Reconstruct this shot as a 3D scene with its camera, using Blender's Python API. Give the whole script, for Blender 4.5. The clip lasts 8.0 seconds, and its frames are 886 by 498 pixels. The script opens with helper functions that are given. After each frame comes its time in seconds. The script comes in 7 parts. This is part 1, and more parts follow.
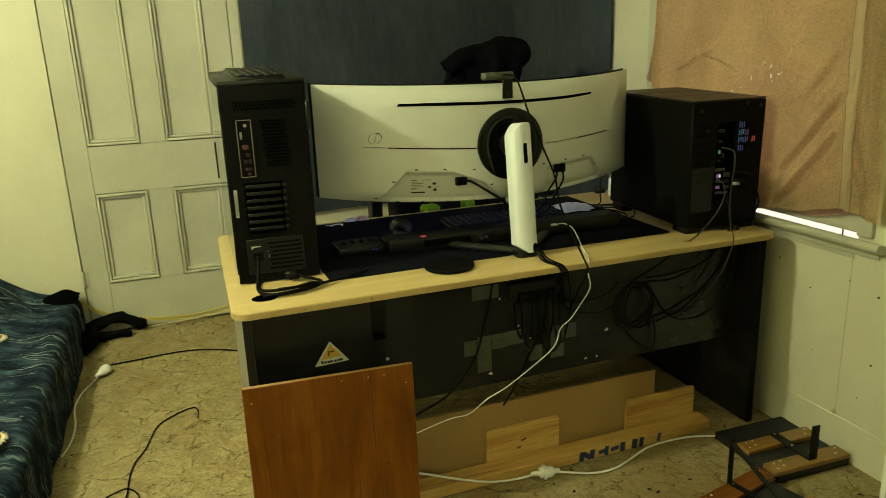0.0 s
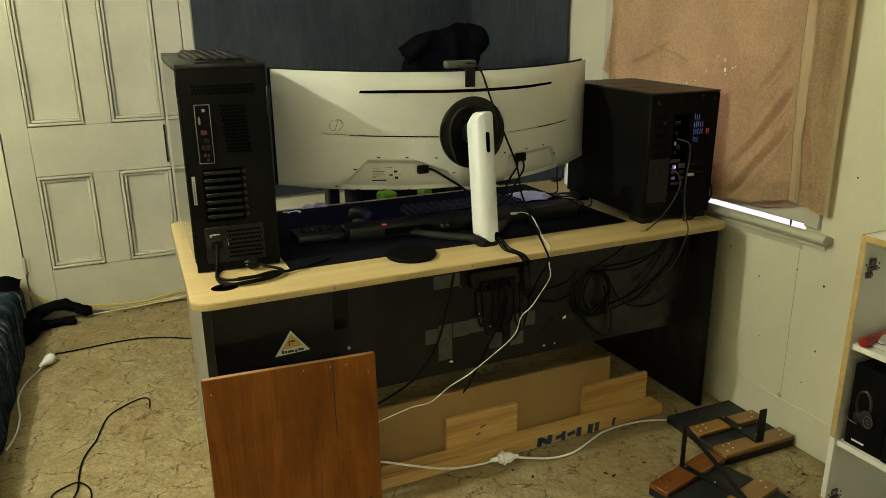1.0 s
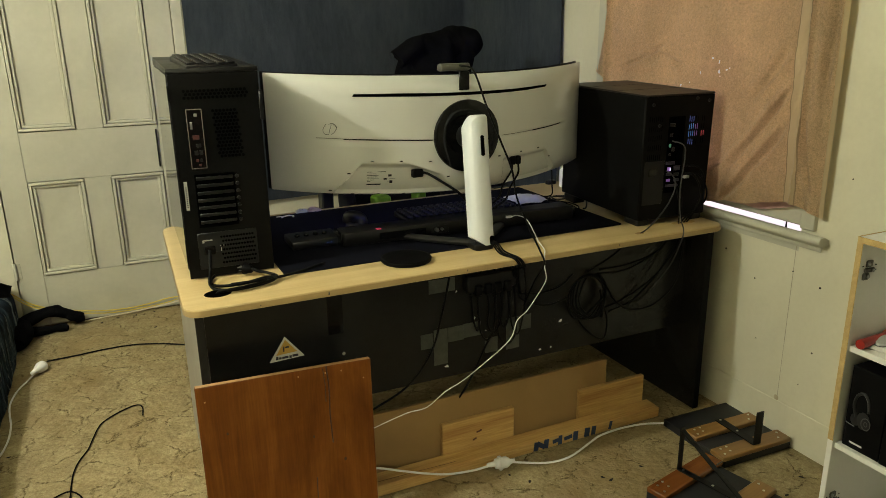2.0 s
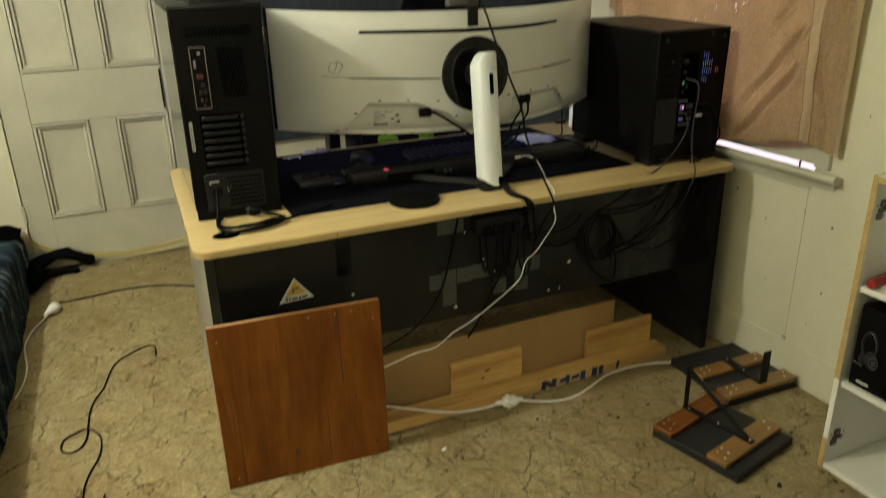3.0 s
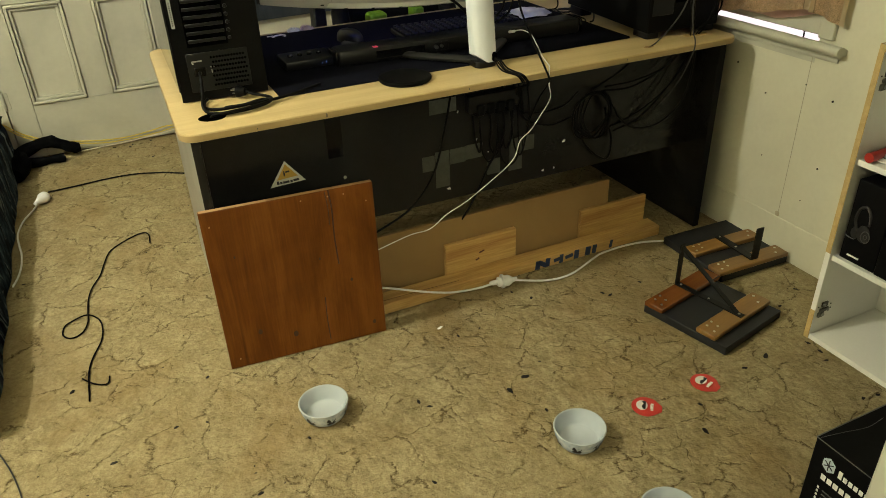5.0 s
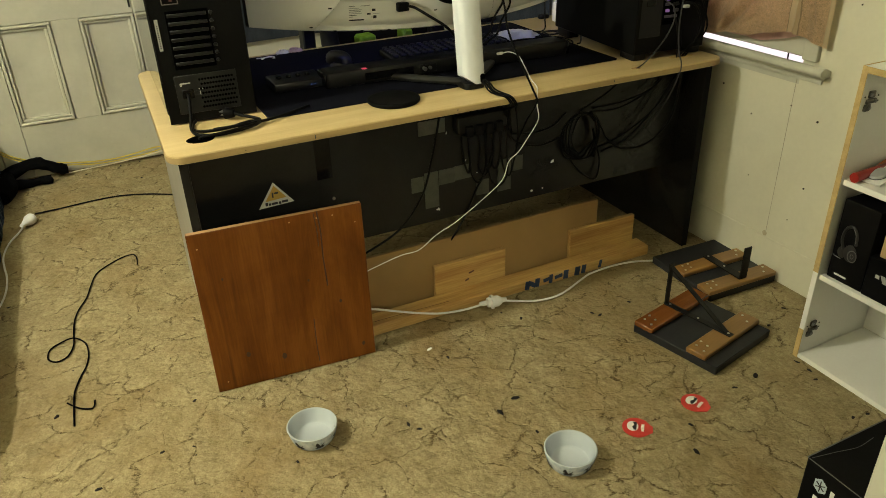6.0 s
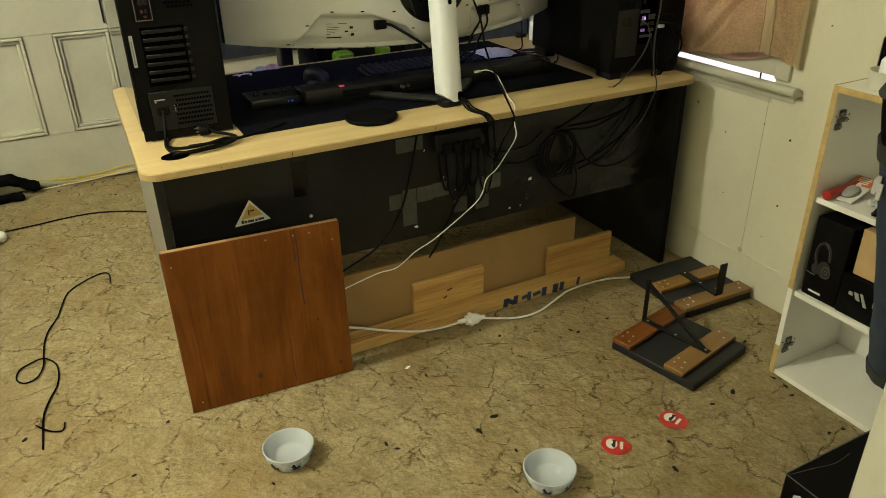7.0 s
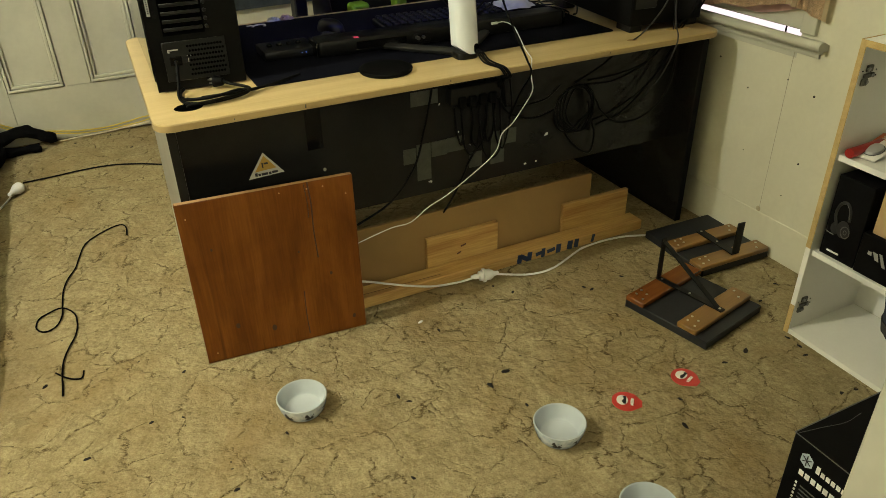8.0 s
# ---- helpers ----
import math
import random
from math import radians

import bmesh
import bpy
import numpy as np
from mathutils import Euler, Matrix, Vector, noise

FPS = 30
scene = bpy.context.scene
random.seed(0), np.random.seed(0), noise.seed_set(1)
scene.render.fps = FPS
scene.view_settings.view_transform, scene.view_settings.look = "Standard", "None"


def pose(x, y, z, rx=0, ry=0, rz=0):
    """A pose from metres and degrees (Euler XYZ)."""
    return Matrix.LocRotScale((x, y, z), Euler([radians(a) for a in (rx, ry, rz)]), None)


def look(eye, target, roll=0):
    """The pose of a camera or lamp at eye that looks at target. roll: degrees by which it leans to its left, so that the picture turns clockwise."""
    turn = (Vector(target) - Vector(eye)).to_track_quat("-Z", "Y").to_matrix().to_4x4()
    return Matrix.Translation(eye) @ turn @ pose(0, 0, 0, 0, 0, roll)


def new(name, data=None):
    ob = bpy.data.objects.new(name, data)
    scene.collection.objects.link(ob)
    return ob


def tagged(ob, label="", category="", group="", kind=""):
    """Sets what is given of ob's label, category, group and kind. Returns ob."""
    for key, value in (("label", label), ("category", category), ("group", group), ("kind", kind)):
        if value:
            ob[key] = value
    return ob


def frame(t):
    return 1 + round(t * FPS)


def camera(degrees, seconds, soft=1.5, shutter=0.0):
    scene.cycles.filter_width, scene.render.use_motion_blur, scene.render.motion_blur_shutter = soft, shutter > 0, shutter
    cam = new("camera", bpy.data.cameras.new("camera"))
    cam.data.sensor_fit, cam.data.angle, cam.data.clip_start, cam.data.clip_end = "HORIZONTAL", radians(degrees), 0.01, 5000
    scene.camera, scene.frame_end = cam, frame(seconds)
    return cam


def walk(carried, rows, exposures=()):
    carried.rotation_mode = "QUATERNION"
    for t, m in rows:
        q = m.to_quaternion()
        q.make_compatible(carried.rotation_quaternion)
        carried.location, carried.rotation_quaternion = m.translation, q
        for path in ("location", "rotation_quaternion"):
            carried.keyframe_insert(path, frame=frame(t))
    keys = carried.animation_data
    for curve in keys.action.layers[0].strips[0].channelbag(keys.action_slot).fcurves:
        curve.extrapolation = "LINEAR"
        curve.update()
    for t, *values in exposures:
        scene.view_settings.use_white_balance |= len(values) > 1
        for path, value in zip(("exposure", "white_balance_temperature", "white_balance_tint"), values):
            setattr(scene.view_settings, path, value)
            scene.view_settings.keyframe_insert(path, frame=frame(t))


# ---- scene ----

cam = camera(62.2, 8.0, soft=0.5, shutter=0.4)
PATH = [
    (0, (-0.091, -1.872, 1.385), (0.5683, -0.0617, 0.8469), -2.16),
    (0.2, (-0.104, -1.863, 1.389), (0.5980, -0.0707, 0.8468), -1.55),
    (0.5, (-0.123, -1.849, 1.395), (0.6352, -0.0844, 0.8367), -0.83),
    (0.7, (-0.127, -1.848, 1.397), (0.6515, -0.0960, 0.8264), -0.72),
    (1, (-0.132, -1.846, 1.400), (0.6562, -0.1032, 0.8158), -0.70),
    (2.5, (-0.127, -1.824, 1.399), (0.6798, -0.0864, 0.8244), -0.97),
    (2.6, (-0.127, -1.823, 1.398), (0.6746, -0.0844, 0.8196), -1.04),
    (2.7, (-0.127, -1.822, 1.397), (0.6701, -0.0873, 0.8015), -1.11),
    (2.8, (-0.127, -1.821, 1.396), (0.6624, -0.0968, 0.7617), -1.18),
    (2.9, (-0.127, -1.821, 1.395), (0.6544, -0.1099, 0.7146), -1.25),
    (3, (-0.127, -1.820, 1.394), (0.6345, -0.1192, 0.6673), -1.32),
    (3.1, (-0.127, -1.818, 1.389), (0.6208, -0.1413, 0.5962), -1.41),
    (3.2, (-0.126, -1.817, 1.385), (0.6051, -0.1630, 0.5302), -1.49),
    (3.3, (-0.126, -1.815, 1.380), (0.5902, -0.1733, 0.4903), -1.58),
    (3.4, (-0.126, -1.814, 1.375), (0.5784, -0.1868, 0.4491), -1.67),
    (3.5, (-0.126, -1.812, 1.371), (0.5692, -0.2009, 0.4105), -1.75),
    (3.6, (-0.125, -1.811, 1.371), (0.5593, -0.2127, 0.3828), -1.82),
    (3.7, (-0.125, -1.811, 1.371), (0.5629, -0.2226, 0.3683), -1.88),
    (3.8, (-0.125, -1.810, 1.371), (0.5598, -0.2301, 0.3534), -1.94),
    (4, (-0.124, -1.809, 1.371), (0.5581, -0.2374, 0.3389), -2.07),
    (4.5, (-0.125, -1.809, 1.371), (0.5709, -0.2388, 0.3462), -2.18),
    (6, (-0.119, -1.805, 1.373), (0.6326, -0.2191, 0.4136), -1.90),
    (6.5, (-0.121, -1.802, 1.373), (0.6512, -0.2161, 0.4306), -1.73),
    (7, (-0.114, -1.798, 1.371), (0.7001, -0.2203, 0.4505), -1.12),
    (7.2, (-0.112, -1.798, 1.369), (0.7153, -0.2322, 0.4401), -0.88),
    (7.5, (-0.109, -1.798, 1.367), (0.7239, -0.2453, 0.4199), -0.88),
    (7.7, (-0.108, -1.798, 1.365), (0.7206, -0.2467, 0.4133), -1.03),
    (7.9, (-0.107, -1.798, 1.363), (0.6864, -0.2447, 0.3854), -1.20),
    (7.967, (-0.106, -1.798, 1.362), (0.6440, -0.2494, 0.3423), -1.19),
    (8, (-0.106, -1.798, 1.362), (0.6420, -0.2495, 0.3403), -1.19),
]

# stops, kelvin and tint along the walk
EXPOSURES = [(0.0, -0.13, 8500, -15), (0.5, -0.13, 7250, -3), (1.0, -0.11, 6800, 7), (2.5, -0.12, 6550, 12), (3.0, -0.17, 6650, 12), (3.5, -0.03, 6800, 11), (4.0, 0.01, 6800, 11), (7.0, 0.0, 6800, 11), (8.0, -0.04, 6800, 11)]
walk(cam, [(t, look(eye, target, roll)) for t, eye, target, roll in PATH], EXPOSURES)

# ---- light ----
world = bpy.data.worlds.new("daylight")
scene.world = world
world.use_nodes = True
sky = world.node_tree.nodes.new("ShaderNodeTexSky")
sky.sky_type, sky.sun_disc = "NISHITA", False
sky.sun_elevation, sky.sun_rotation = radians(35), radians(200)
world.node_tree.links.new(sky.outputs[0], world.node_tree.nodes["Background"].inputs[0])
world.node_tree.nodes["Background"].inputs[1].default_value = 0.12


def lamp(name, place, watts, colour, radius):
    data = bpy.data.lights.new(name, "POINT")
    data.energy, data.color, data.shadow_soft_size = watts, colour, radius
    ob = new(name, data)
    ob.location = place
    return ob


# the room's ceiling light over the bed side, and the passage light behind the doorway
lamp("ceiling_lamp_light", (-1.5, 0.05, 2.4), 150, (0.974, 1.0, 0.825), 0.03)
lamp("passage_lamp_light", (-0.36, -3.44, 1.98), 54, (0.974, 1.0, 0.86), 0.03)


# right wall, back wall, front wall, left wall, ceiling
WX, WY, FY, LX, TOP = 1.88, 2.10, -1.48, -2.35, 2.72


# ---- materials ----
def material(name):
    m = bpy.data.materials.new(name)
    m.use_nodes = True
    return m, m.node_tree.nodes, m.node_tree.links, m.node_tree.nodes["Principled BSDF"]


def coords(nodes, links, scale=(1, 1, 1), turn=(0, 0, 0)):
    tc = nodes.new("ShaderNodeTexCoord")
    mp = nodes.new("ShaderNodeMapping")
    mp.inputs["Scale"].default_value = scale
    mp.inputs["Rotation"].default_value = [radians(a) for a in turn]
    links.new(tc.outputs["Object"], mp.inputs["Vector"])
    return mp.outputs[0]


def noise_tex(nodes, links, vec, scale, detail=4.0, rough=0.55, warp=0.0):
    n = nodes.new("ShaderNodeTexNoise")
    n.inputs["Scale"].default_value, n.inputs["Detail"].default_value = scale, detail
    n.inputs["Roughness"].default_value, n.inputs["Distortion"].default_value = rough, warp
    links.new(vec, n.inputs["Vector"])
    return n.outputs["Fac"]


def ramp(nodes, links, fac, stops):
    r = nodes.new("ShaderNodeValToRGB")
    els = r.color_ramp.elements
    while len(els) < len(stops):
        els.new(0.5)
    for e, (p, c) in zip(els, stops):
        e.position, e.color = p, (*c, 1)
    links.new(fac, r.inputs[0])
    return r.outputs[0]


def mixed(nodes, links, fac, a, b, mode="MIX"):
    m = nodes.new("ShaderNodeMix")
    m.data_type, m.blend_type = "RGBA", mode
    for sock, v in ((m.inputs[0], fac), (m.inputs[6], a), (m.inputs[7], b)):
        if isinstance(v, (int, float)):
            sock.default_value = v
        elif isinstance(v, tuple):
            sock.default_value = (*v, 1)
        else:
            links.new(v, sock)
    return m.outputs[2]


def maths(nodes, links, op, a, b=0.0):
    m = nodes.new("ShaderNodeMath")
    m.operation = op
    for sock, v in zip(m.inputs, (a, b)):
        if isinstance(v, (int, float)):
            sock.default_value = v
        else:
            links.new(v, sock)
    return m.outputs[0]


def bumped(nodes, links, bsdf, height, strength, distance):
    b = nodes.new("ShaderNodeBump")
    b.inputs["Strength"].default_value, b.inputs["Distance"].default_value = strength, distance
    links.new(height, b.inputs["Height"])
    links.new(b.outputs[0], bsdf.inputs["Normal"])


def surface(name, a, b, rough=0.5, scale=6.0, fine=90.0, bump=0.0015, metal=0.0, coat=0.0, spread=0.12, strength=0.4, specks=0.0):
    """Two shades mixed at two scales, with fine relief and uneven gloss."""
    m, n, l, s = material(name)
    v = coords(n, l)
    big = noise_tex(n, l, v, scale, 5, 0.6, 0.4)
    small = noise_tex(n, l, v, fine, 3)
    fac = maths(n, l, "ADD", maths(n, l, "MULTIPLY", big, 0.75), maths(n, l, "MULTIPLY", small, 0.25))
    col = ramp(n, l, fac, [(0.34, a), (0.68, b)])
    if specks:
        vo = n.new("ShaderNodeTexVoronoi")
        vo.inputs["Scale"].default_value = specks
        l.new(v, vo.inputs["Vector"])
        hue = n.new("ShaderNodeSeparateColor")
        l.new(vo.outputs["Color"], hue.inputs[0])
        size = maths(n, l, "MULTIPLY", maths(n, l, "MAXIMUM", maths(n, l, "SUBTRACT", hue.outputs[0], 0.80), 0.0), 0.16)
        spot = maths(n, l, "LESS_THAN", vo.outputs["Distance"], size)
        col = mixed(n, l, maths(n, l, "MULTIPLY", spot, 0.75), col, (0.10, 0.075, 0.045))
        smudge = noise_tex(n, l, v, 7.0, 5, 0.7, 1.0)
        col = mixed(n, l, ramp(n, l, smudge, [(0.56, (0, 0, 0)), (0.76, (0.13, 0.13, 0.13))]), col, tuple(c * 0.62 for c in a))
    l.new(col, s.inputs["Base Color"])
    r = maths(n, l, "ADD", maths(n, l, "MULTIPLY", big, spread * 2), rough - spread)
    l.new(r, s.inputs["Roughness"])
    s.inputs["Metallic"].default_value = metal
    s.inputs["Coat Weight"].default_value = coat
    if max(b) < 0.06:
        s.inputs["Specular IOR Level"].default_value = 0.055 if max(b) < 0.007 and rough > 0.3 else 0.3
    if bump:
        bumped(n, l, s, small, strength, bump)
    return m


def wood(name, light, dark, along, rough=0.4, rings=26.0, coat=0.0, contrast=1.0, knots=0.0, gloss=0.5):
    """Grain drawn out along one axis (0 x, 1 y, 2 z)."""
    m, n, l, s = material(name)
    sc = [1.0, 1.0, 1.0]
    sc[along] = 0.06
    v = coords(n, l, sc)
    broad = noise_tex(n, l, v, rings * 0.35, 3, 0.5, 1.2)
    thin = noise_tex(n, l, v, rings * 5, 4, 0.65, 0.3)
    fac = maths(n, l, "ADD", maths(n, l, "MULTIPLY", broad, 0.6), maths(n, l, "MULTIPLY", thin, 0.4))
    mid = 0.5
    col = ramp(n, l, fac, [(mid - 0.17 / contrast, dark), (mid + 0.17 / contrast, light)])
    if knots:
        k = n.new("ShaderNodeTexVoronoi")
        k.inputs["Scale"].default_value = knots
        sk = [1.0, 1.0, 1.0]
        sk[along] = 0.45
        l.new(coords(n, l, sk), k.inputs["Vector"])
        spot = ramp(n, l, k.outputs["Distance"], [(0.04, (1, 1, 1)), (0.10, (0, 0, 0))])
        col = mixed(n, l, spot, col, tuple(c * 0.3 for c in dark))
    l.new(col, s.inputs["Base Color"])
    s.inputs["Roughness"].default_value = rough
    s.inputs["Coat Weight"].default_value = coat
    s.inputs["Specular IOR Level"].default_value = gloss
    s.inputs["Coat Roughness"].default_value = 0.25
    bumped(n, l, s, thin, 0.25, 0.0008)
    return m


def plain(name, colour, rough=0.5, metal=0.0, glow=0.0):
    m, n, l, s = material(name)
    s.inputs["Base Color"].default_value = (*colour, 1)
    s.inputs["Roughness"].default_value, s.inputs["Metallic"].default_value = rough, metal
    if max(colour) < 0.002:
        s.inputs["Specular IOR Level"].default_value = 0.0
    if glow:
        s.inputs["Emission Color"].default_value = (*colour, 1)
        s.inputs["Emission Strength"].default_value = glow
    return m


def carpet_material():
    """Cut pile with ragged brown grooves round uneven islands, mottled and stained."""
    m, n, l, s = material("sculpted_carpet")
    v = coords(n, l)

    def warped(vec, scale, amount, detail):
        w = n.new("ShaderNodeTexNoise")
        w.inputs["Scale"].default_value, w.inputs["Detail"].default_value = scale, detail
        w.inputs["Roughness"].default_value = 0.6
        l.new(vec, w.inputs["Vector"])
        a = n.new("ShaderNodeVectorMath")
        a.operation = "MULTIPLY_ADD"
        a.inputs[1].default_value = (amount, amount, 0.0)
        l.new(w.outputs["Color"], a.inputs[0])
        l.new(vec, a.inputs[2])
        return a.outputs[0]

    def edges(vec, scale, widest, gate_scale, low):
        vo = n.new("ShaderNodeTexVoronoi")
        vo.feature = "DISTANCE_TO_EDGE"
        vo.inputs["Scale"].default_value = scale
        l.new(vec, vo.inputs["Vector"])
        gate = noise_tex(n, l, v, gate_scale, 3, 0.6)
        g = n.new("ShaderNodeMapRange")
        g.interpolation_type = "SMOOTHSTEP"
        l.new(vo.outputs["Distance"], g.inputs["Value"])
        g.inputs["From Min"].default_value = 0.0
        l.new(maths(n, l, "MULTIPLY", maths(n, l, "ADD", gate, 0.1), widest), g.inputs["From Max"])
        deep = n.new("ShaderNodeMapRange")
        deep.interpolation_type = "SMOOTHSTEP"
        l.new(gate, deep.inputs["Value"])
        deep.inputs["From Min"].default_value, deep.inputs["From Max"].default_value = low, low + 0.16
        return maths(n, l, "SUBTRACT", 1.0, maths(n, l, "MULTIPLY", deep.outputs["Result"], maths(n, l, "SUBTRACT", 1.0, g.outputs["Result"])))
    lie = coords(n, l, (0.94, 1.10, 1.0), (0, 0, 14))
    vec = warped(warped(warped(lie, 3.2, 0.20, 2), 14.0, 0.060, 3), 62.0, 0.022, 2)
    g1 = edges(vec, 6.4, 0.044, 11.0, 0.42)
    g2 = edges(warped(vec, 40.0, 0.016, 2), 12.0, 0.066, 8.0, 0.49)
    g = maths(n, l, "MULTIPLY", g1, g2)
    tuft = noise_tex(n, l, v, 230.0, 2, 0.8)
    clump = noise_tex(n, l, v, 75.0, 4, 0.65)
    lump = noise_tex(n, l, v, 26.0, 3, 0.6)
    knob = noise_tex(n, l, v, 85.0, 3, 0.6)
    puff = n.new("ShaderNodeTexVoronoi")
    puff.feature = "SMOOTH_F1"
    puff.inputs["Scale"].default_value, puff.inputs["Smoothness"].default_value = 34.0, 0.6
    l.new(warped(v, 30.0, 0.03, 3), puff.inputs["Vector"])
    swell = maths(n, l, "SUBTRACT", 1.0, puff.outputs["Distance"])
    patch = noise_tex(n, l, v, 11.0, 5, 0.68)
    stain = noise_tex(n, l, v, 2.3, 5, 0.62, 0.8)
    tone = maths(n, l, "ADD", maths(n, l, "MULTIPLY", tuft, 0.26), maths(n, l, "ADD", maths(n, l, "MULTIPLY", clump, 0.34), maths(n, l, "MULTIPLY", patch, 0.40)))
    base = ramp(n, l, tone, [(0.36, (0.165, 0.120, 0.056)), (0.5, (0.283, 0.225, 0.121)), (0.63, (0.395, 0.325, 0.188))])
    base = mixed(n, l, ramp(n, l, stain, [(0.48, (0, 0, 0)), (0.70, (0.75, 0.75, 0.75))]), base, (0.225, 0.152, 0.068))
    dark = mixed(n, l, clump, (0.052, 0.033, 0.0110), (0.115, 0.076, 0.029))
    broken = n.new("ShaderNodeMapRange")
    l.new(maths(n, l, "ADD", maths(n, l, "MULTIPLY", clump, 0.5), maths(n, l, "MULTIPLY", tuft, 0.5)), broken.inputs["Value"])
    broken.inputs["From Min"].default_value, broken.inputs["From Max"].default_value = 0.58, 0.47
    broken.inputs["To Min"].default_value, broken.inputs["To Max"].default_value = 0.13, 1.0
    crack = maths(n, l, "MULTIPLY", maths(n, l, "SUBTRACT", 1.0, g), broken.outputs["Result"])
    l.new(mixed(n, l, crack, base, dark), s.inputs["Base Color"])
    s.inputs["Roughness"].default_value = 0.95
    s.inputs["Specular IOR Level"].default_value = 0.15
    h = maths(n, l, "ADD", maths(n, l, "ADD", maths(n, l, "MULTIPLY", g, 0.34), maths(n, l, "ADD", maths(n, l, "MULTIPLY", lump, 0.9), maths(n, l, "MULTIPLY", swell, 0.60))), maths(n, l, "ADD", maths(n, l, "MULTIPLY", knob, 0.34), maths(n, l, "MULTIPLY", tuft, 0.03)))
    bumped(n, l, s, h, 0.7, 0.013)
    return m


def cloth_material(name, a, b, weave=700.0, folds=5.0, rough=0.9, bump=0.002, through_light=0.0, sheen=0.0, stretch=(1, 1, 1)):
    m, n, l, s = material(name)
    v = coords(n, l, stretch)
    big = noise_tex(n, l, v, folds, 5, 0.6, 0.8)
    mid = noise_tex(n, l, v, folds * 9, 4, 0.6)
    tiny = noise_tex(n, l, v, weave, 2, 0.6)
    fac = maths(n, l, "ADD", maths(n, l, "MULTIPLY", big, 0.4), maths(n, l, "ADD", maths(n, l, "MULTIPLY", mid, 0.3), maths(n, l, "MULTIPLY", tiny, 0.3)))
    col = ramp(n, l, fac, [(0.36, a), (0.64, b)])
    l.new(col, s.inputs["Base Color"])
    s.inputs["Roughness"].default_value = rough
    s.inputs["Sheen Weight"].default_value = sheen
    s.inputs["Specular IOR Level"].default_value = 0.02 if max(b) < 0.03 else 0.25
    bumped(n, l, s, maths(n, l, "ADD", mid, tiny), 0.6, bump)
    if through_light:
        t = n.new("ShaderNodeBsdfTranslucent")
        l.new(col, t.inputs["Color"])
        mx = n.new("ShaderNodeMixShader")
        mx.inputs[0].default_value = through_light
        l.new(s.outputs[0], mx.inputs[1])
        l.new(t.outputs[0], mx.inputs[2])
        l.new(mx.outputs[0], n["Material Output"].inputs["Surface"])
    return m


def blanket_material():
    """Dark blue plush with broken pale streaks running across the bed."""
    m, n, l, s = material("streaked_blue_plush")
    v = coords(n, l)
    sep = n.new("ShaderNodeSeparateXYZ")
    l.new(v, sep.inputs[0])
    sway = maths(n, l, "ADD", maths(n, l, "MULTIPLY", noise_tex(n, l, v, 2.2, 2), 0.22), maths(n, l, "MULTIPLY", noise_tex(n, l, v, 9.0, 4), 0.105))
    along = maths(n, l, "ADD", sep.outputs["Y"], sway)
    line = None
    for period, at, wide in ((0.104, 0.10, 0.050), (0.104, 0.27, 0.030), (0.137, 0.62, 0.040), (0.163, 0.35, 0.026), (0.051, 0.40, 0.034)):
        f = maths(n, l, "FRACT", maths(n, l, "DIVIDE", along, period))
        d = maths(n, l, "DIVIDE", maths(n, l, "ABSOLUTE", maths(n, l, "SUBTRACT", f, at)), wide)
        k = maths(n, l, "MAXIMUM", maths(n, l, "SUBTRACT", 1.0, d), 0.0)
        k = maths(n, l, "MULTIPLY", k, 0.55 if period == 0.051 else 1.0)
        line = k if line is None else maths(n, l, "MAXIMUM", line, k)
    gate = noise_tex(n, l, coords(n, l, (1.0, 2.0, 1.0)), 5.5, 4, 0.65)
    line = mixed(n, l, 1.0, line, ramp(n, l, gate, [(0.47, (0, 0, 0)), (0.60, (1, 1, 1))]), "MULTIPLY")
    broad = noise_tex(n, l, coords(n, l, (1, 2, 1)), 9.0, 5, 0.65)
    base = ramp(n, l, broad, [(0.38, (0.006, 0.013, 0.030)), (0.52, (0.026, 0.052, 0.088)), (0.68, (0.115, 0.185, 0.255))])
    l.new(mixed(n, l, line, base, (0.58, 0.68, 0.72)), s.inputs["Base Color"])
    s.inputs["Roughness"].default_value = 0.9
    s.inputs["Specular IOR Level"].default_value = 0.2
    bumped(n, l, s, maths(n, l, "ADD", noise_tex(n, l, coords(n, l), 260, 2), noise_tex(n, l, coords(n, l, (0.6, 1.6, 1.0)), 22, 4, 0.6)), 0.7, 0.008)
    return m


def pane_material(name, tint=(1, 1, 1)):
    m, n, l, s = material(name)
    s.inputs["Base Color"].default_value = (*tint, 1)
    s.inputs["Transmission Weight"].default_value = 1.0
    s.inputs["Roughness"].default_value = 0.02
    return m


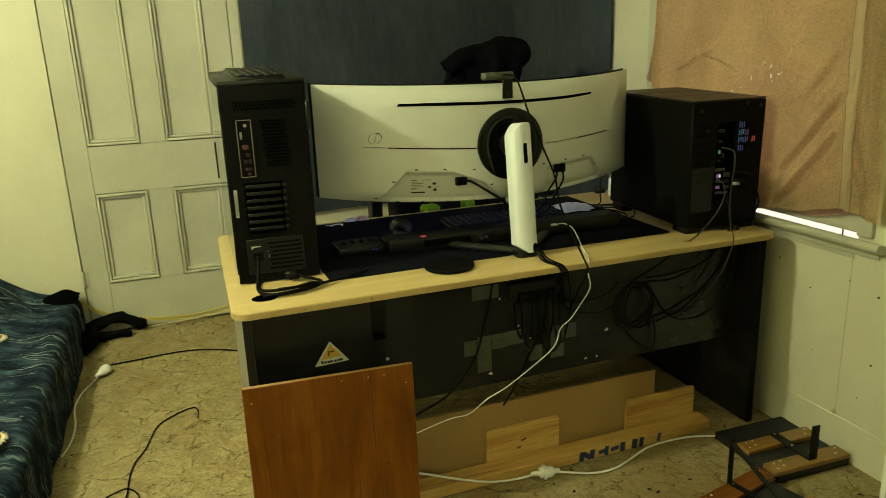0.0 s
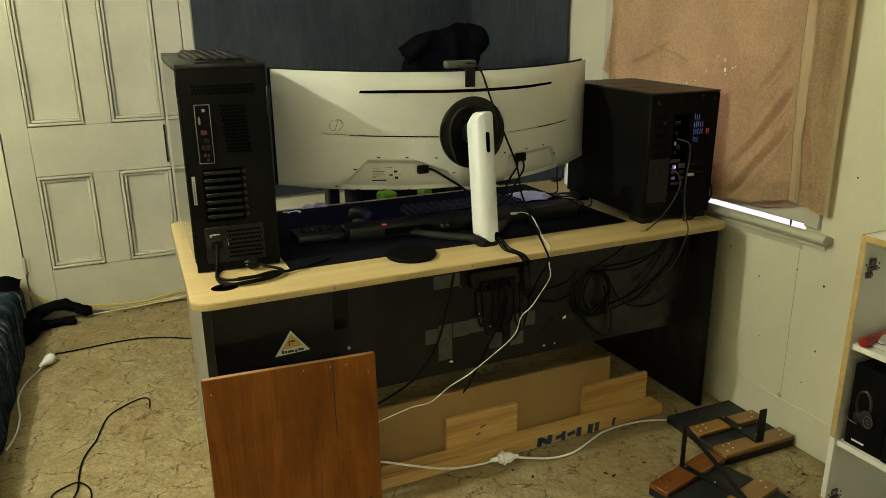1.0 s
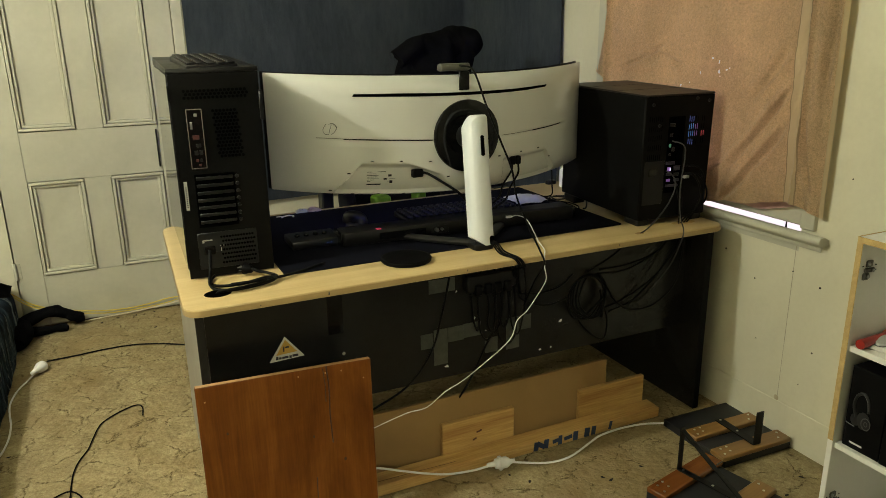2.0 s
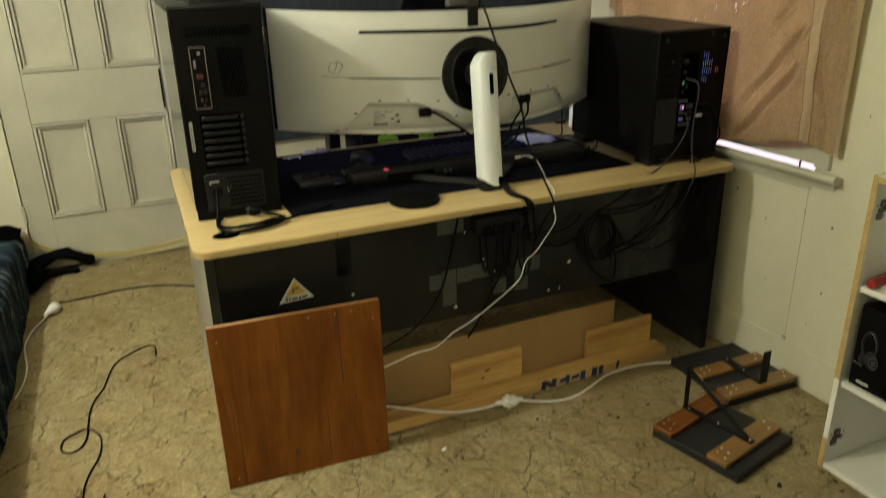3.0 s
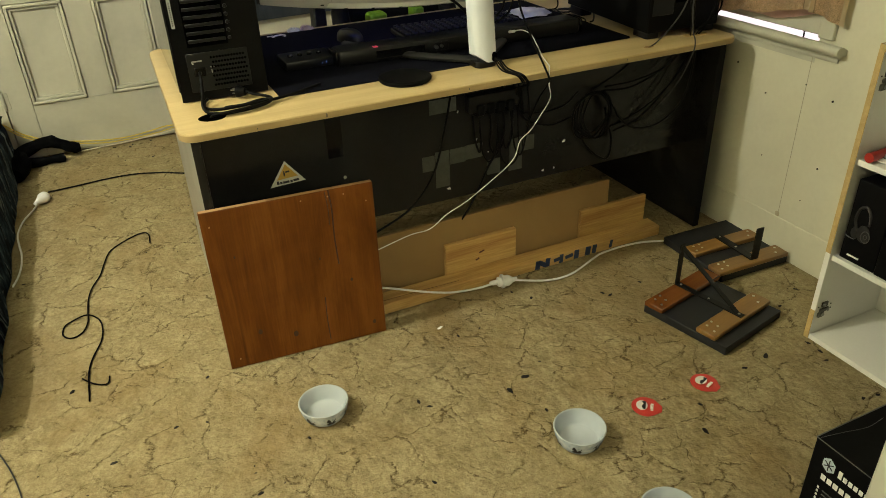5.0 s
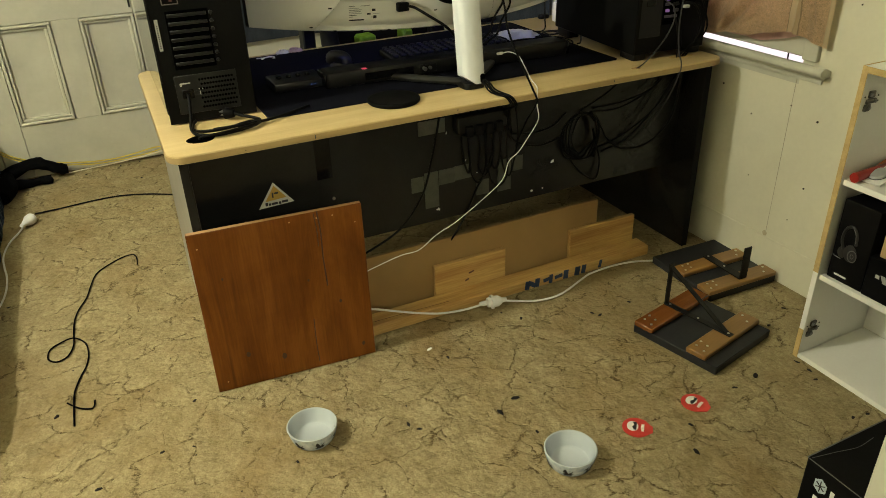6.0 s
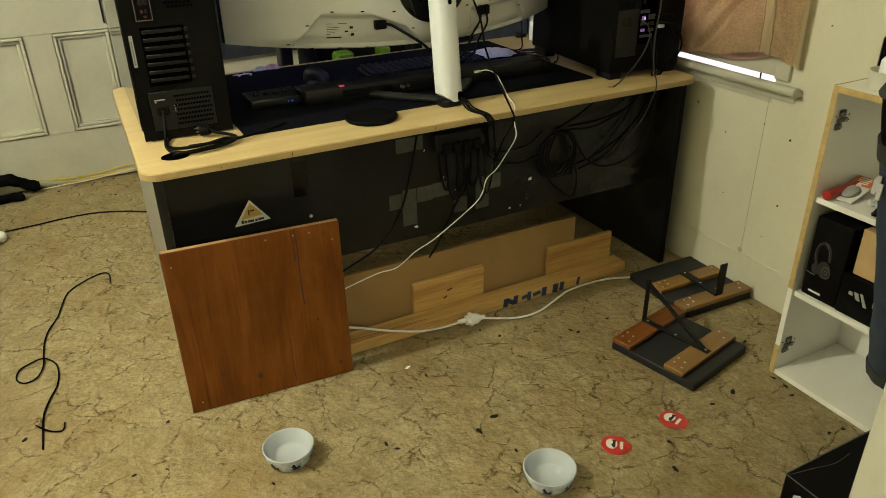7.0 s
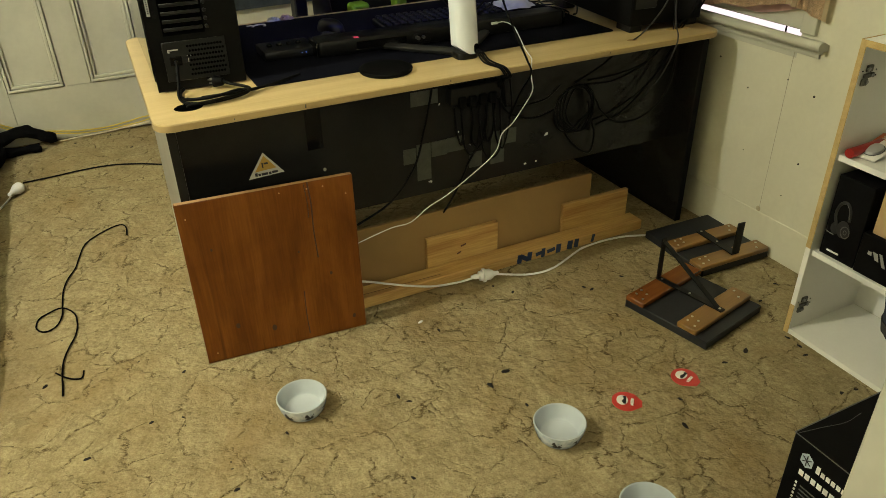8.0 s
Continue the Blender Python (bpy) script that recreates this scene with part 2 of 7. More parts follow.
def towel_material():
    """Terry cloth with a flat woven band, thin enough for daylight to glow through a little."""
    m, n, l, s = material("tan_terry")
    v = coords(n, l)
    loops = noise_tex(n, l, v, 300.0, 3, 0.7)
    clump = noise_tex(n, l, v, 110.0, 4, 0.65)
    fade = noise_tex(n, l, v, 4.0, 4, 0.6, 0.5)
    tone = maths(n, l, "ADD", maths(n, l, "MULTIPLY", loops, 0.45), maths(n, l, "ADD", maths(n, l, "MULTIPLY", clump, 0.25), maths(n, l, "MULTIPLY", fade, 0.30)))
    col = ramp(n, l, tone, [(0.38, (0.54, 0.365, 0.210)), (0.62, (0.94, 0.690, 0.430))])
    sep = n.new("ShaderNodeSeparateXYZ")
    l.new(v, sep.inputs[0])
    pits = noise_tex(n, l, coords(n, l, (1, 1, 1.9)), 95.0, 4, 0.7)
    col = mixed(n, l, ramp(n, l, pits, [(0.53, (0, 0, 0)), (0.74, (0.6, 0.6, 0.6))]), col, (0.36, 0.245, 0.135))
    # the band leans with the cloth
    lean = maths(n, l, "ADD", sep.outputs["Y"], maths(n, l, "MULTIPLY", maths(n, l, "ABSOLUTE", maths(n, l, "SUBTRACT", sep.outputs["Z"], 1.30)), 0.040))
    from_mid = maths(n, l, "ABSOLUTE", maths(n, l, "ADD", lean, 0.198))
    band = maths(n, l, "LESS_THAN", from_mid, 0.0215)
    stitch = maths(n, l, "LESS_THAN", maths(n, l, "ABSOLUTE", maths(n, l, "SUBTRACT", from_mid, 0.0215)), 0.0016)
    hem = maths(n, l, "LESS_THAN", sep.outputs["Y"], -0.320)
    band = maths(n, l, "MAXIMUM", band, hem)
    col = mixed(n, l, band, col, (0.66, 0.525, 0.335))
    col = mixed(n, l, maths(n, l, "MULTIPLY", stitch, 0.6), col, (0.25, 0.17, 0.09))
    l.new(col, s.inputs["Base Color"])
    s.inputs["Roughness"].default_value = 0.95
    s.inputs["Sheen Weight"].default_value = 0.2
    rough = maths(n, l, "MULTIPLY", maths(n, l, "ADD", loops, clump), maths(n, l, "SUBTRACT", 1.0, maths(n, l, "MULTIPLY", band, 0.85)))
    bumped(n, l, s, maths(n, l, "SUBTRACT", rough, maths(n, l, "MULTIPLY", pits, maths(n, l, "SUBTRACT", 0.8, maths(n, l, "MULTIPLY", band, 0.7)))), 0.9, 0.0050)
    t = n.new("ShaderNodeBsdfTranslucent")
    l.new(col, t.inputs["Color"])
    mx = n.new("ShaderNodeMixShader")
    # worn thin round the holes
    off = n.new("ShaderNodeVectorMath")
    off.operation = "DISTANCE"
    off.inputs[1].default_value = (WX - 0.03, 0.150, 1.215)
    l.new(v, off.inputs[0])
    near = maths(n, l, "MAXIMUM", maths(n, l, "SUBTRACT", 1.0, maths(n, l, "DIVIDE", off.outputs["Value"], 0.20)), 0.0)
    l.new(maths(n, l, "ADD", maths(n, l, "MULTIPLY", maths(n, l, "MULTIPLY", near, clump), 0.55), 0.10), mx.inputs[0])
    l.new(s.outputs[0], mx.inputs[1])
    l.new(t.outputs[0], mx.inputs[2])
    l.new(mx.outputs[0], n["Material Output"].inputs["Surface"])
    return m


def board_material():
    """Old varnished timber: broad wavering figure, fine pores and a few dark streaks, all drawn out upwards."""
    m, n, l, s = material("red_varnished_board")
    figure = noise_tex(n, l, coords(n, l, (1.0, 1.0, 0.16)), 9.0, 4, 0.6, 1.6)
    pores = noise_tex(n, l, coords(n, l, (1.0, 1.0, 0.035)), 150.0, 4, 0.7, 0.2)
    cloud = noise_tex(n, l, coords(n, l), 5.0, 4, 0.6, 0.5)
    fac = maths(n, l, "ADD", maths(n, l, "MULTIPLY", figure, 0.45), maths(n, l, "ADD", maths(n, l, "MULTIPLY", pores, 0.25), maths(n, l, "MULTIPLY", cloud, 0.30)))
    col = ramp(n, l, fac, [(0.34, (0.076, 0.0215, 0.0034)), (0.5, (0.146, 0.0455, 0.0070)), (0.66, (0.222, 0.079, 0.0145))])
    streak = noise_tex(n, l, coords(n, l, (1.0, 1.0, 0.05)), 34.0, 3, 0.5, 0.6)
    col = mixed(n, l, ramp(n, l, streak, [(0.66, (0, 0, 0)), (0.78, (0.55, 0.55, 0.55))]), col, (0.036, 0.0105, 0.0026))
    l.new(col, s.inputs["Base Color"])
    l.new(maths(n, l, "ADD", maths(n, l, "MULTIPLY", cloud, 0.22), 0.30), s.inputs["Roughness"])
    s.inputs["Specular IOR Level"].default_value = 0.18
    bumped(n, l, s, pores, 0.3, 0.0008)
    return m


M = {
    "wall": surface("cream_wall_paint", (0.57, 0.545, 0.42), (0.645, 0.62, 0.485), 0.55, 2.2, 60, 0.0012, spread=0.06, strength=0.25, specks=11.0),
    "door": surface("cream_gloss_paint", (0.43, 0.417, 0.336), (0.51, 0.496, 0.404), 0.42, 4.0, 40, 0.0010, spread=0.08, strength=0.25, specks=13.0),
    "ceiling": surface("white_ceiling_paint", (0.70, 0.68, 0.58), (0.76, 0.74, 0.64), 0.7, 2.0, 50),
    "carpet": carpet_material(),
    "beech": wood("beech_laminate", (0.580, 0.445, 0.225), (0.45, 0.325, 0.145), 0, 0.36, 34, contrast=1.0),
    "beech_edge": wood("beech_edging", (0.43, 0.31, 0.145), (0.36, 0.25, 0.11), 0, 0.4, 34, contrast=0.6),
    "char": surface("charcoal_laminate", (0.0094, 0.0092, 0.0089), (0.0172, 0.0168, 0.0160), 0.24, 3.5, 300, 0.0004, spread=0.08, strength=0.2),
    "char_side": surface("lighter_grey_side", (0.20, 0.185, 0.155), (0.25, 0.23, 0.195), 0.42, 4, 260, 0.0004),
    "black_metal": surface("black_powder_coat", (0.0034, 0.0034, 0.0033), (0.0063, 0.0062, 0.0060), 0.42, 6, 420, 0.0005, spread=0.1),
    "black_plastic": surface("black_plastic", (0.0040, 0.0040, 0.0042), (0.0068, 0.0068, 0.0070), 0.38, 9, 380, 0.0004),
    "gloss_black": surface("gloss_black_plastic", (0.003, 0.003, 0.0033), (0.006, 0.006, 0.0065), 0.14, 5, 60, 0.0, spread=0.05),
    "dark_glass": surface("smoked_side_glass", (0.012, 0.012, 0.012), (0.02, 0.02, 0.02), 0.06, 3, 40, 0.0, spread=0.03),
    "grey_metal": surface("brushed_grey_metal", (0.22, 0.22, 0.21), (0.34, 0.34, 0.33), 0.35, 14, 300, 0.0004, metal=0.8),
    "slot_grey": surface("dark_slot_metal", (0.012, 0.012, 0.012), (0.022, 0.022, 0.021), 0.35, 14, 300, 0.0004, metal=0.4),
    "void": plain("black_opening", (0.0012, 0.0012, 0.0012), 1.0),
    "monitor": surface("white_gloss_shell", (0.90, 0.90, 0.84), (0.94, 0.94, 0.88), 0.075, 3.0, 20, 0.0, spread=0.02),
    "monitor_matt": surface("white_satin_shell", (0.66, 0.69, 0.71), (0.72, 0.75, 0.77), 0.32, 3.0, 50, 0.0, spread=0.05),
    "screen": plain("lit_blue_screen", (0.10, 0.15, 0.75), 0.3, 0, 1.5),
    "curtain": cloth_material("slate_blue_cloth", (0.044, 0.055, 0.074), (0.102, 0.122, 0.150), 520, 5.0, 0.9, 0.003, stretch=(1, 1, 0.3)),
    "mat": cloth_material("black_mat_cloth", (0.0046, 0.0048, 0.0078), (0.0070, 0.0074, 0.0122), 900, 4.0, 0.8, 0.0006),
    "black_cloth": cloth_material("black_cotton", (0.002, 0.002, 0.0024), (0.005, 0.005, 0.0055), 500, 8.0, 0.95, 0.002),
    "chair_black": cloth_material("black_chair_leatherette", (0.008, 0.008, 0.009), (0.016, 0.016, 0.016), 300, 8.0, 0.5, 0.0008),
    "chair_green": cloth_material("green_chair_leatherette", (0.16, 0.34, 0.02), (0.22, 0.44, 0.04), 300, 8.0, 0.5, 0.0008),
    "towel": towel_material(),
    "pink": cloth_material("pink_hem_cloth", (0.72, 0.52, 0.49), (0.82, 0.63, 0.60), 500, 6, 0.9, 0.001, 0.45),
    "blanket": blanket_material(),
    "mattress": cloth_material("dark_mattress_cover", (0.010, 0.013, 0.018), (0.018, 0.022, 0.03), 400, 5),
    "red_board": board_material(),
    "board_edge": wood("board_edge_wood", (0.50, 0.30, 0.15), (0.38, 0.20, 0.09), 0, 0.5, 30),
    "pine": wood("pine", (0.67, 0.450, 0.172), (0.38, 0.198, 0.056), 0, 0.5, 34, contrast=1.25, knots=5.0),
    "mdf": surface("mdf_sheet", (0.262, 0.157, 0.057), (0.322, 0.197, 0.074), 0.6, 5, 300, 0.0006),
    "stained": wood("red_stained_batten", (0.235, 0.078, 0.017), (0.115, 0.033, 0.0065), 0, 0.25, 22, 0.5, 0.9),
    "golden": wood("golden_stained_batten", (0.300, 0.158, 0.042), (0.170, 0.078, 0.018), 0, 0.32, 24, 0.35, 0.9),
    "joint": surface("dusty_joint", (0.30, 0.275, 0.20), (0.42, 0.39, 0.29), 0.8, 20, 200, 0.001),
    "leg_black": surface("satin_black_leg", (0.016, 0.016, 0.015), (0.024, 0.024, 0.022), 0.42, 9, 300, 0.0003),
    "void_soft": surface("matt_black_rubber", (0.0025, 0.0025, 0.0025), (0.0045, 0.0045, 0.0045), 0.6, 9, 300, 0.0004),
    "hinge": surface("tarnished_hinge_metal", (0.05, 0.046, 0.036), (0.17, 0.16, 0.13), 0.4, 90, 300, 0.0005, metal=0.5),
    "filler": surface("old_filler", (0.36, 0.30, 0.19), (0.46, 0.41, 0.29), 0.8, 40, 200, 0.001),
    "deep_print": plain("dark_grey_print", (0.012, 0.0115, 0.0115), 0.5),
    "webcam_grey": surface("webcam_grey_plastic", (0.060, 0.056, 0.047), (0.085, 0.080, 0.068), 0.45, 20, 300, 0.0004),
    "grey_board": surface("dark_grey_board_paint", (0.012, 0.0125, 0.014), (0.021, 0.022, 0.024), 0.5, 7, 200, 0.0006),
    "iron": surface("black_iron", (0.004, 0.004, 0.004), (0.010, 0.010, 0.0095), 0.4, 20, 300, 0.0006, metal=0.3),
    "steel": plain("steel_screw", (0.62, 0.60, 0.55), 0.3, 0.9),
    "porcelain": surface("white_porcelain", (0.43, 0.47, 0.495), (0.48, 0.52, 0.54), 0.10, 3, 30, 0.0, spread=0.03),
    "blue_glaze": surface("blue_patterned_glaze", (0.28, 0.36, 0.48), (0.68, 0.72, 0.74), 0.14, 42, 120, 0.0, spread=0.03),
    "ink": plain("dark_ink", (0.012, 0.012, 0.018), 0.5),
    "blue_ink": surface("blue_paint_marking", (0.012, 0.028, 0.075), (0.024, 0.052, 0.125), 0.6, 60, 300, 0.0),
    "red_foil": surface("red_foil", (0.50, 0.032, 0.026), (0.58, 0.050, 0.038), 0.35, 18, 90, 0.0006),
    "white_print": plain("white_print", (0.78, 0.76, 0.72), 0.5),
    "silver_print": plain("silver_print", (0.42, 0.42, 0.41), 0.4, 0.3),
    "dim_print": plain("faint_grey_print", (0.10, 0.10, 0.10), 0.4, 0.2),
    "yellow_print": plain("yellow_print", (0.50, 0.30, 0.05), 0.5),
    "white_rubber": surface("white_cable_rubber", (0.80, 0.79, 0.80), (0.87, 0.86, 0.87), 0.45, 30, 200, 0.0004),
    "black_rubber": surface("black_cable_rubber", (0.003, 0.003, 0.003), (0.006, 0.006, 0.006), 0.45, 30, 200, 0.0004),
    "grey_rubber": surface("grey_cable_rubber", (0.022, 0.021, 0.022), (0.036, 0.035, 0.036), 0.45, 30, 200, 0.0004),
    "yellow_rubber": surface("yellow_cable_rubber", (0.62, 0.46, 0.05), (0.74, 0.57, 0.09), 0.45, 30, 200, 0.0004),
    "melamine": surface("white_melamine", (0.76, 0.75, 0.70), (0.83, 0.82, 0.77), 0.36, 3, 120, 0.0004, spread=0.06),
    "chipboard": surface("raw_chipboard_edge", (0.40, 0.27, 0.10), (0.56, 0.40, 0.17), 0.8, 60, 400, 0.001),
    "box_black": surface("black_printed_card", (0.003, 0.003, 0.0033), (0.006, 0.006, 0.0065), 0.42, 8, 100, 0.0005, spread=0.08),
    "card": surface("brown_cardboard", (0.40, 0.26, 0.12), (0.48, 0.32, 0.16), 0.75, 8, 200, 0.0006),
    "tape": surface("cloudy_tape", (0.034, 0.038, 0.030), (0.072, 0.078, 0.064), 0.35, 30, 200, 0.0004),
    "tissue": surface("white_tissue", (0.80, 0.80, 0.79), (0.88, 0.88, 0.87), 0.9, 20, 200, 0.001),
    "translucent": surface("frosted_plastic_tub", (0.55, 0.54, 0.46), (0.62, 0.60, 0.52), 0.35, 8, 60, 0.0),
    "denim": cloth_material("navy_denim", (0.012, 0.018, 0.028), (0.028, 0.038, 0.055), 500, 6, 0.9, 0.0015),
    "charcoal_cloth": cloth_material("charcoal_webbing", (0.018, 0.018, 0.018), (0.032, 0.032, 0.031), 500, 6, 0.9, 0.0015),
    "kibble": surface("brown_kibble", (0.10, 0.055, 0.025), (0.17, 0.095, 0.045), 0.7, 60, 300, 0.001),
    "debris": surface("dry_dark_crumbs", (0.005, 0.004, 0.003), (0.018, 0.013, 0.009), 0.9, 60, 300, 0.001),
    "red_plastic": surface("red_plastic", (0.27, 0.016, 0.012), (0.33, 0.022, 0.016), 0.35, 8, 60, 0.0),
    "orange_print": plain("orange_print", (0.62, 0.16, 0.05), 0.5),
    "green_bit": surface("green_felt", (0.05, 0.16, 0.02), (0.09, 0.24, 0.04), 0.9, 30, 300, 0.001),
    "plush": surface("brown_plush", (0.20, 0.10, 0.035), (0.32, 0.17, 0.06), 0.95, 20, 260, 0.002),
    "fringe": surface("cream_fringe", (0.62, 0.54, 0.38), (0.74, 0.66, 0.50), 0.95, 30, 260, 0.002),
    "pane": pane_material("window_pane_glass"),
    "led_blue": plain("blue_led", (0.10, 0.22, 1.0), 0.3, 0, 1.6),
    "led_red": plain("red_led", (1.0, 0.10, 0.20), 0.3, 0, 0.45),
    "led_violet": plain("violet_led", (0.30, 0.14, 0.55), 0.3, 0, 0.14),
    "led_white": plain("white_led", (0.75, 0.7, 1.0), 0.3, 0, 1.1),
    "led_green": plain("green_led", (0.1, 0.3, 0.2), 0.3, 0, 0.2),
    "led_azure": plain("azure_led", (0.08, 0.30, 0.85), 0.3, 0, 0.16),
    "led_sky": plain("sky_blue_led", (0.12, 0.42, 0.95), 0.3, 0, 0.20),
    "led_deep": plain("deep_blue_led", (0.10, 0.16, 0.70), 0.3, 0, 0.13),
    "led_rose": plain("rose_led", (0.9, 0.10, 0.16), 0.3, 0, 0.12),
    "pcb": surface("dim_port_cluster", (0.012, 0.010, 0.018), (0.06, 0.05, 0.085), 0.4, 90, 300, 0.0005),
    "port_red": plain("red_port", (0.07, 0.012, 0.008), 0.4),
}


# ---- building helpers ----
def V(*p):
    return Vector(p)


def box(bm, lo, hi, bevel=0.0, m=None, seg=1):
    """A box between two corners, with its edges rounded off."""
    r = bmesh.ops.create_cube(bm, size=1.0)
    vs = r["verts"]
    c = [(a + b) / 2 for a, b in zip(lo, hi)]
    d = [max(abs(b - a), 1e-5) for a, b in zip(lo, hi)]
    for v in vs:
        v.co = Vector([c[i] + v.co[i] * d[i] for i in range(3)])
    if bevel:
        es = list({e for v in vs for e in v.link_edges})
        r = bmesh.ops.bevel(bm, geom=es, offset=min(bevel, min(d) * 0.45), segments=seg, affect="EDGES", profile=0.5)
        vs = list({v for v in vs if v.is_valid} | {v for v in r["verts"] if v.is_valid})
    if m is not None:
        bmesh.ops.transform(bm, matrix=m, verts=vs)
    return vs


def prism(bm, outline, z0, z1, bevel=0.0, m=None, seg=2):
    """An outline in x and y drawn up from z0 to z1."""
    vs = [bm.verts.new((x, y, z0)) for x, y in outline]
    f = bm.faces.new(vs)
    r = bmesh.ops.extrude_face_region(bm, geom=[f])
    up = [g for g in r["geom"] if isinstance(g, bmesh.types.BMVert)]
    for v in up:
        v.co.z = z1
    made = vs + up
    bmesh.ops.recalc_face_normals(bm, faces=list({g for v in made for g in v.link_faces}))
    if bevel:
        es = [e for e in {e for v in made for e in v.link_edges} if abs(e.verts[0].co.z - e.verts[1].co.z) < 1e-6]
        r = bmesh.ops.bevel(bm, geom=es, offset=bevel, segments=seg, affect="EDGES", profile=0.5)
        made = list({v for v in made if v.is_valid} | set(r["verts"]))
    if m is not None:
        bmesh.ops.transform(bm, matrix=m, verts=made)
    return made


def rounded(x0, y0, x1, y1, r, n=6):
    """The outline of a rectangle with round corners."""
    pts = []
    for cx, cy, a0 in ((x1 - r, y1 - r, 0), (x0 + r, y1 - r, 90), (x0 + r, y0 + r, 180), (x1 - r, y0 + r, 270)):
        for i in range(n + 1):
            a = radians(a0 + 90 * i / n)
            pts.append((cx + r * math.cos(a), cy + r * math.sin(a)))
    return pts


def cylinder(bm, place, r, h, axis="z", n=20, r2=None, bevel=0.0):
    turn = {"z": Matrix(), "x": Matrix.Rotation(math.pi / 2, 4, "Y"), "y": Matrix.Rotation(-math.pi / 2, 4, "X")}[axis]
    g = bmesh.ops.create_cone(bm, cap_ends=True, segments=n, radius1=r, radius2=r if r2 is None else r2, depth=h)
    vs = g["verts"]
    if bevel:
        es = [e for e in {e for v in vs for e in v.link_edges} if abs(e.verts[0].co.z - e.verts[1].co.z) < 1e-6]
        q = bmesh.ops.bevel(bm, geom=es, offset=bevel, segments=2, affect="EDGES", profile=0.5)
        vs = list({v for v in vs if v.is_valid} | set(q["verts"]))
    bmesh.ops.transform(bm, matrix=Matrix.Translation(place) @ turn, verts=vs)
    return vs


def lathe(bm, profile, n=40, place=(0, 0, 0)):
    """A profile of (radius, height) turned about z."""
    rings = []
    for r, z in profile:
        if r < 1e-5:
            rings.append([bm.verts.new((place[0], place[1], place[2] + z))])
        else:
            rings.append([bm.verts.new((place[0] + r * math.cos(2 * math.pi * i / n), place[1] + r * math.sin(2 * math.pi * i / n), place[2] + z)) for i in range(n)])
    for a, b in zip(rings, rings[1:]):
        for i in range(n):
            j = (i + 1) % n
            if len(a) == 1 and len(b) == 1:
                continue
            if len(a) == 1:
                bm.faces.new((a[0], b[i], b[j]))
            elif len(b) == 1:
                bm.faces.new((a[i], b[0], a[j]))
            else:
                bm.faces.new((a[i], b[i], b[j], a[j]))
    bmesh.ops.recalc_face_normals(bm, faces=bm.faces[:])


def spline(pts, steps=6):
    """Catmull-Rom through the points."""
    p = [Vector(q) for q in pts]
    p = [p[0] * 2 - p[1]] + p + [p[-1] * 2 - p[-2]]
    out = []
    for a, b, c, d in zip(p, p[1:], p[2:], p[3:]):
        for i in range(steps):
            t = i / steps
            out.append(0.5 * ((2 * b) + (c - a) * t + (2 * a - 5 * b + 4 * c - d) * t * t + (3 * b - a - 3 * c + d) * t ** 3))
    out.append(p[-2])
    return out


def tube(bm, pts, r, n=8, steps=6, taper=None):
    path = spline(pts, steps) if steps > 1 else [Vector(q) for q in pts]
    side, rings = None, []
    for i, c in enumerate(path):
        d = (path[min(i + 1, len(path) - 1)] - path[max(i - 1, 0)]).normalized()
        if side is None:
            side = d.orthogonal().normalized()
        side = (side - d * side.dot(d)).normalized()
        up = d.cross(side)
        k = r if taper is None else r * taper(i / (len(path) - 1))
        rings.append([bm.verts.new(c + (side * math.cos(2 * math.pi * j / n) + up * math.sin(2 * math.pi * j / n)) * k) for j in range(n)])
    for a, b in zip(rings, rings[1:]):
        for j in range(n):
            bm.faces.new((a[j], a[(j + 1) % n], b[(j + 1) % n], b[j]))
    bm.faces.new(rings[0][::-1])
    bm.faces.new(rings[-1])


def sheet(bm, f, nu, nv, thick=0.0, skip=None):
    """A grid of f(u, v), u and v from 0 to 1, given thickness."""
    g = [[bm.verts.new(f(i / nu, j / nv)) for j in range(nv + 1)] for i in range(nu + 1)]
    fs = []
    for i in range(nu):
        for j in range(nv):
            if skip is None or not skip((i + 0.5) / nu, (j + 0.5) / nv):
                fs.append(bm.faces.new((g[i][j], g[i + 1][j], g[i + 1][j + 1], g[i][j + 1])))
    if thick:
        bmesh.ops.solidify(bm, geom=fs, thickness=thick)


def mesh_of(name, bm, mat, sharp=38):
    for f in bm.faces:
        f.smooth = True
    for e in bm.edges:
        if len(e.link_faces) == 2 and e.calc_face_angle(0.0) > radians(sharp):
            e.smooth = False
    me = bpy.data.meshes.new(name)
    bm.to_mesh(me)
    bm.free()
    me.materials.append(mat)
    return me


ROOT = {}


def thing(name, m, label, category, group="", kind=""):
    """An empty at a thing's base; its parts are built in its own axes."""
    ob = new(name)
    ob.empty_display_size = 0.05
    ob.matrix_world = m
    ROOT[ob.name] = m.copy()
    return tagged(ob, label, category, group, kind)


def part(name, bm, mat, parent, label="", here=False):
    """One mesh under a thing or a part. here: the mesh was built in the room's axes."""
    root = parent
    while root.parent is not None:
        root = root.parent
    if here:
        bmesh.ops.transform(bm, matrix=ROOT[root.name].inverted(), verts=bm.verts[:])
    ob = new(name, mesh_of(name, bm, mat))
    ob.parent = parent
    return tagged(ob, label)


def solid(name, bm, mat, label, category, group="", kind="", m=None):
    ob = new(name, mesh_of(name, bm, mat))
    if m is not None:
        ob.matrix_world = m
    return tagged(ob, label, category, group, kind)


def B():
    return bmesh.new()


def boxed(name, lo, hi, mat, parent, bevel=0.0, label="", seg=1, here=True):
    bm = B()
    box(bm, lo, hi, bevel, seg=seg)
    return part(name, bm, mat, parent, label, here)


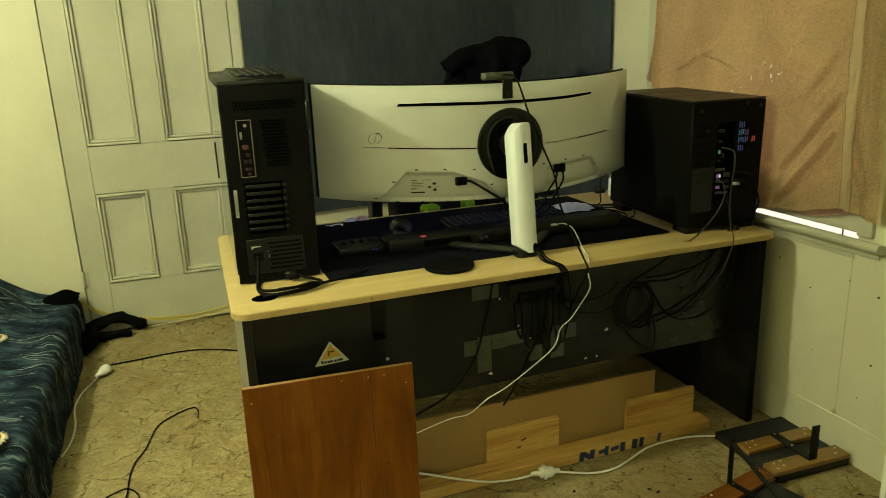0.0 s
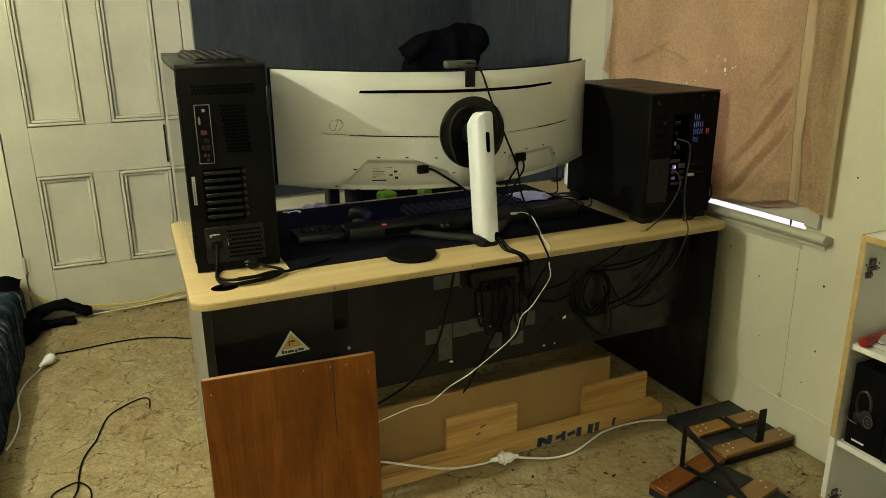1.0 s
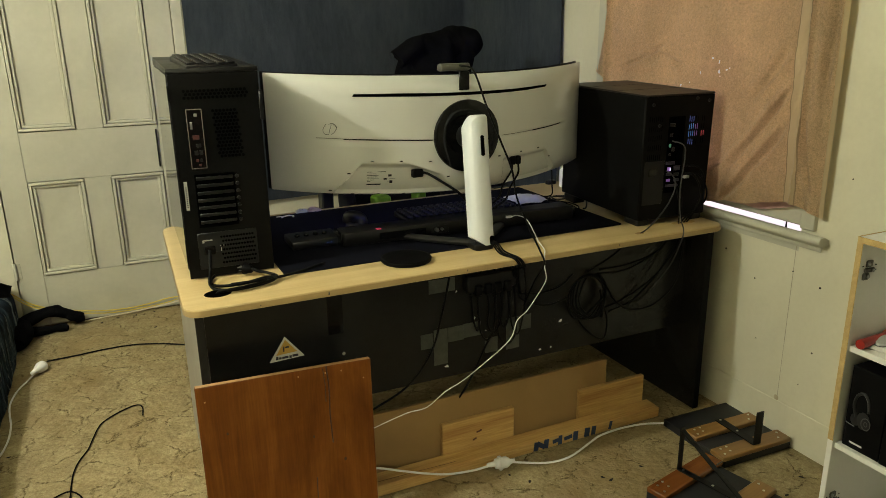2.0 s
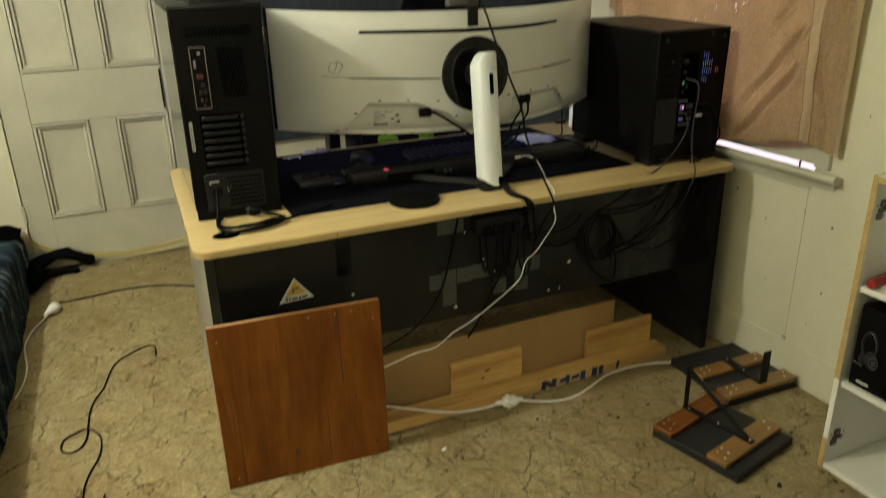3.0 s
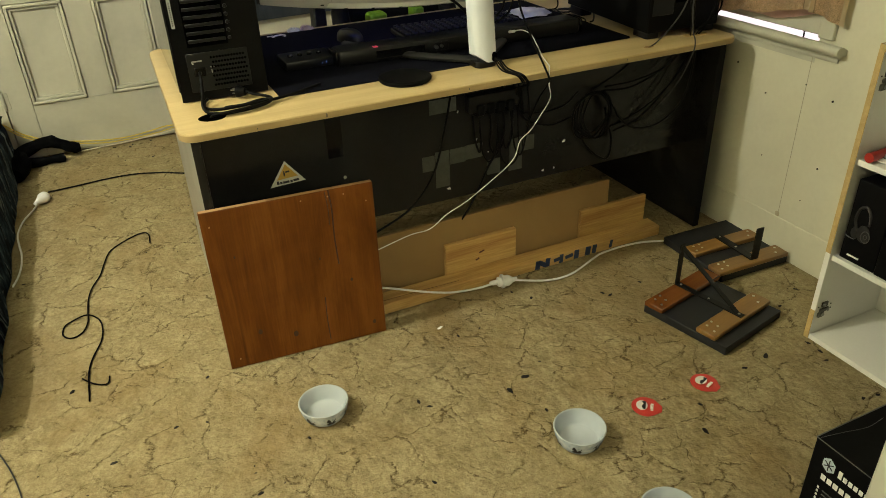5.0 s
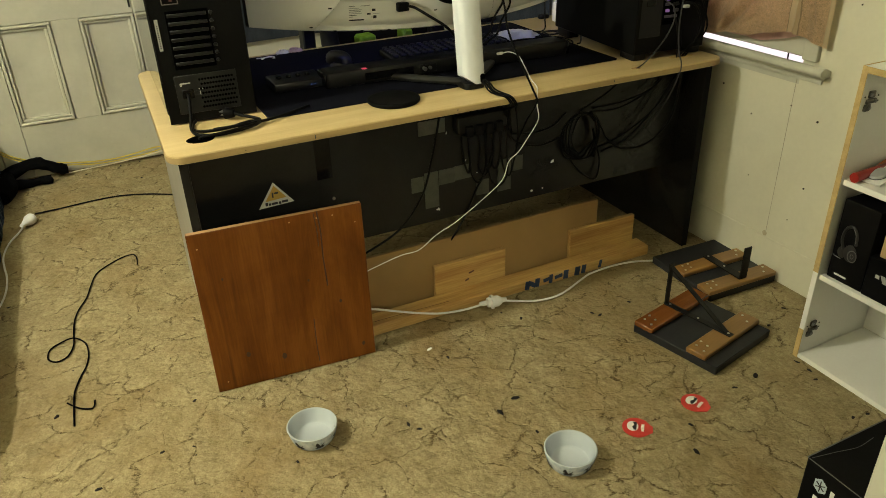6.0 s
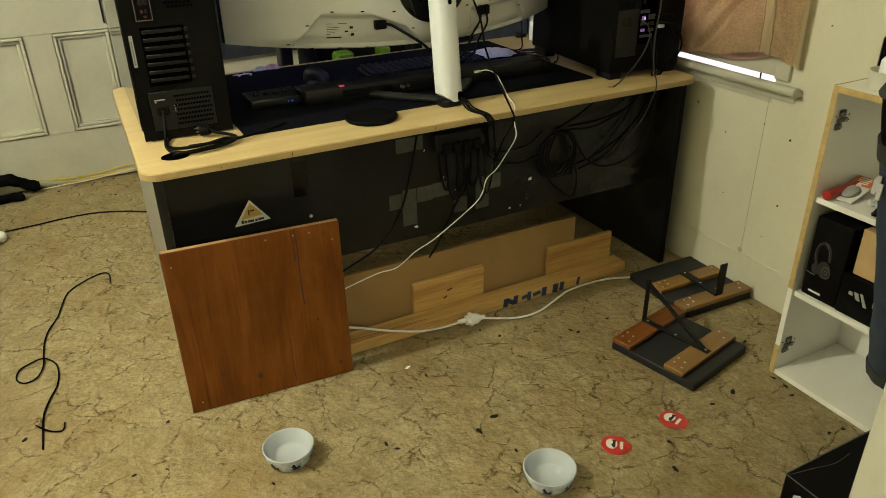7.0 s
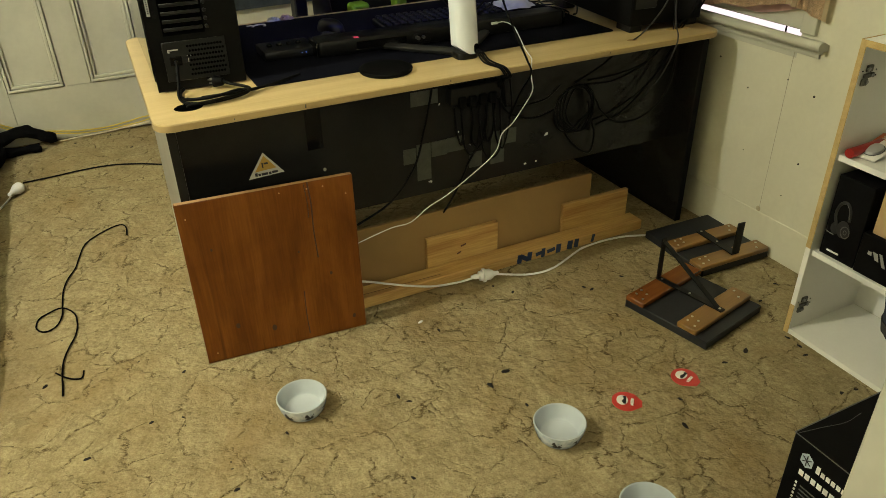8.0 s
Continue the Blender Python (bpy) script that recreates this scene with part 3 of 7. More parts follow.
def cable(name, pts, r, mat, label, category="cable", group="", steps=6, n=8):
    bm = B()
    tube(bm, pts, r, n, steps)
    return solid(name, bm, mat, label, category, group)


# ---- the room ----
I4 = Matrix()


def structure(name, bm, mat, label):
    return solid(name, bm, mat, label, name.split("_")[0], kind="structure")


bm = B()
box(bm, (LX, -3.6, -0.06), (WX + 0.1, WY + 0.1, 0.0))
floor = structure("floor", bm, M["carpet"], "worn beige sculpted carpet with brown crackled grooves")
bm = B()
box(bm, (LX - 0.1, -3.7, TOP), (WX + 0.2, WY + 0.1, TOP + 0.08))
structure("ceiling", bm, M["ceiling"], "plain off-white painted ceiling")

# back wall, left open for the door
D0, D1, DH = -0.585, 0.258, 2.04
wall_back = thing("wall_back", I4, "cream painted back wall around a panelled door", "wall", kind="structure")
boxed("wall_piece", (LX, WY, 0), (D0 - 0.0055, WY + 0.1, TOP), M["wall"], wall_back)
# second piece: unseen sheet added behind the door, keeps sky light out of its gap
boxed("wall_piece", (D0 - 0.1, WY + 0.101, 0), (D1 + 0.1, WY + 0.13, DH + 0.1), M["wall"], wall_back)
boxed("wall_piece", (D1 + 0.004, WY, 0), (WX, WY + 0.1, TOP), M["wall"], wall_back)
boxed("wall_piece", (D0 - 0.0055, WY, DH + 0.004), (D1 + 0.004, WY + 0.1, TOP), M["wall"], wall_back)
boxed("trim", (D1 + 0.006, WY - 0.006, 0), (0.312, WY - 0.0005, DH + 0.05), M["door"], wall_back, 0.002)

# the old four-panel door
door = thing("door_1", I4, "closed cream four-panel wooden door with raised mouldings", "door", kind="structure")
XS = (D0, -0.472, -0.226, -0.108, 0.138, D1)
ZS = (0.006, 0.262, 0.727, 0.962, 1.90, DH)
yf = WY + 0.002
for x0, x1, z0, z1 in ((XS[0], XS[1], ZS[0], ZS[5]), (XS[4], XS[5], ZS[0], ZS[5]), (XS[2], XS[3], ZS[1], ZS[2]), (XS[2], XS[3], ZS[3], ZS[4])):
    boxed("stile", (x0 + 0.0005, yf, z0), (x1 - 0.0005, yf + 0.04, z1), M["door"], door, 0.001)
for z0, z1 in ((ZS[0], ZS[1]), (ZS[2], ZS[3]), (ZS[4], ZS[5])):
    boxed("rail", (XS[1] + 0.0005, yf, z0 + 0.0005), (XS[4] - 0.0005, yf + 0.04, z1 - 0.0005), M["door"], door, 0.001)
for x0, x1 in ((XS[1], XS[2]), (XS[3], XS[4])):
    for z0, z1 in ((ZS[1], ZS[2]), (ZS[3], ZS[4])):
        p = boxed("panel", (x0 + 0.001, yf + 0.016, z0 + 0.001), (x1 - 0.001, yf + 0.03, z1 - 0.001), M["door"], door)
        bm = B()
        for w0, w1, y0 in ((0.0030, 0.0165, -0.010), (0.0180, 0.0315, 0.002)):
            for a, b in (((x0 + w0, z0 + w0), (x1 - w0, z0 + w1)), ((x0 + w0, z1 - w1), (x1 - w0, z1 - w0)),
                         ((x0 + w0, z0 + w1), (x0 + w1, z1 - w1)), ((x1 - w1, z0 + w1), (x1 - w0, z1 - w1))):
                box(bm, (a[0], yf + y0, a[1]), (b[0], yf + 0.017, b[1]), 0.0034, seg=3)
        part("moulding", bm, M["door"], p, here=True)
bm = B()
cylinder(bm, (D0 - 0.002, WY - 0.007, 0.30), 0.008, 0.085, "z", 12, bevel=0.002)
box(bm, (D0 + 0.002, WY - 0.002, 0.262), (D0 + 0.022, WY + 0.001, 0.338), 0.001)
part("hinge", bm, M["door"], door, "paint-covered butt hinge", True)
boxed("latch_plate", (0.122, WY - 0.010, 0.752), (0.130, WY + 0.001, 0.94), M["iron"], door, 0.002, "narrow dark latch plate")

# right wall with the window opening
WY0, WY1, WZ0, WZ1 = -0.246, 0.80, 0.766, 1.86
wall_right = thing("wall_right", I4, "cream painted sheet-lined wall with nail holes", "wall", kind="structure")
boxed("wall_piece", (WX, FY, 0), (WX + 0.1, WY0, TOP), M["wall"], wall_right)
boxed("wall_piece", (WX, WY1, 0), (WX + 0.1, WY + 0.1, TOP), M["wall"], wall_right)
boxed("wall_piece", (WX, WY0, 0), (WX + 0.1, WY1, 0.685), M["wall"], wall_right)
boxed("wall_piece", (WX, WY0, WZ1), (WX + 0.1, WY1, TOP), M["wall"], wall_right)
boxed("joint", (WX - 0.0008, -0.2370, 0.145), (WX + 0.001, -0.2354, 0.705), M["joint"], wall_right, 0, "open joint between two wall sheets")
bm = B()
lathe(bm, [(0.0, 0.0020), (0.006, 0.0015), (0.010, 0.0)], 14)
bmesh.ops.transform(bm, matrix=pose(WX, -0.232, 0.15, 0, -90, 0), verts=bm.verts[:])
part("filler", bm, M["filler"], wall_right, "smear of old filler", True)
for y, z, r in ((-0.342, 0.588, 0.0048), (-0.086, 0.544, 0.0035), (-0.345, 0.363, 0.0042), (-0.236, 0.613, 0.003), (0.055, 0.615, 0.004), (-0.12, 0.33, 0.0024), (-0.31, 0.235, 0.0025), (-0.47, 0.71, 0.003), (-0.40, 0.95, 0.003), (-0.60, 1.25, 0.004)):
    bm = B()
    cylinder(bm, (WX - 0.0008, y, z), r * 0.75, 0.003, "x", 9)
    part("nail_hole", bm, M["debris"], wall_right, here=True)
bm = B()
box(bm, (WX - 0.005, FY, 0.0), (WX, 1.2, 0.142), 0.002)
structure("baseboard", bm, M["wall"], "low flush cream skirting board")

# window: sill, frame, pane, and daylight beyond
win = thing("window_1", I4, "white timber window behind a towel, open gap at sill", "window", kind="structure")
bm = B()
prof = [(WX - 0.022, 0.7650), (WX, 0.754), (WX + 0.1, 0.714), (WX + 0.1, 0.688), (WX + 0.0005, 0.688), (WX + 0.0005, 0.736)]
prof += [(WX - 0.030 + 0.0145 * math.cos(radians(a)), 0.7505 + 0.0145 * math.sin(radians(a))) for a in range(270, 89, -15)]
a = [bm.verts.new((x, -0.350, z - 0.006)) for x, z in prof]
b = [bm.verts.new((x, 1.02, z - 0.006)) for x, z in prof]
for i in range(len(prof)):
    j = (i + 1) % len(prof)
    bm.faces.new((a[i], a[j], b[j], b[i]))
bm.faces.new(a), bm.faces.new(b)
bmesh.ops.recalc_face_normals(bm, faces=bm.faces[:])
part("window_sill", bm, M["door"], win, "bullnosed white sill with chipped paint", True)
bm = B()
box(bm, (WX - 0.007, -0.330, 0.702), (WX, 1.0, 0.716), 0.004, seg=2)
box(bm, (WX - 0.014, -0.337, 0.716), (WX, 1.0, 0.729), 0.005, seg=2)
part("apron", bm, M["door"], win, here=True)
boxed("window_frame", (WX - 0.014, -0.302, 0.765), (WX + 0.03, -0.247, 1.90), M["door"], win, 0.003)
boxed("window_frame", (WX - 0.014, 0.80, 0.765), (WX + 0.03, 0.86, 1.90), M["door"], win, 0.003)
boxed("window_frame", (WX - 0.014, -0.245, 1.862), (WX + 0.03, 0.798, 1.92), M["door"], win, 0.003)
boxed("sash", (WX + 0.022, WY0 + 0.001, 0.7630), (WX + 0.055, WY1 - 0.001, 0.865), M["door"], win, 0.003)
boxed("sash", (WX + 0.05, WY0 + 0.001, 1.80), (WX + 0.085, WY1 - 0.001, WZ1 - 0.001), M["door"], win, 0.003)
boxed("sash", (WX + 0.05, WY0 + 0.001, 0.866), (WX + 0.085, WY0 + 0.045, 1.799), M["door"], win, 0.003)
boxed("sash", (WX + 0.05, WY1 - 0.045, 0.866), (WX + 0.085, WY1 - 0.001, 1.799), M["door"], win, 0.003)
boxed("sash_stop", (WX + 0.026, -0.166, 0.736), (WX + 0.031, -0.161, 0.7625), M["iron"], win, 0.001)
pn = boxed("pane", (WX + 0.062, WY0 + 0.046, 0.866), (WX + 0.066, WY1 - 0.046, 1.799), M["pane"], win)
pn.visible_shadow = False
bm = B()
box(bm, (3.6, -3.5, -0.9), (3.62, 4.5, 3.6))
structure("backdrop", bm, plain("overcast_daylight", (1.0, 0.89, 0.98), 0.9, 0, 1.0), "bright overcast daylight beyond the window")

# front wall with the doorway that the camera stands in, and the passage behind it
J0, J1 = -0.235, 0.565
wall_front = thing("wall_front", I4, "cream painted front wall with an open doorway", "wall", kind="structure")
boxed("wall_piece", (LX, FY - 0.11, 0), (J0 - 0.02, FY, TOP), M["wall"], wall_front)
boxed("wall_piece", (J1 + 0.02, FY - 0.11, 0), (WX, FY, TOP), M["wall"], wall_front)
boxed("wall_piece", (J0 - 0.02, FY - 0.11, 2.06), (J1 + 0.02, FY, TOP), M["wall"], wall_front)
for x0, x1 in ((J0 - 0.019, J0), (J1, J1 + 0.019)):
    boxed("jamb", (x0, FY - 0.125, 0), (x1, FY + 0.012, 2.06), M["door"], wall_front, 0.003)
boxed("jamb", (J0, FY - 0.125, 2.041), (J1, FY + 0.012, 2.059), M["door"], wall_front, 0.003)
bm = B()
cylinder(bm, (J1 - 0.001, FY - 0.028, 0.93), 0.004, 0.004, "x", 9)
part("nail_hole", bm, M["mdf"], wall_front, here=True)
for n, lo, hi in (("wall_left", (LX - 0.1, -3.7, 0), (LX, WY + 0.1, TOP)), ("wall_passage", (LX, -3.7, 0), (WX + 0.1, -3.6, TOP)), ("wall_passage_side", (WX, -3.6, 0), (WX + 0.1, FY, TOP))):
    bm = B()
    box(bm, lo, hi)
    structure(n, bm, M["wall"], "plain cream painted wall")


# ---- hanging cloths ----
def dark_hanging():
    """A flat dark cloth pinned round the corner behind the desk."""
    la, lb = 1.87 - 0.314, 2.075 - 1.13
    total = la + lb

    def f(u, v):
        s = u * total
        z = 0.525 + v * 1.85
        n = noise.noise(V(s * 2.2, z * 0.5, 3.0)) * 0.010 + noise.noise(V(s * 9, z * 1.2, 8.0)) * 0.004
        hem = 0.010 * math.exp(-((z - 0.575) / 0.018) ** 2) + 0.012 * math.exp(-((z - 0.535) / 0.012) ** 2)
        off = 0.022 + n + hem
        z += 0.012 * noise.noise(V(s * 1.4, 0, 1))
        if s < la - 0.05:
            return V(0.314 + s, WY - off, z)
        if s > la + 0.05:
            return V(WX - off, 2.075 - (s - la), z)
        t = (s - la + 0.05) / 0.1
        a = t * math.pi / 2
        return V(0.314 + la - 0.05 + 0.05 * math.sin(a), WY - off - 0.05 * (1 - math.cos(a)), z)
    bm = B()
    sheet(bm, f, 150, 90, 0.004)
    return solid("wall_cloth", bm, M["curtain"], "flat slate-blue cloth pinned around the wall corner", "curtain")


dark_hanging()


def towel():
    """The towel over the window: sagging folds, a ragged lower edge and a few worn holes."""
    y0, y1 = -0.336, 0.752
    holes = ((0.127, 1.239), (0.085, 1.254), (0.122, 1.222), (0.161, 1.284), (0.216, 1.230), (0.263, 1.195), (0.302, 1.183), (0.141, 1.167), (0.131, 1.270), (0.097, 1.247))

    # ends in y and z, bow, depth and width of each fold
    FOLDS = ((-0.165, 1.180, 0.040, 0.930, 0.006, 0.030, 0.012), (-0.165, 1.065, 0.060, 0.815, 0.008, 0.034, 0.014), (-0.145, 1.310, -0.030, 1.165, 0.004, 0.022, 0.016),
             (-0.300, 1.460, -0.284, 1.220, 0.004, 0.020, 0.013), (-0.236, 1.100, -0.276, 0.900, -0.004, 0.020, 0.009), (0.520, 1.310, 0.320, 1.255, 0.006, 0.012, 0.009),
             (0.620, 1.245, 0.420, 1.325, -0.006, 0.012, 0.009), (0.10, 0.930, 0.300, 0.800, -0.008, 0.018, 0.012))

    def shape(u, v):
        y = y0 + (y1 - y0) * u
        low = 0.818 + 0.030 * math.exp(-((y + 0.205) / 0.06) ** 2) - 0.052 * max(0, min(1, (y + 0.10) / 0.35)) + 0.004 * math.sin(y * 40)
        z = low + (1.80 - low) * v
        return y, z, low

    def f(u, v):
        y, z, low = shape(u, v)
        d = 0.022 + 0.014 * noise.noise(V(y * 3, z * 2.2, 4)) + 0.005 * noise.noise(V(y * 11, z * 9, 7))
        # valleys where the weight of the cloth pulls it down towards the sill
        for ya, za, yb, zb, bow, deep, wide in FOLDS:
            ly, lz = yb - ya, zb - za
            long2 = ly * ly + lz * lz
            q = ((y - ya) * ly + (z - za) * lz) / long2
            off = ((y - ya) * lz - (z - za) * ly) / math.sqrt(long2) - bow * 4 * q * (1 - q) + 0.006 * noise.noise(V(y * 9, z * 9, ya * 50))
            fade = math.exp(-(max(0.0, abs(q - 0.5) - 0.38) / 0.16) ** 2)
            fade *= 1 - 0.8 * math.exp(-((y + 0.200) / 0.034) ** 2)
            d += 0.8 * fade * deep * (math.exp(-((off - wide * 1.5) / (wide * 1.3)) ** 2) * 0.55 + math.exp(-((off + wide * 1.5) / (wide * 1.3)) ** 2) * 0.55 - math.exp(-(off / wide) ** 2))
        d += 0.010 * math.sin(y * 105 + 2.5 * math.sin(z * 3.4)) * math.exp(-((y + 0.265) / 0.05) ** 2) * (0.4 + max(0, 1.3 - z))
        d += 0.009 * math.exp(-((y + 0.226) / 0.006) ** 2)
        d += 0.0035 * noise.noise(V(y * 26, z * 22, 11)) + 0.0022 * noise.noise(V(y * 60, z * 52, 15))
        d *= 0.45 + 0.55 * min(1.0, (y - y0) / 0.10)
        d += 0.022 * max(0.0, (y - 0.722) / 0.03) ** 2
        return V(WX - 0.014 - 0.5 * (d + math.sqrt(d * d + 0.0002)), y, z)

    def skip(u, v):
        y, z, low = shape(u, v)
        return any(abs(y - a) < 0.0019 + 0.0014 * (i % 3 == 0) and abs(z - b) < 0.0022 + 0.004 * (i % 4 == 0) for i, (a, b) in enumerate(holes))
    bm = B()
    sheet(bm, f, 330, 250, 0.004, skip)

    def flap(u, v):
        """The turned-back corner that hangs beside the far edge."""
        z = 1.175 + 0.63 * v
        wide = 0.018 + 0.098 * max(0.0, 1 - abs(z - 1.205) / 0.42) * (1.0 if z > 1.205 else max(0.0, (z - 1.172) / 0.033))
        y = 0.738 + (wide + 0.022) * u
        return V(WX - 0.008 - 0.012 * math.sin(math.pi * u) ** 2 - 0.006 * math.sin(u * 9 + z * 6), y, z - 0.025 * (1 - u) * (1 - v))
    sheet(bm, flap, 26, 60, 0.004)
    return solid("towel", bm, M["towel"], "tan terry towel hung over the window, worn holes", "towel")


towel()
bm = B()
sheet(bm, lambda u, v: V(WX + 0.004 + 0.004 * math.sin(u * 30), -0.238 + u * 0.5, 0.788 + 0.043 * max(0.0, min(1.0, (0.178 - u * 0.5) / 0.16)) ** 1.3 + v * 0.12), 40, 6, 0.002)
solid("pink_curtain", bm, M["pink"], "thin pink curtain hem behind the towel", "curtain")


# ---- the desk ----
TZ, DY = 0.73, -0.010   # desk height, and its near edge


def desk_outline(grow):
    """The top's outline: its near-left side runs a little out of square."""
    pts = rounded(0.001 - grow, DY - grow, 1.80 + grow, 0.90 + grow, 0.045 + grow)
    return [(x + 0.030 * (y - DY) * (1.0 - min(1.0, x / 0.6)), y) for x, y in pts]


desk = thing("desk", pose(0.9, 0.42, 0), "beech-topped office desk with charcoal side and back panels", "desk")
bm = B()
prism(bm, desk_outline(0.0), TZ - 0.0225, TZ, 0.004)
part("tabletop", bm, M["beech"], desk, "pale beech laminate top with rounded corners", True)
bm = B()
o = desk_outline(0.0015)
a = [bm.verts.new((x, y, TZ - 0.0190)) for x, y in o]
b = [bm.verts.new((x, y, TZ - 0.0045)) for x, y in o]
for i in range(len(o)):
    j = (i + 1) % len(o)
    bm.faces.new((a[i], a[j], b[j], b[i]))
part("edging", bm, M["beech_edge"], desk, "slightly darker beech edging strip", True)
SKEW = Matrix.Translation((0.027, 0.036, 0)) @ Matrix.Rotation(radians(-1.6), 4, "Z") @ Matrix.Translation((-0.027, -0.036, 0))
# left panel: body coloured lighter grey than its edge, lining and the right panel
for nm, lo, hi, mt, lab in (("side_panel", (0.027, 0.036), (0.050, 0.80), "char_side", "side panel coloured lighter grey than its charcoal edge and lining"), ("panel_edge", (0.0275, 0.0335), (0.0495, 0.0398), "char", ""), ("panel_lining", (0.0502, 0.036), (0.0525, 0.80), "char", "")):
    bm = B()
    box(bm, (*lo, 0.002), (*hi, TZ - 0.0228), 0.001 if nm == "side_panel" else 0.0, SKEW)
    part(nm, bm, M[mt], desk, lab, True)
boxed("panel_edge", (1.7652, 0.0325, 0.002), (1.7898, 0.0347, TZ - 0.0228), M["black_metal"], desk)
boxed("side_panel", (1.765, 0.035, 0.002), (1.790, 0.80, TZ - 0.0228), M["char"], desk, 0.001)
mod = boxed("modesty_panel", (0.0597, 0.135, 0.31), (1.7648, 0.153, TZ - 0.0228), M["char"], desk, 0.001, "glossy charcoal modesty panel with tape marks")
for x0, x1, z0, z1 in ((0.699, 0.741, 0.424, 0.474), (0.744, 0.792, 0.360, 0.482), (0.795, 0.849, 0.432, 0.482), (0.8495, 0.911, 0.436, 0.484), (1.008, 1.058, 0.362, 0.474), (1.062, 1.103, 0.424, 0.475), (0.928, 0.975, 0.366, 0.418), (0.730, 0.820, 0.606, 0.650)):
    boxed("tape_strip", (x0, 0.1336, z0), (x1, 0.1349, z1), M["tape"], mod, 0, "cloudy strip of old tape")
boxed("tape_strip", (0.404, 0.1332, 0.534), (0.450, 0.1349, 0.665), M["gloss_black"], mod, 0, "black tape strip")
for x, z, w in ((1.222, 0.426, 0.012), (0.89, 0.498, 0.006), (0.787, 0.349, 0.010), (1.142, 0.335, 0.008), (1.186, 0.335, 0.008), (0.825, 0.60, 0.007), (0.93, 0.447, 0.004)):
    bm = B()
    prism(bm, [(w * (0.55 + 0.45 * math.sin(k * 4.1 + x * 90)) * math.cos(k * 0.9) * 0.8, w * (0.6 + 0.4 * math.sin(k * 2.3 + z * 70)) * math.sin(k * 0.9) * 0.8) for k in range(7)], 0.0, 0.0012)
    bmesh.ops.transform(bm, matrix=pose(x, 0.1348, z, 90, 0, 0), verts=bm.verts[:])
    part("torn_scrap", bm, M["tissue"], mod, "torn white paper scrap", True)
bm = B()
cylinder(bm, (0.447, 0.1345, 0.466), 0.005, 0.004, "y", 10, bevel=0.001)
part("screw_cap", bm, M["steel"], mod, here=True)
# triangular sticker: silver border, yellow triangle, dark marks
st = B()
for (pts, y0) in (([(0.225, 0.482), (0.328, 0.486), (0.274, 0.555)], 0.1325),):
    vs = [st.verts.new((x, 0.1334, z)) for x, z in pts] + [st.verts.new((x, 0.1349, z)) for x, z in pts]
    st.faces.new(vs[:3]), st.faces.new(vs[3:][::-1])
    for i in range(3):
        st.faces.new((vs[i], vs[(i + 1) % 3], vs[3 + (i + 1) % 3], vs[3 + i]))
bmesh.ops.recalc_face_normals(st, faces=st.faces[:])
stk = part("sticker", st, surface("silver_sticker", (0.50, 0.49, 0.44), (0.60, 0.59, 0.53), 0.4, 30, 200, 0.0), desk, "silver and yellow triangular sticker", True)
st = B()
vs = [st.verts.new((x, 0.1330, z)) for x, z in ((0.245, 0.501), (0.307, 0.504), (0.2745, 0.546))]
st.faces.new(vs)
part("sticker_triangle", st, M["yellow_print"], stk, "yellow printed triangle", True)
st = B()
for lo, hi in (((0.244, 0.1322, 0.488), (0.251, 0.1328, 0.498)), ((0.253, 0.1322, 0.488), (0.260, 0.1328, 0.495)), ((0.262, 0.1322, 0.488), (0.280, 0.1328, 0.495)), ((0.283, 0.1322, 0.487), (0.290, 0.1328, 0.495)), ((0.292, 0.1322, 0.489), (0.309, 0.1328, 0.496)), ((0.266, 0.1322, 0.510), (0.270, 0.1328, 0.526)), ((0.272, 0.1322, 0.520), (0.284, 0.1328, 0.525))):
    box(st, lo, hi)
part("sticker_marks", st, M["ink"], stk, here=True)
for x, z, w, h in ((0.373, 0.7190, 0.004, 0.011), (0.792, 0.7195, 0.003, 0.006), (1.34, 0.720, 0.003, 0.006), (0.19, 0.717, 0.003, 0.004)):
    bm = B()
    prism(bm, [(-w / 2, -h / 2), (w * 0.4, -h * 0.4), (w / 2, h * 0.3), (0.0, h / 2), (-w * 0.4, h * 0.2)], 0.0, 0.0008)
    bmesh.ops.transform(bm, matrix=pose(x, DY - 0.0014, z, 90, 0, 0), verts=bm.verts[:])
    part("chip", bm, M["hinge"], desk, "dark chip in the edging", True)
# cable holes in the top
for x, y, rx, ry, nm in ((0.099, 0.095, 0.036, 0.030, "void"), (1.464, 0.040, 0.018, 0.009, "mdf"), (1.690, 0.082, 0.050, 0.020, "chipboard")):
    bm = B()
    lathe(bm, [(0.0, 0.0006), (0.8, 0.0006), (0.92, 0.0012), (1.0, 0.0)], 28)
    bmesh.ops.transform(bm, matrix=Matrix.Translation((x, y, TZ)) @ Matrix.Diagonal((rx, ry, 1, 1)), verts=bm.verts[:])
    part("cable_hole", bm, M[nm], desk, "oval cable hole", True)

# ---- what stands on the desk ----
MZ = TZ + 0.004
bm = B()
prism(bm, rounded(0.294, 0.156, 1.485, 0.862, 0.012, 3), TZ + 0.0003, MZ, 0.0012)
mat_ob = solid("desk_mat", bm, M["mat"], "large black cloth desk mat with white mark", "mat")
mk = B()
tube(mk, [(0.480, 0.806, MZ), (0.485, 0.824, MZ), (0.470, 0.834, MZ), (0.448, 0.826, MZ), (0.440, 0.812, MZ)], 0.004, 6, 5)
box(mk, (0.424, 0.830, MZ - 0.001), (0.446, 0.838, MZ + 0.002), 0.001)
o = new("printed_mark", mesh_of("printed_mark", mk, M["white_print"]))
o.parent = mat_ob


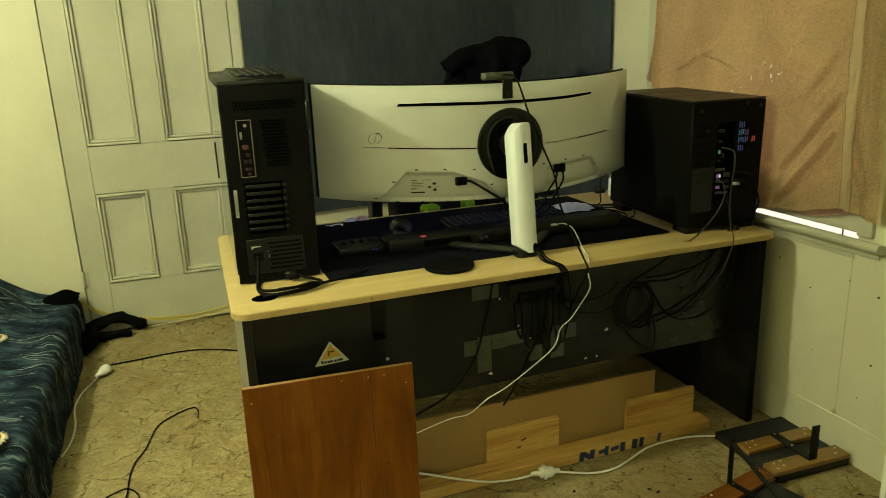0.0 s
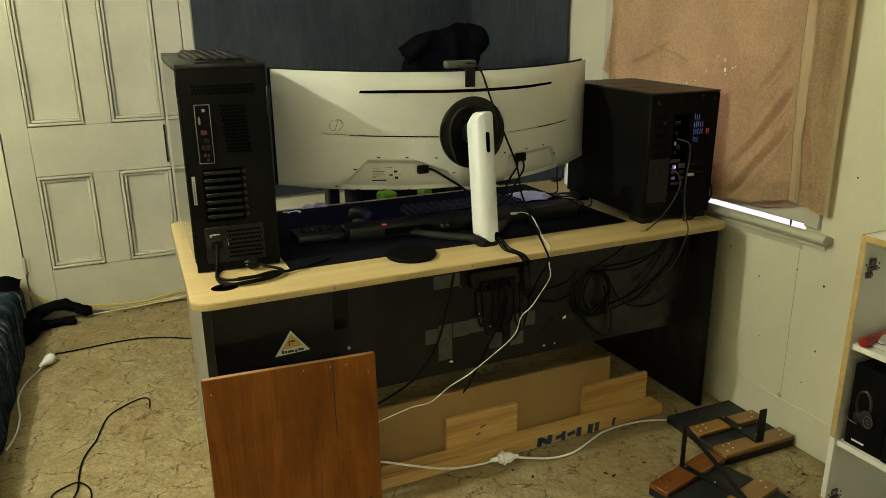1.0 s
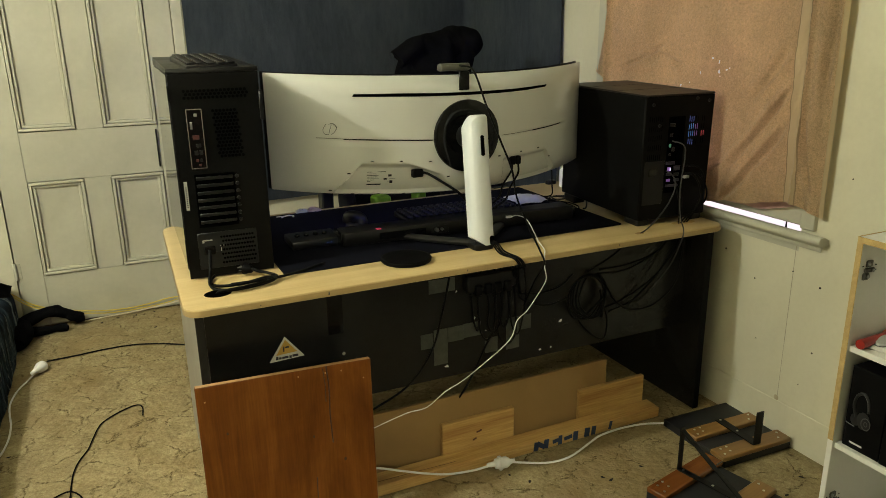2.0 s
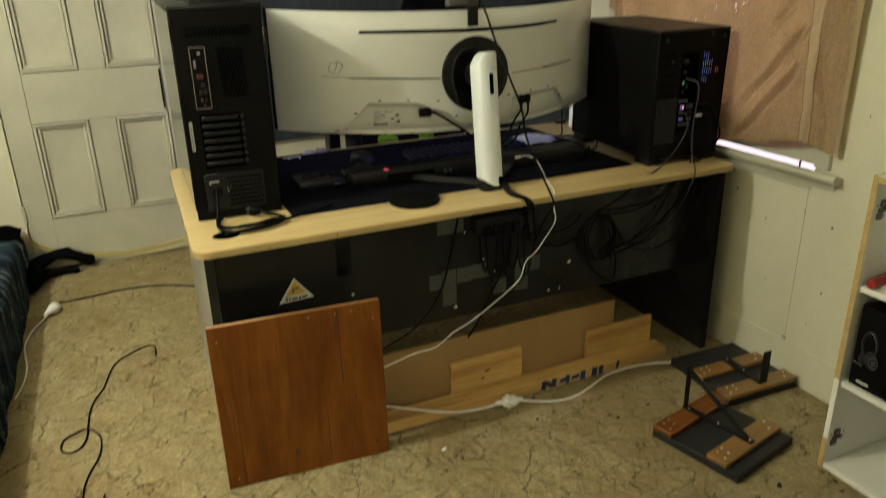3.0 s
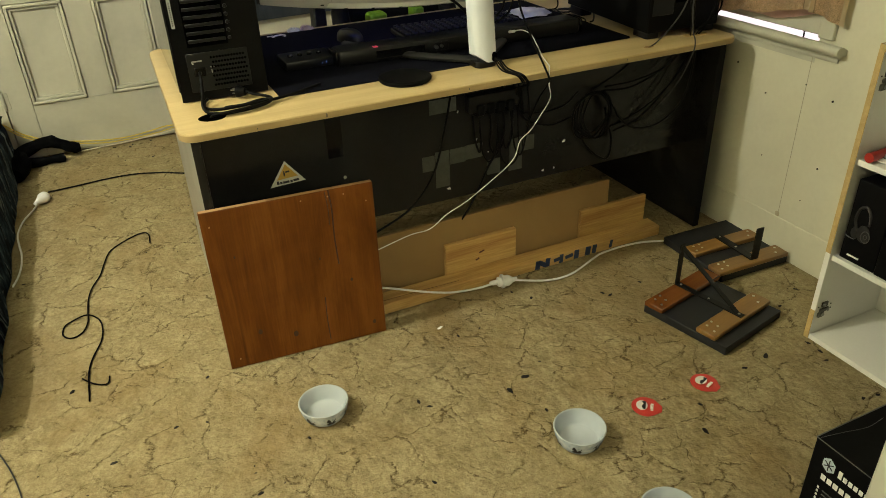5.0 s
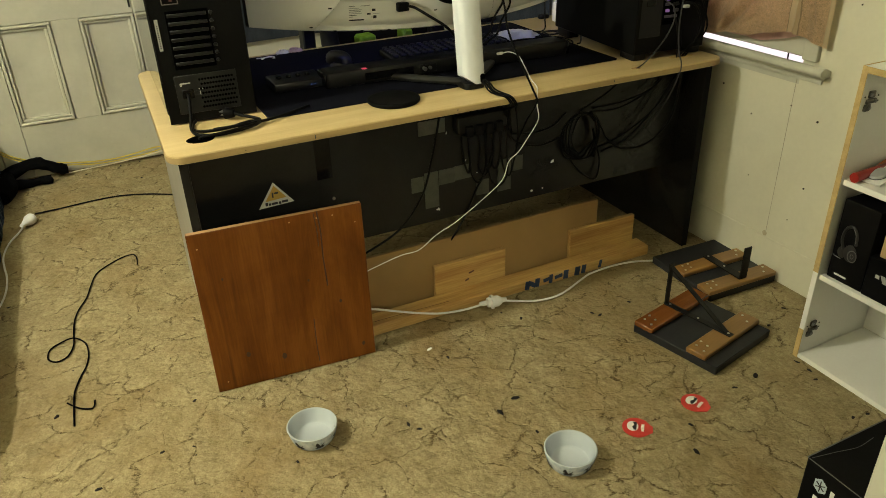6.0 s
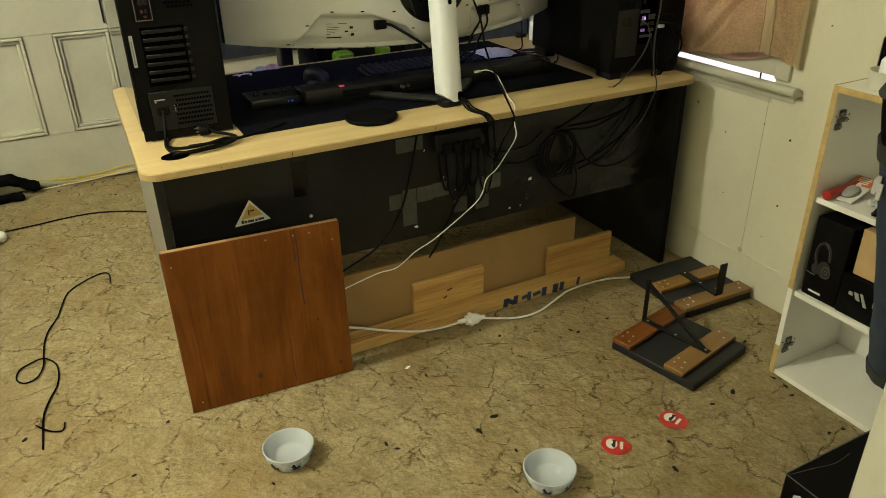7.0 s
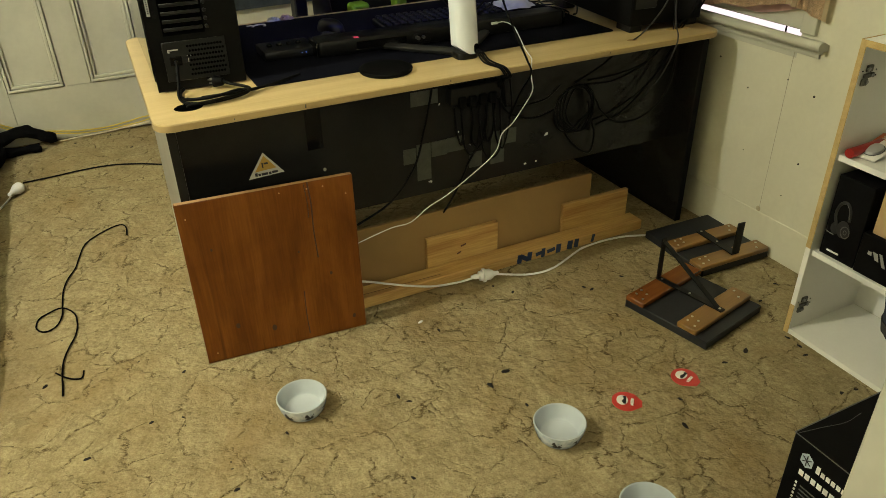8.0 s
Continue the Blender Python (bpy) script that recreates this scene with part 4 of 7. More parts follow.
def tower():
    x0, x1, y0, y1, z0, z1 = 0.044, 0.283, 0.239, 0.844, TZ + 0.002, 1.308
    t = thing("pc_tower", pose((x0 + x1) / 2, (y0 + y1) / 2, TZ), "tall black computer tower seen from its rear panel", "computer")
    boxed("case_body", (x0 + 0.006, y0 + 0.004, z0 + 0.010), (x1, y1, z1 - 0.0125), M["black_metal"], t, 0.003)
    boxed("side_glass", (x0 + 0.001, y0 + 0.004, z0 + 0.03), (x0 + 0.0055, y1 - 0.01, z1 - 0.014), M["dark_glass"], t, 0.001, "smoked reflective side panel")
    bm = B()
    box(bm, (x0 + 0.002, y0, z1 - 0.012), (x1, y1 + 0.002, z1), 0.002, seg=2)
    for v in bm.verts:
        if v.co.y > y1 - 0.05 and v.co.z > z1 - 0.006:
            v.co.z += 0.013
    part("top_cover", bm, surface("dark_top_cover", (0.006, 0.006, 0.006), (0.010, 0.010, 0.009), 0.4, 9, 200, 0.0004), t, "black top cover", True)
    for x in (x0 + 0.03, x1 - 0.03):
        for y in (y0 + 0.05, y1 - 0.05):
            bm = B()
            cylinder(bm, (x, y, z0 + 0.006), 0.018, 0.012, "z", 16)
            part("foot", bm, M["black_plastic"], t, here=True)
    rear = boxed("rear_panel", (x0 + 0.004, y0, z0 + 0.0015), (x1 - 0.002, y0 + 0.0035, z1 - 0.0125), M["black_metal"], t, 0.001)
    yb = y0 - 0.0008
    # row of hexagonal vents along the top and the fan grille
    bm = B()
    for j in range(3):
        for i in range(16):
            cylinder(bm, (0.085 + i * 0.0105 + (j % 2) * 0.005, yb, 1.232 + j * 0.009), 0.0042, 0.002, "y", 6)
    part("top_vent", bm, M["void"], rear, here=True)
    bm = B()
    for j in range(14):
        for i in range(7):
            x, z = 0.154 + i * 0.0095 + (j % 2) * 0.0047 + j * 0.0006, 1.196 - j * 0.0095
            cylinder(bm, (x, yb, z), 0.0042, 0.002, "y", 6)
    part("fan_grille", bm, M["void"], rear, here=True)
    # port shield
    io = B()
    x, w, za, zb = 0.0845, 0.041, 1.043, 1.203
    for lo, hi in (((x, yb - 0.002, za), (x + 0.0022, yb + 0.001, zb)), ((x + w - 0.0022, yb - 0.002, za), (x + w, yb + 0.001, zb)), ((x, yb - 0.002, za), (x + w, yb + 0.001, za + 0.0022)), ((x, yb - 0.002, zb - 0.0022), (x + w, yb + 0.001, zb))):
        box(io, lo, hi, 0.0006)
    sh = part("port_frame", io, plain("dull_steel_surround", (0.17, 0.145, 0.125), 0.45, 0.3), rear, "thin dull steel port surround", True)
    boxed("port_shield", (x + 0.002, yb - 0.0004, za + 0.002), (x + w - 0.002, yb + 0.001, zb - 0.002), surface("red_black_shield", (0.003, 0.0025, 0.0025), (0.0065, 0.004, 0.004), 0.5, 60, 300, 0), rear)
    for cx, cz, sx, sz, mn in ((0.108, 1.187, 0.008, 0.008, "grey_metal"), (0.095, 1.160, 0.006, 0.020, "grey_metal"), (0.104, 1.128, 0.017, 0.012, "port_red"), (0.109, 1.106, 0.012, 0.010, "slot_grey"), (0.101, 1.087, 0.010, 0.012, "slot_grey"), (0.113, 1.087, 0.009, 0.012, "slot_grey"), (0.102, 1.066, 0.007, 0.008, "port_red"), (0.112, 1.066, 0.007, 0.008, "slot_grey"), (0.108, 1.053, 0.007, 0.006, "port_red")):
        boxed("port", (cx - sx / 2, yb - 0.003, cz - sz / 2), (cx + sx / 2, yb, cz + sz / 2), M[mn], rear, 0.001)
    # expansion slot covers
    for i in range(7):
        z = 1.017 - i * 0.0205
        boxed("slot_cover", (0.092, yb - 0.0022, z - 0.006), (0.190, yb + 0.001, z + 0.003), M["black_plastic"], rear, 0.0012)
        bm = B()
        cylinder(bm, (0.200, yb - 0.004, z - 0.001), 0.0048, 0.008, "y", 12, bevel=0.001)
        part("thumb_screw", bm, M["slot_grey"], rear, here=True)
    boxed("slot_gap", (0.088, yb, 0.878), (0.194, yb + 0.0012, 1.027), M["void"], rear)
    # power supply
    ps = boxed("power_supply", (0.078, yb - 0.0015, 0.758), (0.240, yb + 0.001, 0.862), M["black_plastic"], rear, 0.001)
    bm = B()
    for j in range(7):
        for i in range(12):
            cylinder(bm, (0.142 + i * 0.0078 + (j % 2) * 0.004, yb - 0.002, 0.772 + j * 0.0125), 0.0034, 0.0015, "y", 6)
    part("psu_grille", bm, M["void"], ps, here=True)
    boxed("power_socket", (0.092, yb - 0.004, 0.800), (0.122, yb - 0.001, 0.824), M["gloss_black"], ps, 0.002)
    boxed("socket_lip", (0.124, yb - 0.003, 0.806), (0.135, yb - 0.001, 0.819), M["slot_grey"], ps, 0.001)
    for lo, hi in (((0.090, yb - 0.002, 0.839), (0.117, yb - 0.0014, 0.8425)), ((0.090, yb - 0.002, 0.834), (0.095, yb - 0.0014, 0.838)), ((0.136, yb - 0.002, 0.821), (0.152, yb - 0.0014, 0.823)), ((0.138, yb - 0.002, 0.806), (0.140, yb - 0.0014, 0.816))):
        boxed("maker_mark", lo, hi, M["silver_print"], ps)
    lab = boxed("serial_label", (0.0590, yb - 0.0004, 0.931), (0.0675, yb + 0.001, 1.010), M["silver_print"], rear, 0, "narrow silver serial label")
    bm = B()
    for i in range(11):
        box(bm, (0.0615, yb - 0.0010, 0.938 + i * 0.0055), (0.0650, yb - 0.0003, 0.9405 + i * 0.0055))
    part("label_bars", bm, M["ink"], lab, here=True)
    for z in (1.245, 0.83, 0.80):
        boxed("panel_tab", (x0 + 0.0005, y0 - 0.004, z - 0.02), (x0 + 0.006, y0 + 0.006, z + 0.02), M["black_metal"], t, 0.001)
    boxed("hinge_tab", (x1 - 0.004, y0 - 0.006, 1.165), (x1 + 0.006, y0 + 0.006, 1.245), M["black_plastic"], t, 0.002)

    hold = Vector((x0, y0, 0))
    t.matrix_world = Matrix.Translation(hold) @ Matrix.Rotation(radians(-1.5), 4, "Z") @ Matrix.Translation(-hold) @ t.matrix_world


tower()


def keypad():
    """A small keyboard left lying on the tower."""
    k = thing("keyboard", pose(0.164, 0.415, 1.3092, 1.25, 0, 2), "small black keyboard lying on the computer tower", "keyboard", "keyboards")
    bm = B()
    vs = box(bm, (-0.068, -0.15, 0.0), (0.068, 0.15, 0.010), 0.003)
    for v in bm.verts:
        if v.co.y > 0.1 and v.co.z > 0.006:
            v.co.z += 0.010
    part("case", bm, M["black_plastic"], k)
    for i in range(5):
        for j in range(11):
            b = B()
            x, y = -0.052 + i * 0.026, -0.134 + j * 0.0265
            z = 0.0102 + (y + 0.15) * 0.033
            box(b, (x - 0.011, y - 0.011, z), (x + 0.011, y + 0.011, z + 0.005), 0.002)
            part("key", b, M["slot_grey"], k)


keypad()


def cube_pc():
    """The squat case by the window, its rear lit from inside."""
    t = thing("pc_case", pose(1.5050, 0.105, TZ, 1.2, 0, -2.0), "squat black computer case with coloured lights inside", "computer")
    W, D, H, F = 0.288, 0.49, 0.447, 0.018
    z0, z1 = F, H
    boxed("case_body", (0.001, 0.004, z0 + 0.002), (W - 0.001, D, z1 - 0.006), M["black_metal"], t, 0.003, here=False)
    boxed("top_panel", (0.0, 0.0, z1 - 0.0055), (W, D + 0.001, z1), surface("satin_black_lid", (0.020, 0.017, 0.014), (0.030, 0.026, 0.022), 0.45, 9, 300, 0.0004), t, 0.002, here=False)
    for y in (0.17, 0.33):
        boxed("lid_seam", (0.004, y, z1 - 0.001), (W - 0.004, y + 0.002, z1 + 0.0004), M["void"], t, here=False)
    for x in (0.03, W - 0.03):
        for y in (0.045, D - 0.05):
            bm = B()
            prism(bm, rounded(x - 0.026, y - 0.04, x + 0.026, y + 0.04, 0.01), 0.0005 - 0.021 * y, z0 + 0.0015, 0.003)
            part("foot", bm, M["black_plastic"], t)
    rear = boxed("rear_panel", (0.002, 0.0, z0 + 0.003), (W - 0.002, 0.0036, z1 - 0.0065), M["black_metal"], t, 0.001, here=False)
    for x0, x1, rows in ((0.020, 0.085, ((0.368, "void"), (0.336, "void"), (0.304, "void"), (0.272, "void"), (0.240, "void"))),
                         (0.186, 0.212, ((0.362, "led_deep"), (0.336, "led_sky"), (0.310, "led_azure"), (0.284, "led_deep"))),
                         (0.212, 0.232, ((0.362, "void"), (0.336, "led_violet"), (0.310, "led_violet"), (0.284, "void"))),
                         (0.240, 0.258, ((0.362, "void"), (0.336, "void"), (0.310, "led_rose"), (0.284, "void")))):
        for zz, nm in rows:
            bm = B()
            for i in range(int((x1 - x0) / 0.0085)):
                cut_off = 0.004 * math.sin(i * 5 + zz * 70)
                box(bm, (x0 + i * 0.0085, -0.0006, zz - 0.011 + max(0, cut_off)), (x0 + i * 0.0085 + 0.0025, 0.0002, zz + 0.009 + min(0, cut_off)), 0.0004)
            part("vent_row", bm, M[nm], rear, "" if nm == "void" else "lit vent slots")
    boxed("rear_opening", (0.100, -0.0006, 0.110), (0.168, 0.0002, 0.372), M["void"], rear, here=False)
    for x, z, w, h, mn in ((0.113, 0.345, 0.022, 0.010, "slot_grey"), (0.112, 0.310, 0.010, 0.010, "slot_grey"), (0.110, 0.275, 0.006, 0.012, "led_green"), (0.124, 0.262, 0.010, 0.014, "slot_grey"), (0.111, 0.245, 0.006, 0.008, "slot_grey"), (0.117, 0.215, 0.036, 0.010, "pcb"), (0.114, 0.194, 0.012, 0.014, "led_violet"), (0.146, 0.196, 0.026, 0.016, "pcb"), (0.114, 0.176, 0.020, 0.009, "pcb"), (0.146, 0.174, 0.022, 0.010, "slot_grey"), (0.114, 0.155, 0.014, 0.009, "led_violet"), (0.148, 0.154, 0.020, 0.010, "pcb"), (0.130, 0.136, 0.050, 0.008, "pcb")):
        boxed("port", (x - w / 2, -0.006, z - h / 2), (x + w / 2, -0.0002, z + h / 2), M[mn], rear, 0.001, here=False)
    boxed("indicator", (0.1145, -0.0075, 0.190), (0.1185, -0.0058, 0.1985), M["led_white"], rear, here=False)
    bay = boxed("power_bay", (0.012, -0.001, 0.075), (0.095, 0.0004, 0.225), M["black_plastic"], rear, 0.003, here=False)
    boxed("power_socket", (0.030, -0.004, 0.175), (0.064, -0.0009, 0.200), M["gloss_black"], bay, 0.002, here=False)
    for x, z in ((0.03, 0.415), (0.06, 0.345), (0.21, 0.43), (0.262, 0.42)):
        bm = B()
        cylinder(bm, (x, -0.003, z), 0.005, 0.007, "y", 12, bevel=0.001)
        part("thumb_screw", bm, M["slot_grey"], rear)


cube_pc()


def curved_monitor():
    """A wide curved monitor from behind: shell, hub ring, neck, screen and feet."""
    cx, yc, R, half = 0.928, 0.248, 1.02, 0.583
    t = thing("curved_monitor", pose(0.915, 0.28, TZ), "very wide curved white monitor on a white stand", "monitor")

    def edge(x):
        return R - math.sqrt(max(R * R - x * x, 0))

    def low_edge(a):
        return 0.888 + 0.027 * a * a

    def high_edge(a):
        return 1.258 + 0.016 * a * a - 0.003 * a

    def sunk(x, z, corners, wall, top_wall):
        """How deep a point lies in a bay: 0 outside its corners, 1 on its floor. The upper wall slopes wider."""
        deep = 1.0
        n = len(corners)
        for i in range(n):
            (xa, za), (xb, zb) = corners[i], corners[(i + 1) % n]
            d = ((xb - xa) * (za - z) - (xa - x) * (zb - za)) / math.hypot(xb - xa, zb - za)
            w = top_wall if abs(zb - za) < 0.2 * abs(xb - xa) and za > 0.95 else wall
            deep = min(deep, max(0.0, d / w))
        return deep * deep * (3 - 2 * deep)
    BAYS = ([(0.517, 0.86), (0.517, 0.914), (0.595, 1.004), (0.792, 0.996), (0.835, 0.955), (0.885, 0.935), (0.96, 0.900), (0.96, 0.86)],
            [(1.062, 0.86), (1.062, 0.900), (1.044, 0.991), (1.255, 0.999), (1.316, 0.921), (1.316, 0.86)])

    def shell_y(x, z):
        a = max(-1.0, min(1.0, (x - cx) / half))
        v = max(0.0, min(1.0, (z - low_edge(a)) / (high_edge(a) - low_edge(a))))
        y = yc + 0.05 + edge(x - cx) * 1.02 - 0.050 * (1 - a ** 4) * (1 - abs(2 * v - 1) ** 8)
        # the shell steps back a little below the crease that runs out from the hub
        crease = (1.083 - 0.056 * (x - 0.45)) if x < cx else (1.060 + 0.044 * max(0.0, x - 1.05))
        end = min(1.0, max(0.0, (x - 0.455) / 0.03), ) * min(1.0, max(0.0, (1.400 - x) / 0.03))
        q = (z - crease) / 0.018
        if -1.2 < q < 0:
            y += 0.0022 * end * (1 + q / 1.2)
        return y

    def shell(u, v):
        a = -1 + 2 * u
        x = cx + half * a
        z = low_edge(a) + (high_edge(a) - low_edge(a)) * v
        y = shell_y(x, z)
        for k, bay in enumerate(BAYS):
            y += (0.026 if k == 0 else 0.020) * sunk(x, z, bay, 0.0065, 0.020) * min(1.0, max(0.0, (z - low_edge(a) - 0.004) / 0.010))
        return V(x, y, z)
    bm = B()
    sheet(bm, shell, 300, 96)
    bmesh.ops.solidify(bm, geom=bm.faces[:], thickness=0.012)
    part("back_shell", bm, M["monitor"], t, "glossy white curved back shell with two sunk connector bays", True)

    def surf(x, z):
        return shell_y(x, z)

    # dark bezel line round the shell and the lit screen in front
    bm = B()
    sheet(bm, lambda u, v: V(cx + (half + 0.003) * (2 * u - 1), yc + 0.078 + edge((half + 0.003) * (2 * u - 1)) * 1.02, (low_edge(2 * u - 1) - 0.002) * (1 - v) + (high_edge(2 * u - 1) + 0.003) * v), 60, 2, 0.010)
    bez = part("front_bezel", bm, M["black_plastic"], t, "thin black front bezel", True)
    bm = B()
    sheet(bm, lambda u, v: V(cx + 0.57 * (2 * u - 1), yc + 0.0915 + edge(0.57 * (2 * u - 1)) * 1.02, 0.930 + 0.312 * v), 60, 2, 0.001)
    part("screen", bm, M["screen"], t, "lit blue screen", True)

    def strip(name, xa, xb, za, zb, wide, mat, out=0.0012, slant=0.0, n=40):
        bm = B()
        sheet(bm, lambda u, v: (lambda x, z: V(x, surf(x, z) - out, z))(xa + (xb - xa) * u + slant * (v - 0.5), za + (zb - za) * u + wide * (v - 0.5)), n, 2, 0.0006)
        return part(name, bm, mat, t, here=True)
    def slot_line(name, pts, wide, mat, out=0.0010):
        """A narrow strip that follows the shell through the points."""
        bm = B()
        path = spline([(x, 0, z) for x, z in pts], 10)
        n = len(path) - 1

        def f(u, v):
            p = path[min(n, round(u * n))]
            z = p.z + wide * (v - 0.5)
            return V(p.x + 0.8 * wide * (v - 0.5), surf(p.x, z) - out, z)
        sheet(bm, f, n, 2, 0.0005)
        return part(name, bm, mat, t, here=True)
    slot_line("vent_slot", ((0.577, 1.2095), (0.70, 1.2065), (0.877, 1.2025), (1.084, 1.2025), (1.252, 1.2075)), 0.0095, M["void"])
    slot_line("shadow_line", ((0.470, 1.0825), (0.527, 1.0795), (0.570, 1.0765)), 0.0018, M["char_side"])
    slot_line("vent_line", ((0.545, 1.0775), (0.68, 1.0710), (0.808, 1.0645)), 0.0036, M["void"])
    slot_line("vent_line", ((1.056, 1.0625), (1.12, 1.0640), (1.19, 1.0665)), 0.0022, M["char_side"])
    slot_line("vent_line", ((1.186, 1.0665), (1.26, 1.0695), (1.340, 1.0735)), 0.0040, M["void"])
    for x, z in ((0.505, 0.914), (0.554, 0.971), (0.622, 1.0075), (0.707, 1.0045), (0.799, 0.9985), (0.858, 0.946), (0.572, 0.8995), (0.648, 0.8965), (0.728, 0.8940), (1.045, 0.9955), (1.136, 1.0005), (1.216, 1.0035), (1.276, 0.967)):
        strip("screw_cap", x - 0.0046, x + 0.0046, z, z, 0.0036, M["void"], 0.0012, n=3)
    # rating label on the floor of the bay: lines of small print drawn as bars
    lx, lz = 0.612, 0.970

    def bay_y(x, z):
        a = (x - cx) / half
        return shell((a + 1) / 2, (z - low_edge(a)) / (high_edge(a) - low_edge(a))).y
    for i, (x, z, w) in enumerate(((0.0, 0.0, 0.016), (0.0, -0.006, 0.028), (0.0, -0.011, 0.036), (0.0, -0.016, 0.032), (0.0, -0.021, 0.036), (0.0, -0.026, 0.022), (0.0, -0.031, 0.010), (0.0, -0.041, 0.042), (0.032, 0.0, 0.026), (0.050, -0.024, 0.010), (0.064, -0.013, 0.010), (0.066, -0.024, 0.020), (0.068, -0.034, 0.009), (0.062, -0.034, 0.004))):
        h = {7: 0.0042, 10: 0.007, 12: 0.009, 9: 0.005}.get(i, 0.0014)
        x, z = lx + x, lz + z
        bm = B()
        sheet(bm, lambda u, v: V(x + w * u, bay_y(x + w * u, z + h * (v - 0.5)) - 0.0009, z + h * (v - 0.5)), 4, 1, 0.0004)
        part("label_print", bm, M["silver_print"] if i in (1, 4, 11) else M["ink"], t, here=True)
    # mark of two bent halves
    for pts, r in ((((0.499, 1.124), (0.490, 1.108), (0.494, 1.094), (0.506, 1.092)), 0.0006), (((0.506, 1.123), (0.518, 1.125), (0.527, 1.113), (0.519, 1.098), (0.512, 1.093)), 0.0007), (((0.505, 1.095), (0.513, 1.122)), 0.0006), (((0.511, 1.125), (0.520, 1.124), (0.527, 1.114)), 0.0013)):
        bm = B()
        tube(bm, [(x, surf(x, z) - 0.0006, z) for x, z in pts], r, 5, 3)
        part("hexagon_mark", bm, M["slot_grey"], t, here=True)
    # hub: black gloss ring round the mount, cone, and the neck
    hub = (0.927, 0.0, 1.068)
    ys = surf(hub[0], hub[2])
    bm = B()
    lathe(bm, [(0.060, 0.0038), (0.066, 0.0020), (0.070, 0.0005), (0.1085, 0.0), (0.1125, 0.002), (0.1135, 0.005), (0.1130, 0.014)], 64)
    lathe(bm, [(0.0, 0.0036), (0.050, 0.0036), (0.0605, 0.0037)], 40)
    bmesh.ops.transform(bm, matrix=pose(hub[0] - 0.003, ys - 0.0055, hub[2] + 0.003, -90, 0, 0), verts=bm.verts[:])
    part("hub_ring", bm, surface("satin_black_ring", (0.003, 0.003, 0.003), (0.005, 0.005, 0.005), 0.11, 5, 60, 0.0, spread=0.03), t, "gloss black ring round the mount", True)
    bm = B()
    cylinder(bm, (0.922, 0.222, 1.072), 0.038, 0.07, "y", 28, bevel=0.004)
    part("mount_arm", bm, M["black_plastic"], t, here=True)
    # neck: a white half-round column, slanted at the head
    bm = B()
    m = pose(0.926, 0.052, 0.0, -6.0, -0.6, 0)
    cols = []
    for i in range(25):
        a = math.pi * i / 24
        x, k = -0.037 * math.cos(a), (1 - math.cos(a)) / 2
        top = 1.150 - 0.037 * max(0.0, 1 - k / 0.5) ** 2 - 0.010 * max(0.0, (k - 0.8) / 0.2) ** 2
        low = 0.748 + 0.026 * max(0.0, 0.45 - k) / 0.45
        y = -0.026 * math.sin(a)
        cols.append([bm.verts.new(p) for p in ((x, 0.028, low), (x, y, low), (x, y, top - 0.004), (x, y + 0.004, top), (x, 0.028, top))])
    for p, q in zip(cols, cols[1:]):
        for j in range(5):
            bm.faces.new((p[j], q[j], q[(j + 1) % 5], p[(j + 1) % 5]))
    bm.faces.new(cols[0]), bm.faces.new(cols[-1][::-1])
    bmesh.ops.recalc_face_normals(bm, faces=bm.faces[:])
    bmesh.ops.transform(bm, matrix=m, verts=bm.verts[:])
    part("neck", bm, M["monitor_matt"], t, "white curved stand column", True)
    bm = B()
    prism(bm, rounded(-0.0055, -0.031, 0.0055, 0.031, 0.0054, 5), 0, 0.004, 0.0)
    bmesh.ops.transform(bm, matrix=m @ pose(0.004, -0.0262, 1.058, 90, 0, 4), verts=bm.verts[:])
    part("cable_slot", bm, M["void"], t, here=True)
    bm = B()
    prism(bm, rounded(-0.009, -0.012, 0.009, 0.016, 0.008, 5), 0, 0.004, 0.0)
    bmesh.ops.transform(bm, matrix=m @ pose(0.020, -0.0206, 0.760, 90, 0, 22), verts=bm.verts[:])
    part("cable_slot", bm, M["void"], t, here=True)
    bm = B()
    prism(bm, rounded(0.880, 0.108, 0.952, 0.185, 0.02), TZ + 0.0005, TZ + 0.020, 0.003)
    part("neck_foot", bm, M["black_plastic"], t, here=True)
    for s in (-1, 1):
        bm = B()
        tube(bm, [(0.915 + s * 0.01, 0.15, TZ + 0.011), (0.915 + s * 0.17, 0.32, TZ + 0.011), (0.915 + s * 0.30, 0.55, TZ + 0.011)], 0.018, 8, 4)
        for v in bm.verts:
            v.co.z = TZ + 0.0045 + max(0, (v.co.z - TZ + 0.007)) * 0.62
        part("stand_leg", bm, M["leg_black"], t, "satin black stand leg", True)
    return surf


mon_surf = curved_monitor()


# ---- small things on the desk ----
def webcam():
    y = mon_surf(0.90, 1.254)
    t = thing("webcam", pose(0.900, y, 1.269), "dark grey webcam clipped on top of the monitor", "webcam")
    bm = B()
    prism(bm, rounded(0.853, y + 0.004, 0.964, y + 0.032, 0.0135, 6), 1.269, 1.292, 0.006)
    part("body", bm, M["webcam_grey"], t, "", True)
    bm = B()
    yl = mon_surf(0.91, 1.22)
    box(bm, (0.899, yl - 0.008, 1.213), (0.934, yl - 0.002, 1.271), 0.002)
    box(bm, (0.899, yl - 0.006, 1.2670), (0.934, y + 0.05, 1.2688), 0.001)
    part("clip", bm, M["gloss_black"], t, "", True)


webcam()


